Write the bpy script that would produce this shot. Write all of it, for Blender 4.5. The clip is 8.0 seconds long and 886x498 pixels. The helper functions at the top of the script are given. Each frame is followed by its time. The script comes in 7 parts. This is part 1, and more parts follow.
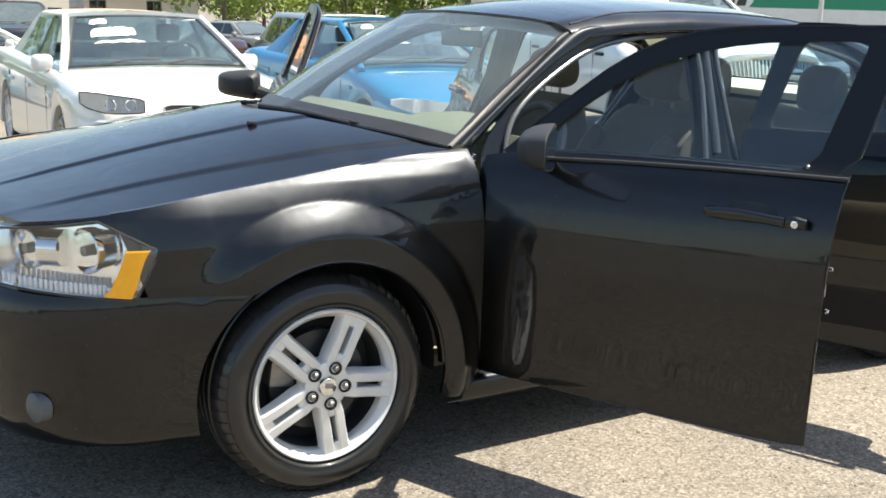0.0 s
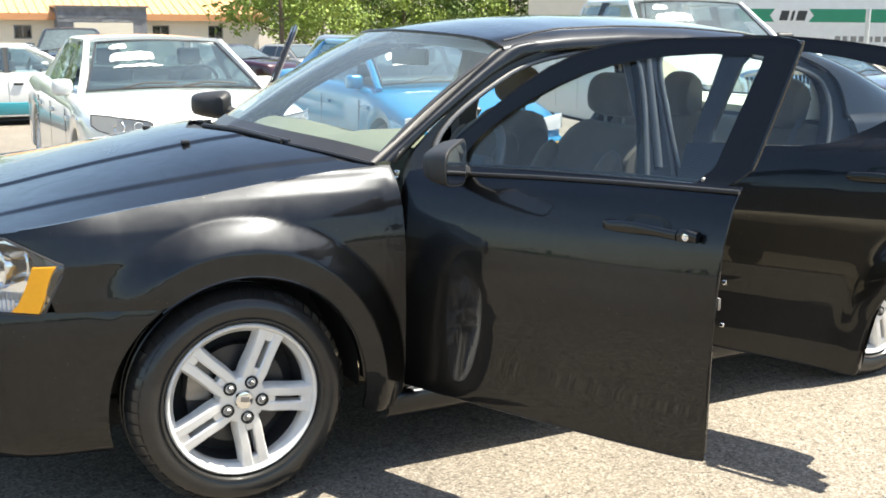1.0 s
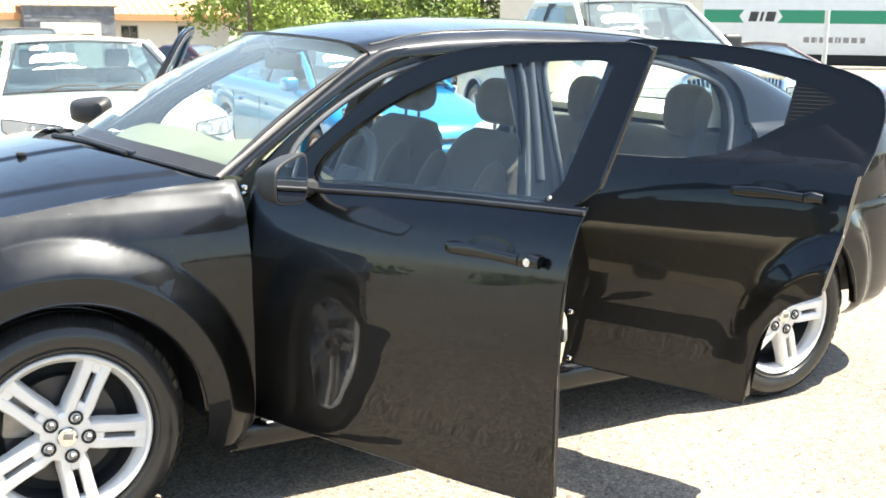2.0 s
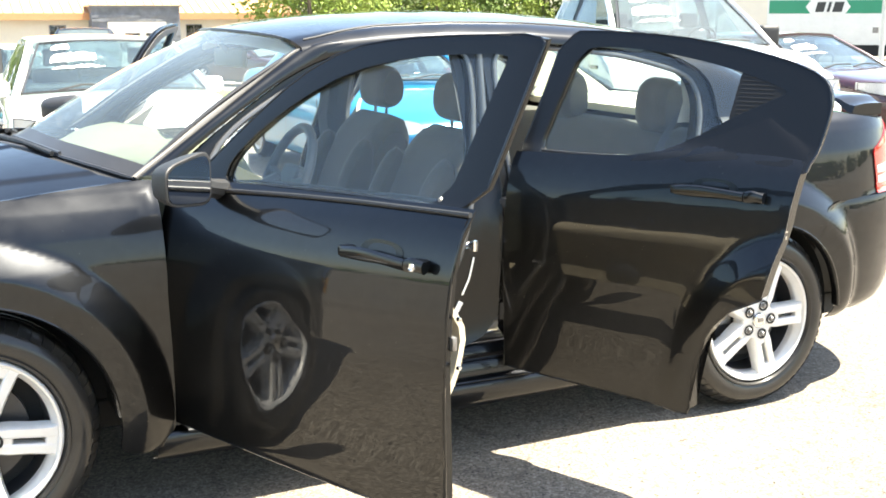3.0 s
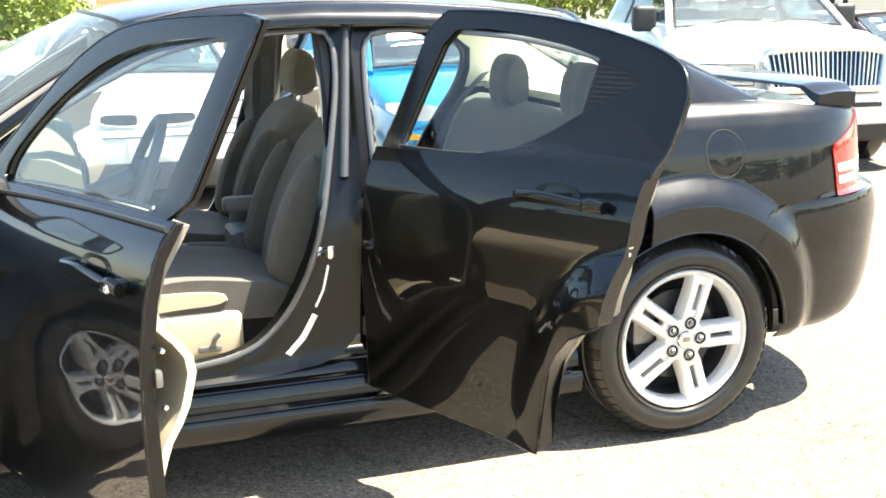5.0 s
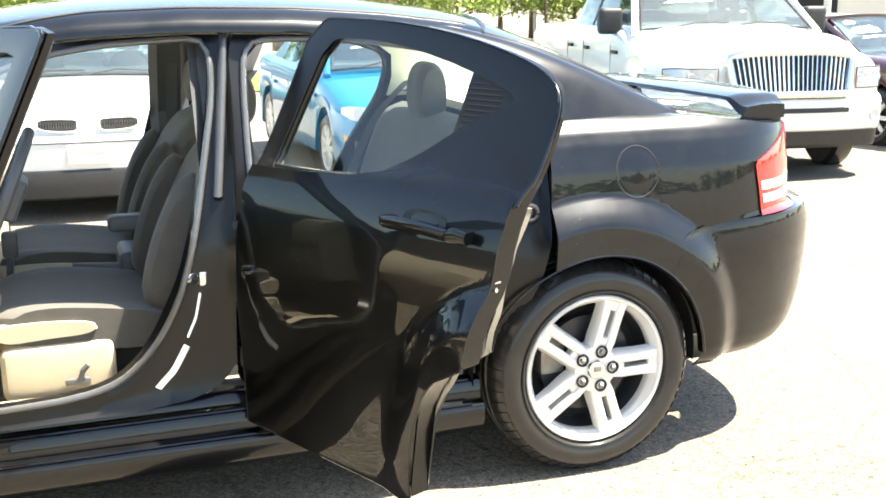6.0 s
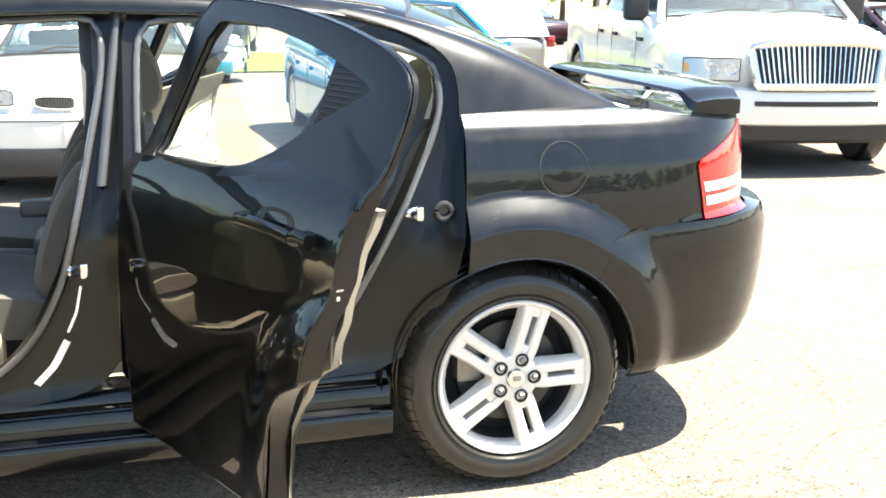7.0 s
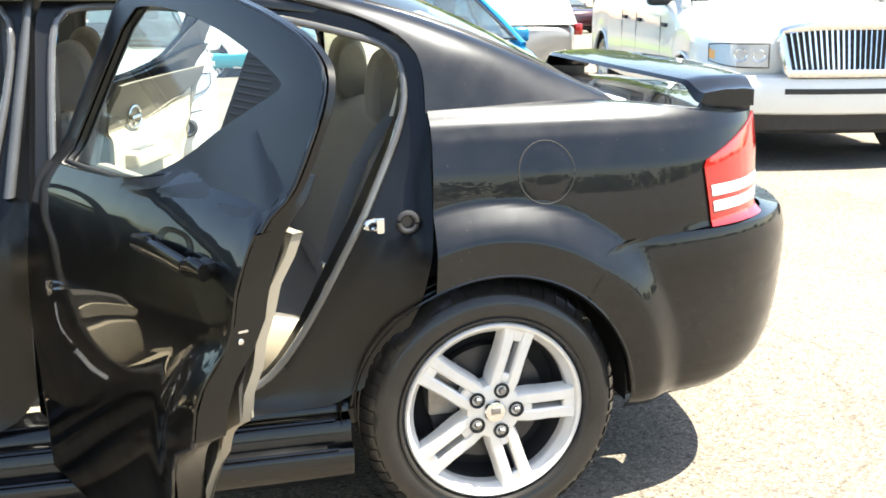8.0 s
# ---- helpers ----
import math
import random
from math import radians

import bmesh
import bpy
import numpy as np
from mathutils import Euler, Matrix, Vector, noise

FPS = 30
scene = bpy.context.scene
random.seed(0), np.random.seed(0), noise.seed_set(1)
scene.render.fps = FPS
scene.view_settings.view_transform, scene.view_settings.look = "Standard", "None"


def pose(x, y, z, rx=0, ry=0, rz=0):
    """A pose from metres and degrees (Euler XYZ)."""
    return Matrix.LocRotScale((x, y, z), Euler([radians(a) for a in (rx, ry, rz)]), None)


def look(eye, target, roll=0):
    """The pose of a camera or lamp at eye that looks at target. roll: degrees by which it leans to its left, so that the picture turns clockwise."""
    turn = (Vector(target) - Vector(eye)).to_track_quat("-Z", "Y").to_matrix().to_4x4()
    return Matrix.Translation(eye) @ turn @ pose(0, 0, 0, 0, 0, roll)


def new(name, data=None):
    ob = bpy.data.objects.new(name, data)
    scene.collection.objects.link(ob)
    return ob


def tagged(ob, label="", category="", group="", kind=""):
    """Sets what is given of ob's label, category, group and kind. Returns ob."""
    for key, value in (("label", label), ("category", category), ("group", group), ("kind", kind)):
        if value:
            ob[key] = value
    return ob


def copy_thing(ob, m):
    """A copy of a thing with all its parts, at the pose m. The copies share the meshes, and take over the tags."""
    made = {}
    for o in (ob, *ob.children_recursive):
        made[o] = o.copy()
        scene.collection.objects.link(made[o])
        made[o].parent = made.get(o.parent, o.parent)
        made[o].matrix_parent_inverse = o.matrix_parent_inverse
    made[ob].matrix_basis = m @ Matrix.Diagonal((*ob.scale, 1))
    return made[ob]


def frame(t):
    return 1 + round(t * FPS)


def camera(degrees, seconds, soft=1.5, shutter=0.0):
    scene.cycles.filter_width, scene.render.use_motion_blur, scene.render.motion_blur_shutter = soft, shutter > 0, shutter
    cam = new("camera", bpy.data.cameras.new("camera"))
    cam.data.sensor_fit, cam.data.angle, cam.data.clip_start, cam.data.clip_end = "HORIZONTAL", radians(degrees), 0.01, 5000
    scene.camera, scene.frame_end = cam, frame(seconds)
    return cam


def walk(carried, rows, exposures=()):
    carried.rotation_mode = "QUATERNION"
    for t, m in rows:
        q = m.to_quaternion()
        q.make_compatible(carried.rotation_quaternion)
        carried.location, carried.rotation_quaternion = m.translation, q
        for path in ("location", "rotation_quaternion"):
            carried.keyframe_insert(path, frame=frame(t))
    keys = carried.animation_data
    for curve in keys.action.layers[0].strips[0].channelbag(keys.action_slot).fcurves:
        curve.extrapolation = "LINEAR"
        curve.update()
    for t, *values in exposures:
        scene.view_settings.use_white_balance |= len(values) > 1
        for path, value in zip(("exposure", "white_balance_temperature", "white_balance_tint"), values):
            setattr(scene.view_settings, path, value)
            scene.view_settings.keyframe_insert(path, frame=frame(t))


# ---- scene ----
cam = camera(44.0, 8.0, soft=1.75)
PATH = [
    (0, (-1.35, -2.815, 1.484), (-0.324, -1.157, 1.039), 1.5),
    (0.5, (-1.145, -2.977, 1.478), (-0.197, -1.269, 1.048), 1.2),
    (1, (-0.97, -3.068, 1.484), (-0.042, -1.344, 1.072), 0.5),
    (1.5, (-0.743, -3.035, 1.479), (0.223, -1.329, 1.087), 0.5),
    (2, (-0.512, -3.013, 1.495), (0.452, -1.31, 1.084), 0.6),
    (2.2, (-0.459, -3.029, 1.511), (0.507, -1.332, 1.076), -0.1),
    (3.3, (0.064, -3.097, 1.476), (0.896, -1.326, 1.06), -0.1),
    (3.5, (0.137, -3.088, 1.471), (0.968, -1.319, 1.049), -0.3),
    (4, (0.38, -3.026, 1.48), (1.15, -1.219, 1.103), -0.0),
    (4.5, (0.609, -3.024, 1.472), (1.325, -1.2, 1.071), -1.0),
    (4.7, (0.712, -3.039, 1.472), (1.386, -1.205, 1.048), -0.9),
    (5.8, (1.139, -2.949, 1.487), (1.766, -1.108, 1.018), -0.4),
    (6, (1.219, -2.907, 1.491), (1.875, -1.072, 1.039), -0.4),
    (6.5, (1.419, -2.869, 1.476), (2.07, -1.033, 1.025), -0.3),
    (7, (1.697, -2.852, 1.49), (2.246, -0.99, 1.008), 0.5),
    (7.5, (1.856, -2.731, 1.473), (2.4, -0.875, 0.962), 0.1),
    (8, (1.98, -2.517, 1.457), (2.464, -0.641, 0.958), -0.4),
]
walk(cam, [(t, look(eye, target, roll)) for t, eye, target, roll in PATH],
     [(0, 1.25, 6860, 7), (1, 1.55, 6880, 7), (2, 2.16, 6980, 7), (3.5, 2.42, 7230, 7), (4.5, 2.43, 7260, 7), (6, 2.42, 7230, 7), (8, 2.13, 7020, 7)])

# ---- light ----
SUN = Vector((0.43, -0.13, 1.0)).normalized()
world = bpy.data.worlds.new("sky")
scene.world = world
world.use_nodes = True
wn = world.node_tree
sky = wn.nodes.new("ShaderNodeTexSky")
sky.sky_type, sky.sun_disc = "NISHITA", False
sky.sun_elevation = math.asin(SUN.z)
sky.sun_rotation = math.atan2(SUN.x, SUN.y)
sky.dust_density = 1.0
wn.links.new(sky.outputs[0], wn.nodes["Background"].inputs[0])
wn.nodes["Background"].inputs[1].default_value = 0.10
lamp = bpy.data.lights.new("sun", "SUN")
lamp.energy, lamp.angle, lamp.color = 5.0, radians(0.53), (1.0, 0.96, 0.88)
sun = new("sun", lamp)
sun.matrix_world = look((0, 0, 30), Vector((0, 0, 30)) - SUN)


# ---- materials ----
def material(name, color, rough=0.5, metal=0.0, coat=0.0, coat_rough=0.03, vary=0.0, scale=8.0, bump=0.0, bump_scale=60.0, dirt=0.0, dirt_color=(0.35, 0.31, 0.25), alpha=1.0, spec=0.5, sheen=0.0):
    """A surface with grain and stains at two scales."""
    m = bpy.data.materials.new(name)
    m.use_nodes = True
    nt = m.node_tree
    b = nt.nodes["Principled BSDF"]
    b.inputs["Base Color"].default_value = (*color, 1)
    b.inputs["Roughness"].default_value = rough
    b.inputs["Metallic"].default_value = metal
    b.inputs["Coat Weight"].default_value = coat
    b.inputs["Coat Roughness"].default_value = coat_rough
    b.inputs["Specular IOR Level"].default_value = spec
    b.inputs["Sheen Weight"].default_value = sheen
    geo = nt.nodes.new("ShaderNodeTexCoord")

    def tex(s, detail=5.0):
        n = nt.nodes.new("ShaderNodeTexNoise")
        n.inputs["Scale"].default_value, n.inputs["Detail"].default_value = s, detail
        nt.links.new(geo.outputs["Object"], n.inputs["Vector"])
        return n.outputs["Fac"]

    def ramp(fac, a, c):
        r = nt.nodes.new("ShaderNodeMapRange")
        r.inputs["From Min"].default_value, r.inputs["From Max"].default_value = a, c
        nt.links.new(fac, r.inputs["Value"])
        return r.outputs["Result"]

    last = None
    if vary:
        mix = nt.nodes.new("ShaderNodeMix")
        mix.data_type = "RGBA"
        mix.inputs["A"].default_value = (*[c * (1 - vary) for c in color], 1)
        mix.inputs["B"].default_value = (*[min(1, c * (1 + vary)) for c in color], 1)
        add = nt.nodes.new("ShaderNodeMath")
        add.operation, add.use_clamp = "MULTIPLY_ADD", True
        nt.links.new(tex(scale), add.inputs[0])
        add.inputs[1].default_value = 0.6
        fine = nt.nodes.new("ShaderNodeMath")
        fine.operation = "MULTIPLY"
        nt.links.new(tex(scale * 12), fine.inputs[0])
        fine.inputs[1].default_value = 0.45
        nt.links.new(fine.outputs[0], add.inputs[2])
        nt.links.new(ramp(add.outputs[0], 0.3, 0.75), mix.inputs["Factor"])
        last = mix.outputs["Result"]
    if dirt:
        mix = nt.nodes.new("ShaderNodeMix")
        mix.data_type = "RGBA"
        mix.inputs["A"].default_value = (*color, 1)
        if last:
            nt.links.new(last, mix.inputs["A"])
        mix.inputs["B"].default_value = (*dirt_color, 1)
        mul = nt.nodes.new("ShaderNodeMath")
        mul.operation = "MULTIPLY"
        nt.links.new(ramp(tex(2.3, 8.0), 0.35, 0.8), mul.inputs[0])
        mul.inputs[1].default_value = dirt
        nt.links.new(mul.outputs[0], mix.inputs["Factor"])
        last = mix.outputs["Result"]
    if last:
        nt.links.new(last, b.inputs["Base Color"])
    if bump:
        bn = nt.nodes.new("ShaderNodeBump")
        bn.inputs["Strength"].default_value = bump
        bn.inputs["Distance"].default_value = 0.004
        nt.links.new(tex(bump_scale), bn.inputs["Height"])
        nt.links.new(bn.outputs[0], b.inputs["Normal"])
    return m


def pane(name, tint, gloss=0.02, dust=0.0, face_on=0.11):
    """Thin window glass: clear or tinted, with the sky's mirror image by Fresnel."""
    m = bpy.data.materials.new(name)
    m.use_nodes = True
    nt = m.node_tree
    nt.nodes.remove(nt.nodes["Principled BSDF"])
    tr, gl, mx, lw = (nt.nodes.new(k) for k in ("ShaderNodeBsdfTransparent", "ShaderNodeBsdfGlossy", "ShaderNodeMixShader", "ShaderNodeLayerWeight"))
    lw.inputs["Blend"].default_value = 0.5
    pw, fr = nt.nodes.new("ShaderNodeMath"), nt.nodes.new("ShaderNodeMath")
    pw.operation, pw.inputs[1].default_value = "POWER", 5.0
    fr.operation, fr.inputs[1].default_value, fr.inputs[2].default_value = "MULTIPLY_ADD", 1 - face_on, face_on
    nt.links.new(lw.outputs["Facing"], pw.inputs[0])
    nt.links.new(pw.outputs[0], fr.inputs[0])
    tr.inputs[0].default_value = (*tint, 1)
    gl.inputs["Roughness"].default_value = gloss
    nt.links.new(fr.outputs[0], mx.inputs[0])
    nt.links.new(tr.outputs[0], mx.inputs[1])
    nt.links.new(gl.outputs[0], mx.inputs[2])
    out = mx.outputs[0]
    if dust:
        df, m2, tc, nz = (nt.nodes.new(k) for k in ("ShaderNodeBsdfDiffuse", "ShaderNodeMixShader", "ShaderNodeTexCoord", "ShaderNodeTexNoise"))
        df.inputs[0].default_value = (0.5, 0.6, 0.58, 1)
        nz.inputs["Scale"].default_value = 3.0
        mu = nt.nodes.new("ShaderNodeMath")
        mu.operation, mu.inputs[1].default_value = "MULTIPLY", dust * 2
        nt.links.new(tc.outputs["Object"], nz.inputs["Vector"])
        nt.links.new(nz.outputs["Fac"], mu.inputs[0])
        nt.links.new(mu.outputs[0], m2.inputs[0])
        nt.links.new(out, m2.inputs[1])
        nt.links.new(df.outputs[0], m2.inputs[2])
        out = m2.outputs[0]
    nt.links.new(out, nt.nodes["Material Output"].inputs[0])
    return m


def asphalt():
    m = material("chip_seal_asphalt", (0.3, 0.27, 0.22), 0.9)
    nt = m.node_tree
    b = nt.nodes["Principled BSDF"]
    tc = nt.nodes.new("ShaderNodeTexCoord")

    def add(kind, **inputs):
        n = nt.nodes.new(kind)
        for k, v in inputs.items():
            n.inputs[k].default_value = v
        return n

    chips = add("ShaderNodeTexVoronoi", Scale=135.0)
    big = add("ShaderNodeTexNoise", Scale=0.7, Detail=8.0)
    mid = add("ShaderNodeTexNoise", Scale=26.0, Detail=6.0, Roughness=0.75)
    crack = add("ShaderNodeTexVoronoi", Scale=1.1)
    crack.feature = "DISTANCE_TO_EDGE"
    warp = add("ShaderNodeTexNoise", Scale=4.0, Detail=5.0)
    wmix = nt.nodes.new("ShaderNodeMix")
    wmix.data_type = "RGBA"
    wmix.inputs["Factor"].default_value = 0.12
    tar = add("ShaderNodeTexNoise", Scale=48.0, Detail=2.5, Roughness=0.6, Distortion=1.2)
    for n in (chips, big, mid, warp, tar):
        nt.links.new(tc.outputs["Object"], n.inputs["Vector"])
    nt.links.new(tc.outputs["Object"], wmix.inputs["A"])
    nt.links.new(warp.outputs["Color"], wmix.inputs["B"])
    nt.links.new(wmix.outputs["Result"], crack.inputs["Vector"])

    def ramp(src, stops):
        r = nt.nodes.new("ShaderNodeValToRGB")
        while len(r.color_ramp.elements) < len(stops):
            r.color_ramp.elements.new(0.5)
        for e, (p, c) in zip(r.color_ramp.elements, stops):
            e.position, e.color = p, (*c, 1)
        nt.links.new(src, r.inputs[0])
        return r.outputs[0]

    def mixed(kind, fac, a, c):
        n = nt.nodes.new("ShaderNodeMix")
        n.data_type, n.blend_type = "RGBA", kind
        n.inputs["Factor"].default_value = fac
        nt.links.new(a, n.inputs["A"])
        nt.links.new(c, n.inputs["B"])
        return n.outputs["Result"]

    sep = nt.nodes.new("ShaderNodeSeparateColor")
    nt.links.new(chips.outputs["Color"], sep.inputs[0])
    stone = ramp(sep.outputs[0], [(0.0, (0.118, 0.099, 0.079)), (0.3, (0.174, 0.149, 0.118)), (0.7, (0.23, 0.198, 0.158)), (1.0, (0.335, 0.298, 0.247))])
    patch = ramp(big.outputs["Fac"], [(0.3, (0.72, 0.72, 0.72)), (0.7, (1.0, 1.0, 1.0))])
    pits = ramp(mid.outputs["Fac"], [(0.36, (0.45, 0.43, 0.4)), (0.47, (1.0, 1.0, 1.0))])
    gaps = ramp(crack.outputs["Distance"], [(0.0, (0.35, 0.33, 0.3)), (0.012, (1.0, 1.0, 1.0))])
    col = mixed("MULTIPLY", 1.0, stone, patch)
    col = mixed("MULTIPLY", 0.65, col, pits)
    col = mixed("MULTIPLY", 0.4, col, gaps)
    specks = ramp(tar.outputs["Fac"], [(0.325, (0.13, 0.13, 0.13)), (0.38, (1.0, 1.0, 1.0))])
    col = mixed("MULTIPLY", 0.9, col, specks)
    nt.links.new(col, b.inputs["Base Color"])
    bn = nt.nodes.new("ShaderNodeBump")
    bn.inputs["Strength"].default_value, bn.inputs["Distance"].default_value = 0.55, 0.006
    nt.links.new(mixed("MULTIPLY", 1.0, stone, pits), bn.inputs["Height"])
    nt.links.new(bn.outputs[0], b.inputs["Normal"])
    return m


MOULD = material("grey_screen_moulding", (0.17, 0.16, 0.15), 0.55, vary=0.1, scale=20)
PAINT = material("black_car_paint", (0.0198, 0.0208, 0.0226), 0.36, 1.0, coat=1.0, coat_rough=0.006, vary=0.15, scale=3.0)
PAINT.node_tree.nodes["Principled BSDF"].inputs["Coat IOR"].default_value = 1.37
PAINT.node_tree.nodes["Principled BSDF"].inputs["Specular Tint"].default_value = (0.6, 0.6, 0.62, 1)


def dull_patches(m, low, high):
    """Smears that dull the clear paint, and scattered specks of dust and stone chips."""
    nt = m.node_tree
    b = nt.nodes["Principled BSDF"]
    co = nt.nodes.new("ShaderNodeTexCoord")
    smear = nt.nodes.new("ShaderNodeTexNoise")
    smear.inputs["Scale"].default_value, smear.inputs["Detail"].default_value, smear.inputs["Distortion"].default_value = 6.0, 9.0, 0.8
    nt.links.new(co.outputs["Object"], smear.inputs["Vector"])
    dull = nt.nodes.new("ShaderNodeMapRange")
    dull.inputs["From Min"].default_value, dull.inputs["From Max"].default_value = 0.36, 0.66
    dull.inputs["To Min"].default_value, dull.inputs["To Max"].default_value = low, high
    nt.links.new(smear.outputs["Fac"], dull.inputs["Value"])
    nt.links.new(dull.outputs["Result"], b.inputs["Roughness"])
    cell = nt.nodes.new("ShaderNodeTexVoronoi")
    cell.inputs["Scale"].default_value = 42.0
    nt.links.new(co.outputs["Object"], cell.inputs["Vector"])
    speck = nt.nodes.new("ShaderNodeMapRange")
    speck.inputs["From Min"].default_value, speck.inputs["From Max"].default_value = 0.075, 0.045
    nt.links.new(cell.outputs["Distance"], speck.inputs["Value"])
    mask = nt.nodes.new("ShaderNodeMapRange")
    mask.inputs["From Min"].default_value, mask.inputs["From Max"].default_value = 0.46, 0.62
    nt.links.new(smear.outputs["Fac"], mask.inputs["Value"])
    both = nt.nodes.new("ShaderNodeMath")
    both.operation = "MULTIPLY"
    nt.links.new(speck.outputs["Result"], both.inputs[0])
    nt.links.new(mask.outputs["Result"], both.inputs[1])
    mix = nt.nodes.new("ShaderNodeMix")
    mix.data_type = "RGBA"
    nt.links.new(b.inputs["Base Color"].links[0].from_socket, mix.inputs["A"])
    mix.inputs["B"].default_value = (0.09, 0.088, 0.082, 1)
    nt.links.new(both.outputs[0], mix.inputs["Factor"])
    nt.links.new(mix.outputs["Result"], b.inputs["Base Color"])


dull_patches(PAINT, 0.31, 0.42)
JAMB = material("black_jamb_enamel", (0.0035, 0.0037, 0.0042), 0.26, vary=0.2, scale=6, spec=0.38)
BLADE = material("dark_pillar_blade", (0.055, 0.057, 0.06), 0.3, vary=0.2, scale=10, coat=0.6)
MATTE = material("black_trim_plastic", (0.018, 0.018, 0.019), 0.55, vary=0.3, scale=20, bump=0.15, bump_scale=300)
VENT = material("black_corner_plastic", (0.009, 0.009, 0.010), 0.5, vary=0.2, scale=20, spec=0.3)
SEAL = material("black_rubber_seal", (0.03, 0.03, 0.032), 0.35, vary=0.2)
STRIP = material("grey_weatherstrip", (0.07, 0.071, 0.072), 0.25, vary=0.2, coat=1.0)
TYRE = material("tyre_rubber", (0.017, 0.0165, 0.016), 0.5, vary=0.3, scale=14, coat=0.7, coat_rough=0.16, spec=0.15, dirt=0.05, dirt_color=(0.12, 0.1, 0.08))
SILVER = material("silver_wheel_paint", (0.72, 0.71, 0.69), 0.35, 0.25, coat=0.5, vary=0.08, scale=30, dirt=0.10, dirt_color=(0.25, 0.2, 0.15))
STEEL = material("brake_steel", (0.25, 0.24, 0.23), 0.45, 0.8, vary=0.3, scale=30)
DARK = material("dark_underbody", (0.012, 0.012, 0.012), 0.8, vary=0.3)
CHROME = material("chrome", (0.78, 0.79, 0.8), 0.08, 1.0)
MIRROR = material("mirror_glass", (0.85, 0.87, 0.88), 0.01, 1.0)
BEIGE = material("beige_trim_plastic", (0.55, 0.48, 0.35), 0.6, vary=0.06, scale=15, bump=0.1, bump_scale=220)
DASH = material("grey_beige_dash", (0.152, 0.153, 0.105), 0.7, vary=0.06, bump=0.15, bump_scale=300)
TAN = material("cream_headliner_cloth", (0.80, 0.77, 0.65), 0.95, vary=0.08, bump=0.2, bump_scale=350)
FABRIC = material("taupe_seat_fabric", (0.092, 0.086, 0.076), 0.95, vary=0.15, scale=20, bump=0.4, bump_scale=420, sheen=0.2)
CARPET = material("beige_carpet", (0.3, 0.26, 0.19), 1.0, vary=0.25, scale=25, bump=0.7, bump_scale=260)
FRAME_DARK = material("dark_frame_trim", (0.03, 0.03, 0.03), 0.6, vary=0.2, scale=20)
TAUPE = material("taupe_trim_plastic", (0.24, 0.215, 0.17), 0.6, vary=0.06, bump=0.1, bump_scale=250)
GREY = material("slate_plastic", (0.09, 0.095, 0.1), 0.5, vary=0.15, bump=0.1, bump_scale=250)
RED = material("red_lamp_lens", (0.30, 0.004, 0.004), 0.12, coat=1.0, vary=0.12, scale=40)
CLEAR = material("white_lamp_lens", (0.85, 0.83, 0.82), 0.15, coat=1.0)
LAMP_PALE = material("pale_lamp_inside", (0.62, 0.63, 0.63), 0.3, 0.2, vary=0.12, scale=30, bump=0.3, bump_scale=26)
AMBER = material("amber_lamp_lens", (1.0, 0.42, 0.015), 0.5, vary=0.1, scale=60)
LAMP_BACK = material("lamp_reflector", (0.95, 0.96, 0.97), 0.13, 1.0, vary=0.04, scale=30, bump=0.2, bump_scale=26)
DOOR_GLASS = pane("tinted_door_glass", (0.82, 0.90, 0.89), dust=0.006, face_on=0.075)
SCREEN = pane("windscreen_glass", (0.87, 0.94, 0.92), dust=0.062)
LENS = pane("lamp_cover", (0.95, 0.965, 0.98))
PARKED_GLASS = pane("parked_car_glass", (0.70, 0.78, 0.79), dust=0.03)
WHITE_PAINT = material("white_car_paint", (0.72, 0.72, 0.69), 0.3, coat=1.0, vary=0.04, scale=4)
SILVER_PAINT = material("pale_silver_paint", (0.62, 0.61, 0.58), 0.3, 0.2, coat=1.0, vary=0.04, scale=4)
BLUE_PAINT = material("bright_blue_paint", (0.002, 0.18, 0.37), 0.3, 0.3, coat=1.0, vary=0.08)
MAROON_PAINT = material("dark_maroon_paint", (0.036, 0.007, 0.011), 0.3, 0.2, coat=1.0, vary=0.1)
GREY_PAINT = material("silver_grey_paint", (0.3, 0.29, 0.27), 0.3, 0.3, coat=1.0, vary=0.06)
BLACK_PAINT = material("plain_black_paint", (0.012, 0.013, 0.014), 0.3, coat=1.0, vary=0.1)
TEAL_PAINT = material("teal_car_paint", (0.02, 0.25, 0.3), 0.3, coat=1.0, vary=0.1)
CAR_GLASS = material("dark_car_glass", (0.017, 0.022, 0.024), 0.03, coat=1.0, vary=0.5, scale=1.6)
# opaque screen: base colour holds dust plus the lit cabin and sky glare
SHIELD = material("dust_and_glare_windscreen", (0.075, 0.095, 0.10), 0.6, spec=0.0, coat=1.0, coat_rough=0.01, vary=0.35, scale=0.9)
SHIELD.node_tree.nodes["Principled BSDF"].inputs["Coat IOR"].default_value = 1.55
STICKER = material("white_window_paint", (0.85, 0.85, 0.83), 0.7, vary=0.05)
CREAM = material("cream_stucco", (0.72, 0.66, 0.55), 0.9, vary=0.06, scale=1.5, bump=0.3, bump_scale=30)
ORANGE = material("orange_metal_roof", (0.62, 0.33, 0.16), 0.45, vary=0.06, scale=1.0)
ORANGE_TRIM = material("orange_fascia", (0.62, 0.3, 0.14), 0.6, vary=0.08)
STONE = material("grey_ledge_stone", (0.2, 0.21, 0.23), 0.9, vary=0.35, scale=2.0, bump=0.5, bump_scale=12)
TRAILER = material("white_trailer_panel", (0.74, 0.74, 0.71), 0.5, vary=0.05, scale=0.8, dirt=0.15)
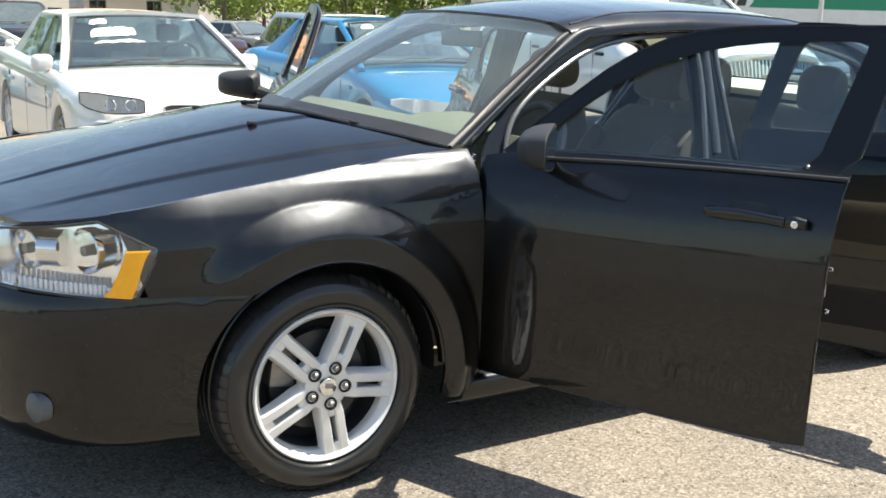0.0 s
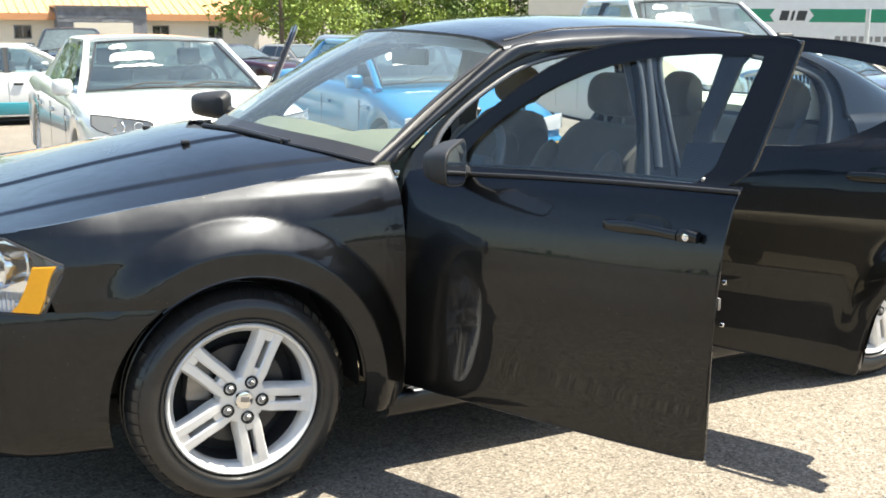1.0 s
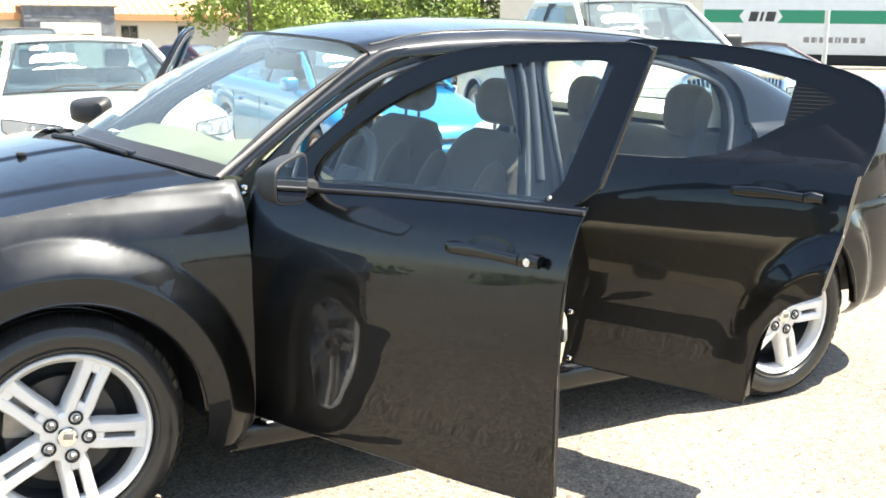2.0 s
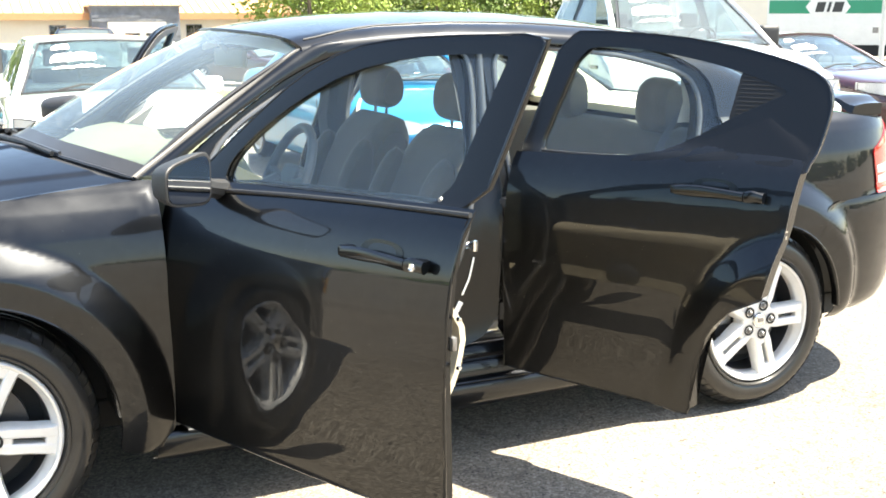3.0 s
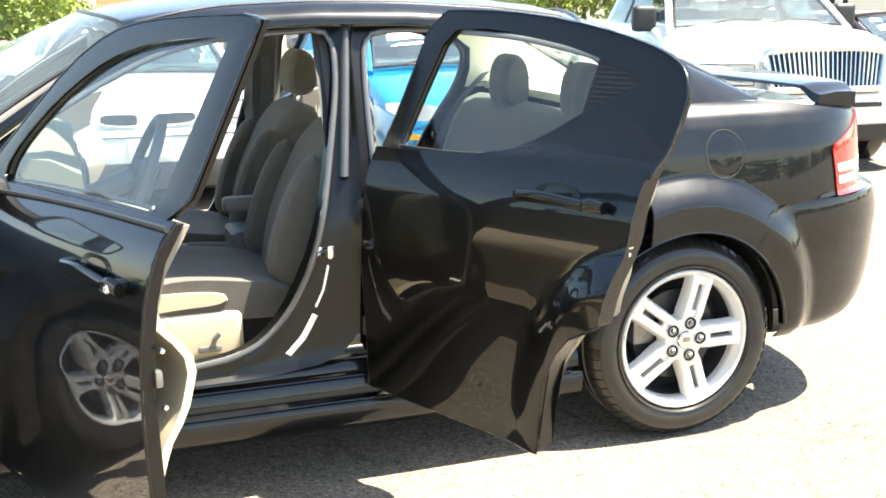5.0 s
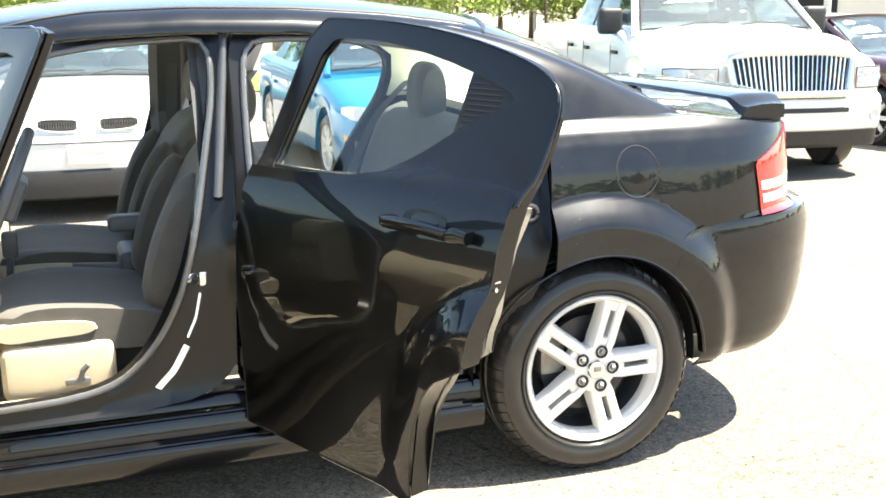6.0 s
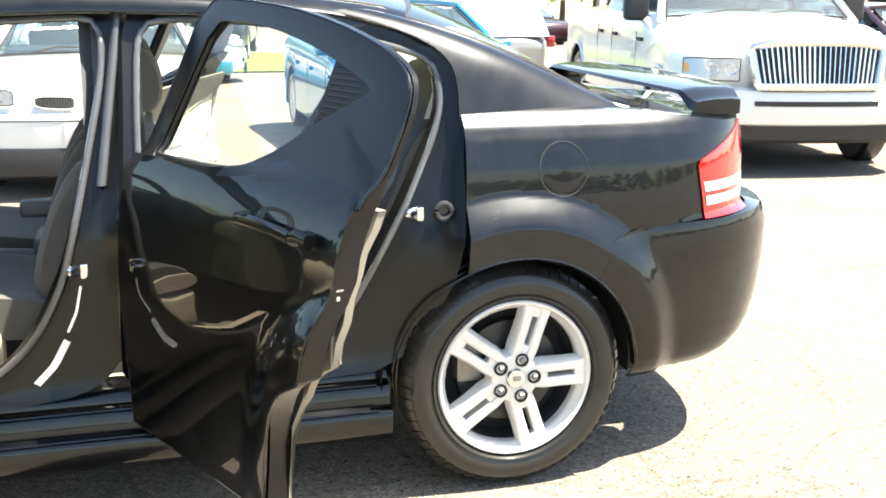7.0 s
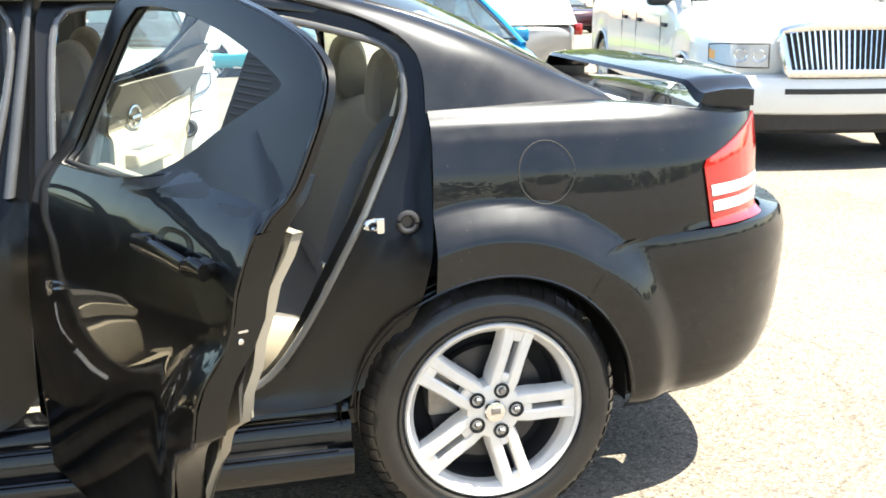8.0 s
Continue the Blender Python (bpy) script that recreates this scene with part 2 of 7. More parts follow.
GREEN = material("green_stripe_vinyl", (0.02, 0.24, 0.13), 0.5, vary=0.08, scale=1)
POLE = material("pale_pole_metal", (0.6, 0.6, 0.56), 0.5, 0.3, vary=0.1)
LEAF = material("foliage", (0.2, 0.27, 0.05), 0.6, vary=0.5, scale=0.8, spec=0.3)
LEAF_DARK = material("dark_foliage", (0.1, 0.15, 0.035), 0.65, vary=0.5, scale=0.8, spec=0.3)
BARK = material("bark", (0.13, 0.1, 0.07), 0.95, vary=0.3, bump=0.6, bump_scale=20)
GRASS = material("lawn_grass", (0.16, 0.22, 0.03), 0.9, vary=0.3, scale=1.5)
ASPHALT = asphalt()


# ---- mesh helpers ----
def mesh_object(name, bm, mat, smooth=True, sharp=35.0):
    me = bpy.data.meshes.new(name)
    bmesh.ops.recalc_face_normals(bm, faces=bm.faces)
    if smooth:
        for f in bm.faces:
            f.smooth = True
        for e in bm.edges:
            e.smooth = not (len(e.link_faces) == 2 and e.calc_face_angle(0) > radians(sharp))
    bm.to_mesh(me)
    bm.free()
    me.materials.append(mat)
    return new(name, me)


def part(name, bm, mat, parent, label="", smooth=True, sharp=35.0):
    """One mesh under a thing or under a part; the vertices are in the thing's own space."""
    ob = mesh_object(name, bm, mat, smooth, sharp)
    ob.parent = parent
    return tagged(ob, label)


def thing(name, label, category, place=(0, 0, 0), turn=0.0, group="", kind=""):
    ob = new(name)
    ob.empty_display_size = 0.2
    ob.matrix_basis = pose(*place, 0, 0, turn)
    return tagged(ob, label, category, group, kind)


def lone(name, bm, mat, label, category, group="", kind="", smooth=True, sharp=35.0):
    return tagged(mesh_object(name, bm, mat, smooth, sharp), label, category, group, kind)


def smooth_step(v):
    v = min(1.0, max(0.0, v))
    return v * v * (3 - 2 * v)


def lerp_table(xs, ys, x):
    return float(np.interp(x, xs, ys))


def box(bm, lo, hi, m=None, bevel=0.0, segs=2):
    """A box between two corners, with rounded edges where bevel is given."""
    c = [(a + b) / 2 for a, b in zip(lo, hi)]
    s = [abs(b - a) for a, b in zip(lo, hi)]
    tmp = bmesh.new()
    bmesh.ops.create_cube(tmp, size=1, matrix=Matrix.LocRotScale(c, None, s))
    if bevel:
        bmesh.ops.bevel(tmp, geom=tmp.edges[:], offset=min(bevel, min(s) * 0.45), segments=segs, affect="EDGES", profile=0.6)
    if m is not None:
        tmp.transform(m)
    join(bm, tmp)
    return bm


def join(bm, tmp):
    vs = [bm.verts.new(v.co) for v in tmp.verts]
    tmp.verts.index_update()
    for f in tmp.faces:
        bm.faces.new([vs[v.index] for v in f.verts])
    tmp.free()


def one_box(lo, hi, bevel=0.01, m=None, segs=2):
    return box(bmesh.new(), lo, hi, m, bevel, segs)


def grid(bm, rows, closed=False, cap=False):
    """Quads between rows of points of equal length."""
    vs = [[bm.verts.new(p) for p in r] for r in rows]
    n = len(rows[0])
    for a, b in zip(vs, vs[1:]):
        for i in range(n if closed else n - 1):
            j = (i + 1) % n
            bm.faces.new((a[i], a[j], b[j], b[i]))
    if cap:
        bm.faces.new(vs[0][::-1])
        bm.faces.new(vs[-1])
    return bm


def slab(bm, rows, off):
    """A curved sheet with thickness: rows of points, pushed by off for the back, closed at the rim."""
    off = Vector(off)
    n, k = len(rows[0]), len(rows)
    front = [[bm.verts.new(p) for p in r] for r in rows]
    back = [[bm.verts.new(Vector(p) + off) for p in r] for r in rows]
    for a in (front, back):
        for r, s in zip(a, a[1:]):
            for i in range(n - 1):
                bm.faces.new((r[i], r[i + 1], s[i + 1], s[i]))
    for i in range(n - 1):
        for r in (0, k - 1):
            bm.faces.new((front[r][i], front[r][i + 1], back[r][i + 1], back[r][i]))
    for r in range(k - 1):
        for i in (0, n - 1):
            bm.faces.new((front[r][i], front[r + 1][i], back[r + 1][i], back[r][i]))
    return bm


def resample(pts, n):
    pts = np.array(pts, float)
    d = np.r_[0, np.cumsum(np.linalg.norm(np.diff(pts, axis=0), axis=1))]
    t = np.linspace(0, d[-1], n)
    return np.array([np.interp(t, d, pts[:, k]) for k in range(pts.shape[1])]).T


def rounded(pts, n, times=2, closed=False):
    """A smooth run through a polyline by corner cutting, resampled to n points."""
    p = [np.array(v, float) for v in pts]
    for _ in range(times):
        q = [] if closed else [p[0]]
        for a, b in zip(p, p[1:] + (p[:1] if closed else [])):
            q += [a * 0.75 + b * 0.25, a * 0.25 + b * 0.75]
        p = q if closed else q + [p[-1]]
    if closed:
        p = p + [p[0]]
        return resample(p, n + 1)[:-1]
    return resample(p, n)


def tube(bm, pts, r, sides=8, closed=False, ref=(0, 0, 1)):
    pts = [Vector(p) for p in pts]
    n = len(pts)
    rows = []
    ref = Vector(ref)
    for i, p in enumerate(pts):
        a = pts[(i - 1) % n] if closed or i else p
        b = pts[(i + 1) % n] if closed or i < n - 1 else p
        d = (b - a).normalized()
        u = d.cross(ref)
        u = u.normalized() if u.length > 1e-3 else d.orthogonal().normalized()
        v = d.cross(u)
        rr = r[i] if isinstance(r, (list, tuple)) else r
        rows.append([p + rr * (math.cos(k * math.tau / sides) * u + math.sin(k * math.tau / sides) * v) for k in range(sides)])
    if closed:
        rows.append(rows[0])
    return grid(bm, rows, closed=True, cap=not closed)


def lathe(bm, profile, sides=64, axis="y"):
    """Turns (radius, along) pairs round the y axis."""
    rows = []
    for r, a in profile:
        rows.append([(r * math.cos(k * math.tau / sides), a, r * math.sin(k * math.tau / sides)) for k in range(sides)])
    return grid(bm, rows, closed=True)


def disc(bm, r, y, sides=32, at=(0, 0)):
    bm.faces.new([bm.verts.new((at[0] + r * math.cos(k * math.tau / sides), y, at[1] + r * math.sin(k * math.tau / sides))) for k in range(sides)])
    return bm


def prism(bm, outline, y0, y1, m=None, bevel=0.0):
    """An outline in x and z, extruded along y."""
    tmp = bmesh.new()
    f = tmp.faces.new([tmp.verts.new((x, y0, z)) for x, z in outline])
    r = bmesh.ops.extrude_face_region(tmp, geom=[f])
    bmesh.ops.translate(tmp, verts=[v for v in r["geom"] if isinstance(v, bmesh.types.BMVert)], vec=(0, y1 - y0, 0))
    if bevel:
        bmesh.ops.bevel(tmp, geom=tmp.edges[:], offset=bevel, segments=2, affect="EDGES", profile=0.6)
    if m is not None:
        tmp.transform(m)
    join(bm, tmp)
    return bm


# ---- ground: level round the sedan, falling gently away behind it ----
bm = bmesh.new()
xs = [-900, -300, -100, -40, -15, -6, 0, 6, 15, 40, 100, 300, 900]
ys = [-900, -300, -100, -40, -15, -6, 0, 3, 6, 15, 40, 100, 180, 400, 900]
grid(bm, [[(x, y, -0.028 * min(150.0, max(0.0, y - 3.0))) for x in xs] for y in ys])
lone("ground", bm, ASPHALT, "sunlit pale chip-seal asphalt of a car lot", "ground", kind="structure", smooth=False)


# ---- the black sedan: x runs to its tail, y from its driver's side inwards ----
YC, HUB_Z, AXLES = 0.913, 0.345, (0.0, 2.765)
BASE = Vector((1.38, YC, 0))
MIR = Matrix.Translation((0, 2 * YC, 0)) @ Matrix.Diagonal((1, -1, 1, 1))
car = thing("sedan_car", "glossy black four-door sedan with all doors open", "car", BASE)


def cpart(name, bm, mat, parent=None, label="", far=False, smooth=True, sharp=35.0, turn=None):
    """A part of the sedan; turn swings it with its door, far mirrors it to the passenger's side."""
    if turn is not None:
        bm.transform(turn)
    if far:
        bm.transform(MIR)
    bm.transform(Matrix.Translation(-BASE))
    return part(name, bm, mat, parent or car, label, smooth, sharp)


def belt(x):
    return 1.02 + 0.09 * smooth_step((x - 0.55) / 2.1)


SEAM_X = (-0.90, -0.80, -0.6, -0.427, -0.25, -0.09, 0.1, 0.286, 0.45, 0.56)
SEAM_Z = (0.84, 0.872, 0.903, 0.925, 0.945, 0.962, 0.985, 1.003, 1.016, 1.024)
SIDE_Z = (0.14, 0.19, 0.25, 0.32, 0.45, 0.58, 0.70, 0.80, 0.88, 0.95, 0.99, 1.02, 1.06)
SIDE_Y = (0.10, 0.065, 0.04, 0.028, 0.024, 0.016, 0.010, 0.014, 0.028, 0.052, 0.075, 0.105, 0.135)


def rounding(s, p=2.6):
    s = min(1.0, max(0.0, s))
    return 1 - (1 - s**p) ** (1 / p)


def side(x, z):
    """How far in the sheet metal of the lower body lies."""
    y = lerp_table(SIDE_Z, SIDE_Y, z - (belt(x) - 1.02) * smooth_step((z - 0.7) / 0.3))
    if x < 0.56:
        roll = max(0.0, 1 - (lerp_table(SEAM_X, SEAM_Z, x) - z) / 0.13)
        y += 0.038 * roll * roll * (1 - 0.5 * smooth_step((x - 0.35) / 0.2)) * smooth_step((x + 0.6) / 0.3)
    fade = smooth_step((x + 0.46) / 0.3) * smooth_step((3.42 - x) / 0.25)
    for a, top, soft in zip(AXLES, (0.555, 0.548), (0.088, 0.086)):
        low = smooth_step((math.degrees(math.atan2(z - HUB_Z, x - a)) - 106) / 52) if a and x < a and z > HUB_Z else (1.0 if a and x < a else 0.0)
        k = min(1.0, max(0.0, (top - 0.07 * low - math.hypot(x - a, z - HUB_Z)) / soft))
        y -= 0.056 * fade * (1 - 0.72 * low) * (0.4 * k**1.5 + 0.6 * (1 - (1 - k) ** 1.7))
    if x < -0.3:
        y += (YC - y) * rounding((-x - 0.3) / 0.68)
    if x > 3.1:
        y += (YC - y) * rounding((x - 3.1) / (0.77 - 0.13 * smooth_step((z - 0.75) / 0.06)), 2.7)
    return y


def upper(x, z):
    """How far in the glasshouse's side lies."""
    return 0.112 + (z - belt(x)) * 0.43


def skin(x, z):
    b = belt(x)
    k = smooth_step((z - b + 0.03) / 0.06)
    return side(x, min(z, b + 0.03)) * (1 - k) + upper(x, z) * k


def jamb(x, z):
    """The door frame's outer face, straight from the waist up."""
    if z < 0.85:
        return side(x, z)
    return side(x, 0.85) + (upper(x, 1.4) - side(x, 0.85)) * ((z - 0.85) / 0.55) ** 1.1


def patch(low, high, n, k, depth=0.012, f=skin, shift=0.0):
    """Sheet metal between two lines given in x and z."""
    a, b = rounded(low, n, 1), rounded(high, n, 1)
    rows = []
    for j in range(k + 1):
        v = j / k
        rows.append([(x, f(x, z) + shift, z) for x, z in (a * (1 - v) + b * v)])
    return slab(bmesh.new(), rows, (0, depth, 0))


def arc(cx, r, a0, a1, n, cz=HUB_Z):
    return [(cx + r * math.cos(radians(a0 + (a1 - a0) * i / (n - 1))), cz + r * math.sin(radians(a0 + (a1 - a0) * i / (n - 1)))) for i in range(n)]


ARCH_F, ARCH_R = 0.395, 0.378
for far in (False, True):
    # front fender: hood seam above, wheel arch below
    low = [(-0.52, 0.672), (-0.36, 0.667)] + arc(0, ARCH_F, 126, -12, 30) + [(0.42, 0.24), (0.5, 0.235)]
    high = [(-0.6, 0.905), (-0.427, 0.925), (-0.25, 0.945), (-0.09, 0.962), (0.1, 0.985), (0.286, 1.003), (0.45, 1.016), (0.545, 1.022), (0.55, 0.95), (0.552, 0.8), (0.556, 0.6), (0.56, 0.4), (0.556, 0.28), (0.53, 0.235)]
    a, b = rounded(low, 60, 0), rounded(high, 60, 0)
    rows = [[(x, skin(x, z), z) for x, z in (a * (1 - v) + b * v)] for v in [i / 52 for i in range(53)]]
    fender = cpart("fender", slab(bmesh.new(), rows, (0, 0.012, 0)), PAINT, far=far)
    # rolled lip of the arch and the dark liner behind it
    for ax, r in ((0, ARCH_F), (2.765, ARCH_R)):
        lip = [[(x, skin(x, z) + d, z) for x, z in arc(ax, r - c, 128 if ax == 0 else 172, 3, 34)] for c, d in ((0, 0), (0.004, -0.002), (0.009, 0.004), (0.011, 0.03))]
        cpart("arch_lip", grid(bmesh.new(), lip), PAINT, far=far)
        liner = [[(x, y, z) for x, z in arc(ax, r + 0.012, 184, -5, 32)] for y in (0.06, 0.16, 0.32)]
        bm = grid(bmesh.new(), liner)
        bm.faces.new([bm.verts.new((x, 0.32, z)) for x, z in arc(ax, r + 0.012, 184, -5, 32)])
        cpart("wheel_arch_liner", bm, DARK, far=far)
    # rear quarter
    low = arc(2.765, ARCH_R, 115.5, 52, 20) + [(3.058, 0.757), (3.2, 0.775), (3.372, 0.789)]
    high = [(2.62, 1.112), (2.75, 1.116), (2.9, 1.119), (3.05, 1.119), (3.2, 1.108), (3.33, 1.09), (3.47, 1.07), (3.59, 1.063), (3.57, 1.05), (3.43, 0.994), (3.348, 0.955), (3.36, 0.87), (3.372, 0.80)]
    a, b = rounded(low, 80, 0), rounded(high, 80, 0)
    rows = [[(x, skin(x, z), z) for x, z in (a * (1 - v) + b * v)] for v in [i / 44 for i in range(45)]]
    quarter = cpart("quarter_panel", slab(bmesh.new(), rows, (0, 0.012, 0)), PAINT, far=far)
    if not far:
        pts = [(2.905 + 0.074 * math.cos(t), 0.957 + 0.078 * math.sin(t)) for t in np.linspace(0, math.tau, 33)[:-1]]
        tube(bm := bmesh.new(), [(x, skin(x, z) + 0.0016, z) for x, z in pts], 0.0028, 6, True)
        flap = cpart("fuel_flap_gap", bm, DARK, quarter)
        bm = bmesh.new()
        rows = [[(2.905 + 0.072 * r * math.cos(t), skin(2.905 + 0.072 * r * math.cos(t), 0.957 + 0.076 * r * math.sin(t)) - 0.0015 + 0.003 * r**6, 0.957 + 0.076 * r * math.sin(t)) for t in np.linspace(0, math.tau, 33)[:-1]] for r in (0.02, 0.5, 0.85, 0.97, 1.0)]
        cpart("fuel_flap", grid(bm, rows, closed=True), PAINT, quarter)
    # sail panel between rear door and rear window
    low = [(2.615, 1.105), (2.622, 1.2), (2.605, 1.262), (2.55, 1.31), (2.42, 1.362), (2.28, 1.395)]
    high = [(3.17, 1.105), (3.0, 1.185), (2.86, 1.255), (2.73, 1.31), (2.6, 1.352), (2.5, 1.378)]
    a, b = rounded(low, 26, 1), rounded(high, 26, 1)
    rows = []
    for i in range(17):
        v = i / 16
        rows.append([(x, upper(2.62, z) + 0.075 * v * v + 0.02 * v + 1.2 * max(0.0, z - 1.2) ** 2, z + 0.012 * math.sin(v * math.pi)) for x, z in (a * (1 - v) + b * v)])
    cpart("sail_panel", slab(bmesh.new(), rows, (0, 0.012, 0)), PAINT, far=far)
    # shelf between shoulder and boot lid
    rows = []
    for x in np.linspace(2.62, 3.5, 24):
        z = lerp_table((2.62, 2.75, 2.9, 3.05, 3.2, 3.33, 3.47), (1.112, 1.116, 1.119, 1.119, 1.108, 1.09, 1.07), x)
        y = skin(x, z)
        rows.append([(x, y + (0.31 - y) * s, z + 0.004 * math.sin(s * 3) - 0.016 * s * s) for s in (0, 0.12, 0.3, 0.6, 1)])
    cpart("rear_shoulder", grid(bmesh.new(), rows), PAINT, far=far)
    # A-pillar running up into the roof rail, with the grey moulding along the glass
    edge = rounded([(0.492, 0.156, 1.023), (0.62, 0.192, 1.107), (0.745, 0.232, 1.201), (0.96, 0.287, 1.330), (1.05, 0.304, 1.374), (1.085, 0.310, 1.384)], 34, 1)
    low = rounded([(0.508, 0.146, 1.021), (0.67, 0.190, 1.126), (0.86, 0.245, 1.250), (0.985, 0.277, 1.330), (1.078, 0.291, 1.389), (1.17, 0.284, 1.406), (1.32, 0.285, 1.411)], 34, 1)
    high = rounded([(0.571, 0.130, 1.019), (0.705, 0.169, 1.115), (0.89, 0.217, 1.230), (1.025, 0.249, 1.306), (1.15, 0.268, 1.355), (1.26, 0.274, 1.380), (1.38, 0.274, 1.396)], 34, 1)
    rows = []
    for i in range(13):
        v = i / 12
        rows.append([(x - 0.16 * w, y - 0.68 * w, z + 0.72 * w) for (x, y, z), w in zip(low * (1 - v) + high * v, [0.015 * math.sin(v * math.pi) ** 0.85 * (1 - 0.8 * smooth_step((j - 25) / 8)) for j in range(34)])])
    pillar = cpart("a_pillar", slab(bmesh.new(), rows, (0, 0.04, 0)), PAINT, far=far)
    short = resample([tuple(q) for q in low if q[0] < 1.085], 34)
    rows = [[(x - 0.2 * w, y - 0.5 * w, z + 0.8 * w) for x, y, z in (edge * (1 - v) + short * v)] for v, w in ((0, 0.0), (0.15, 0.005), (0.5, 0.007), (0.85, 0.005), (1, 0.0))]
    cpart("screen_moulding", slab(bmesh.new(), rows, (0, 0.012, -0.006)), MOULD, pillar, "grey moulding along the windscreen's edge", far=far)
    # rocker below the doors, with its two steps
    section = [(0.12, 0.165), (0.05, 0.18), (0.03, 0.21), (0.024, 0.262), (0.034, 0.274), (0.062, 0.28), (0.066, 0.325), (0.074, 0.338), (0.105, 0.345), (0.110, 0.372), (0.13, 0.385), (0.2, 0.39)]
    rows = [[(x, y, z) for y, z in section] for x in np.linspace(0.5, 2.40, 12)]
    rocker = cpart("rocker_panel", grid(bmesh.new(), rows), PAINT, far=far, sharp=50)
    for z, y in ((0.339, 0.07), (0.276, 0.03)):
        tube(bm := bmesh.new(), [(x, y, z) for x in np.linspace(0.75, 2.36, 12)], 0.0045, 6)
        cpart("sill_moulding", bm, PAINT, rocker, far=far)

    # door openings: painted frame, rubber seal
    front_in = [(0.70, 0.44), (0.675, 0.62), (0.67, 0.90), (0.722, 1.06), (0.80, 1.14), (0.94, 1.224), (1.15, 1.325), (1.35, 1.362), (1.54, 1.374), (1.63, 1.376), (1.66, 1.345), (1.652, 1.22), (1.615, 1.06), (1.57, 0.87), (1.518, 0.675), (1.42, 0.515), (1.30, 0.432), (1.0, 0.416), (0.78, 0.42)]
    front_out = [(0.575, 0.36), (0.57, 0.62), (0.575, 0.95), (0.605, 1.035), (0.72, 1.122), (0.90, 1.234), (1.03, 1.308), (1.15, 1.355), (1.35, 1.405), (1.60, 1.425), (1.705, 1.43), (1.698, 1.2), (1.682, 0.98), (1.672, 0.86), (1.66, 0.613), (1.66, 0.45), (1.5, 0.375), (1.0, 0.37), (0.7, 0.365)]
    rear_in = [(1.79, 0.44), (1.75, 0.6), (1.73, 0.95), (1.738, 1.2), (1.752, 1.35), (1.81, 1.372), (2.0, 1.370), (2.25, 1.345), (2.44, 1.300), (2.56, 1.262), (2.585, 1.19), (2.565, 1.08), (2.49, 0.94), (2.40, 0.775), (2.29, 0.575), (2.19, 0.45), (2.08, 0.42), (1.9, 0.42)]
    rear_out = [(1.66, 0.40), (1.66, 0.6), (1.68, 0.95), (1.698, 1.2), (1.705, 1.41), (1.80, 1.425), (2.0, 1.415), (2.3, 1.388), (2.50, 1.34), (2.60, 1.295), (2.645, 1.22), (2.640, 1.12), (2.62, 1.0), (2.612, 0.82), (2.56, 0.60), (2.42, 0.39), (2.1, 0.375), (1.8, 0.37)]
    for tag, ins, outs in (("front_door_frame", front_in, front_out), ("rear_door_frame", rear_in, rear_out)):
        a, b = rounded(ins, 90, 2, True), rounded(outs, 90, 1, True)
        rows = []
        for v, dy in ((-0.10, 0.10), (-0.02, 0.062), (0.12, 0.052), (0.45, 0.05), (0.8, 0.045), (1.0, 0.03)):
            rows.append([(x, jamb(x, z) + dy, z) for x, z in (a * (1 - v) + b * v)])
        frame_part = cpart(tag, grid(bmesh.new(), rows, closed=True), JAMB, far=far)
        tube(bm := bmesh.new(), [(x, jamb(x, z) + 0.05, z) for x, z in (a * 1.01 + b * -0.01)], 0.0098, 10, True)
        cpart("door_seal", bm, STRIP, frame_part, "grey rubber weatherstrip round the door opening", far=far)
    # B-pillar trim blade between the doors
    rows = [[(x + dx, jamb(1.67, z) + 0.03 + dy, z) for z, x in zip(np.linspace(0.955, 1.41, 10), np.linspace(1.636, 1.706, 10))] for dx, dy in ((-0.013, 0.02), (-0.012, 0.004), (-0.006, -0.003), (0.0, -0.006), (0.006, -0.003), (0.012, 0.004), (0.013, 0.02))]
    cpart("b_pillar_trim", grid(bmesh.new(), rows), BLADE, label="dark grey blade trim on the centre pillar", far=far, sharp=80)
    # door latches on the pillars, and the round plug
    for x, y, z in ((1.578, 0.075, 0.735), (2.482, 0.055, 0.845)):
        bm = one_box((x - 0.008, y - 0.014, z - 0.020), (x + 0.012, y + 0.02, z + 0.020), 0.005)
        tube(bm, rounded([(x - 0.004, y, z + 0.012), (x - 0.036, y - 0.02, z + 0.012), (x - 0.036, y - 0.02, z - 0.006), (x - 0.004, y, z - 0.008)], 14, 1), 0.0065, 8)
        cpart("door_striker", bm, CHROME, label="bright metal latch striker", far=far)
    bm = bmesh.new()
    tube(bm, [(2.55 + 0.022 * math.cos(t), 0.036, 0.852 + 0.022 * math.sin(t)) for t in np.linspace(0, math.tau, 21)[:-1]], 0.008, 8, True)
    disc(bm, 0.02, 0.042, 20, (2.55, 0.852))
    cpart("grommet", bm, SEAL, far=far)
    # maker's labels on the front of the pillar foot
    lab = [(1.565, 0.70), (1.55, 0.63), (1.525, 0.575), (1.517, 0.555), (1.48, 0.487), (1.432, 0.437)]
    for s, wide in ((slice(0, 3), 0.007), (slice(3, 6), 0.017)):
        rows = [[(x + dx, skin(x, z) + 0.046, z - dx * 0.6) for x, z in resample(lab[s], 8)] for dx in (0.001, wide)]
        cpart("pillar_label", grid(bmesh.new(), rows), STICKER, label="small white maker's label", far=far)

# ---- hood, nose, tail ----


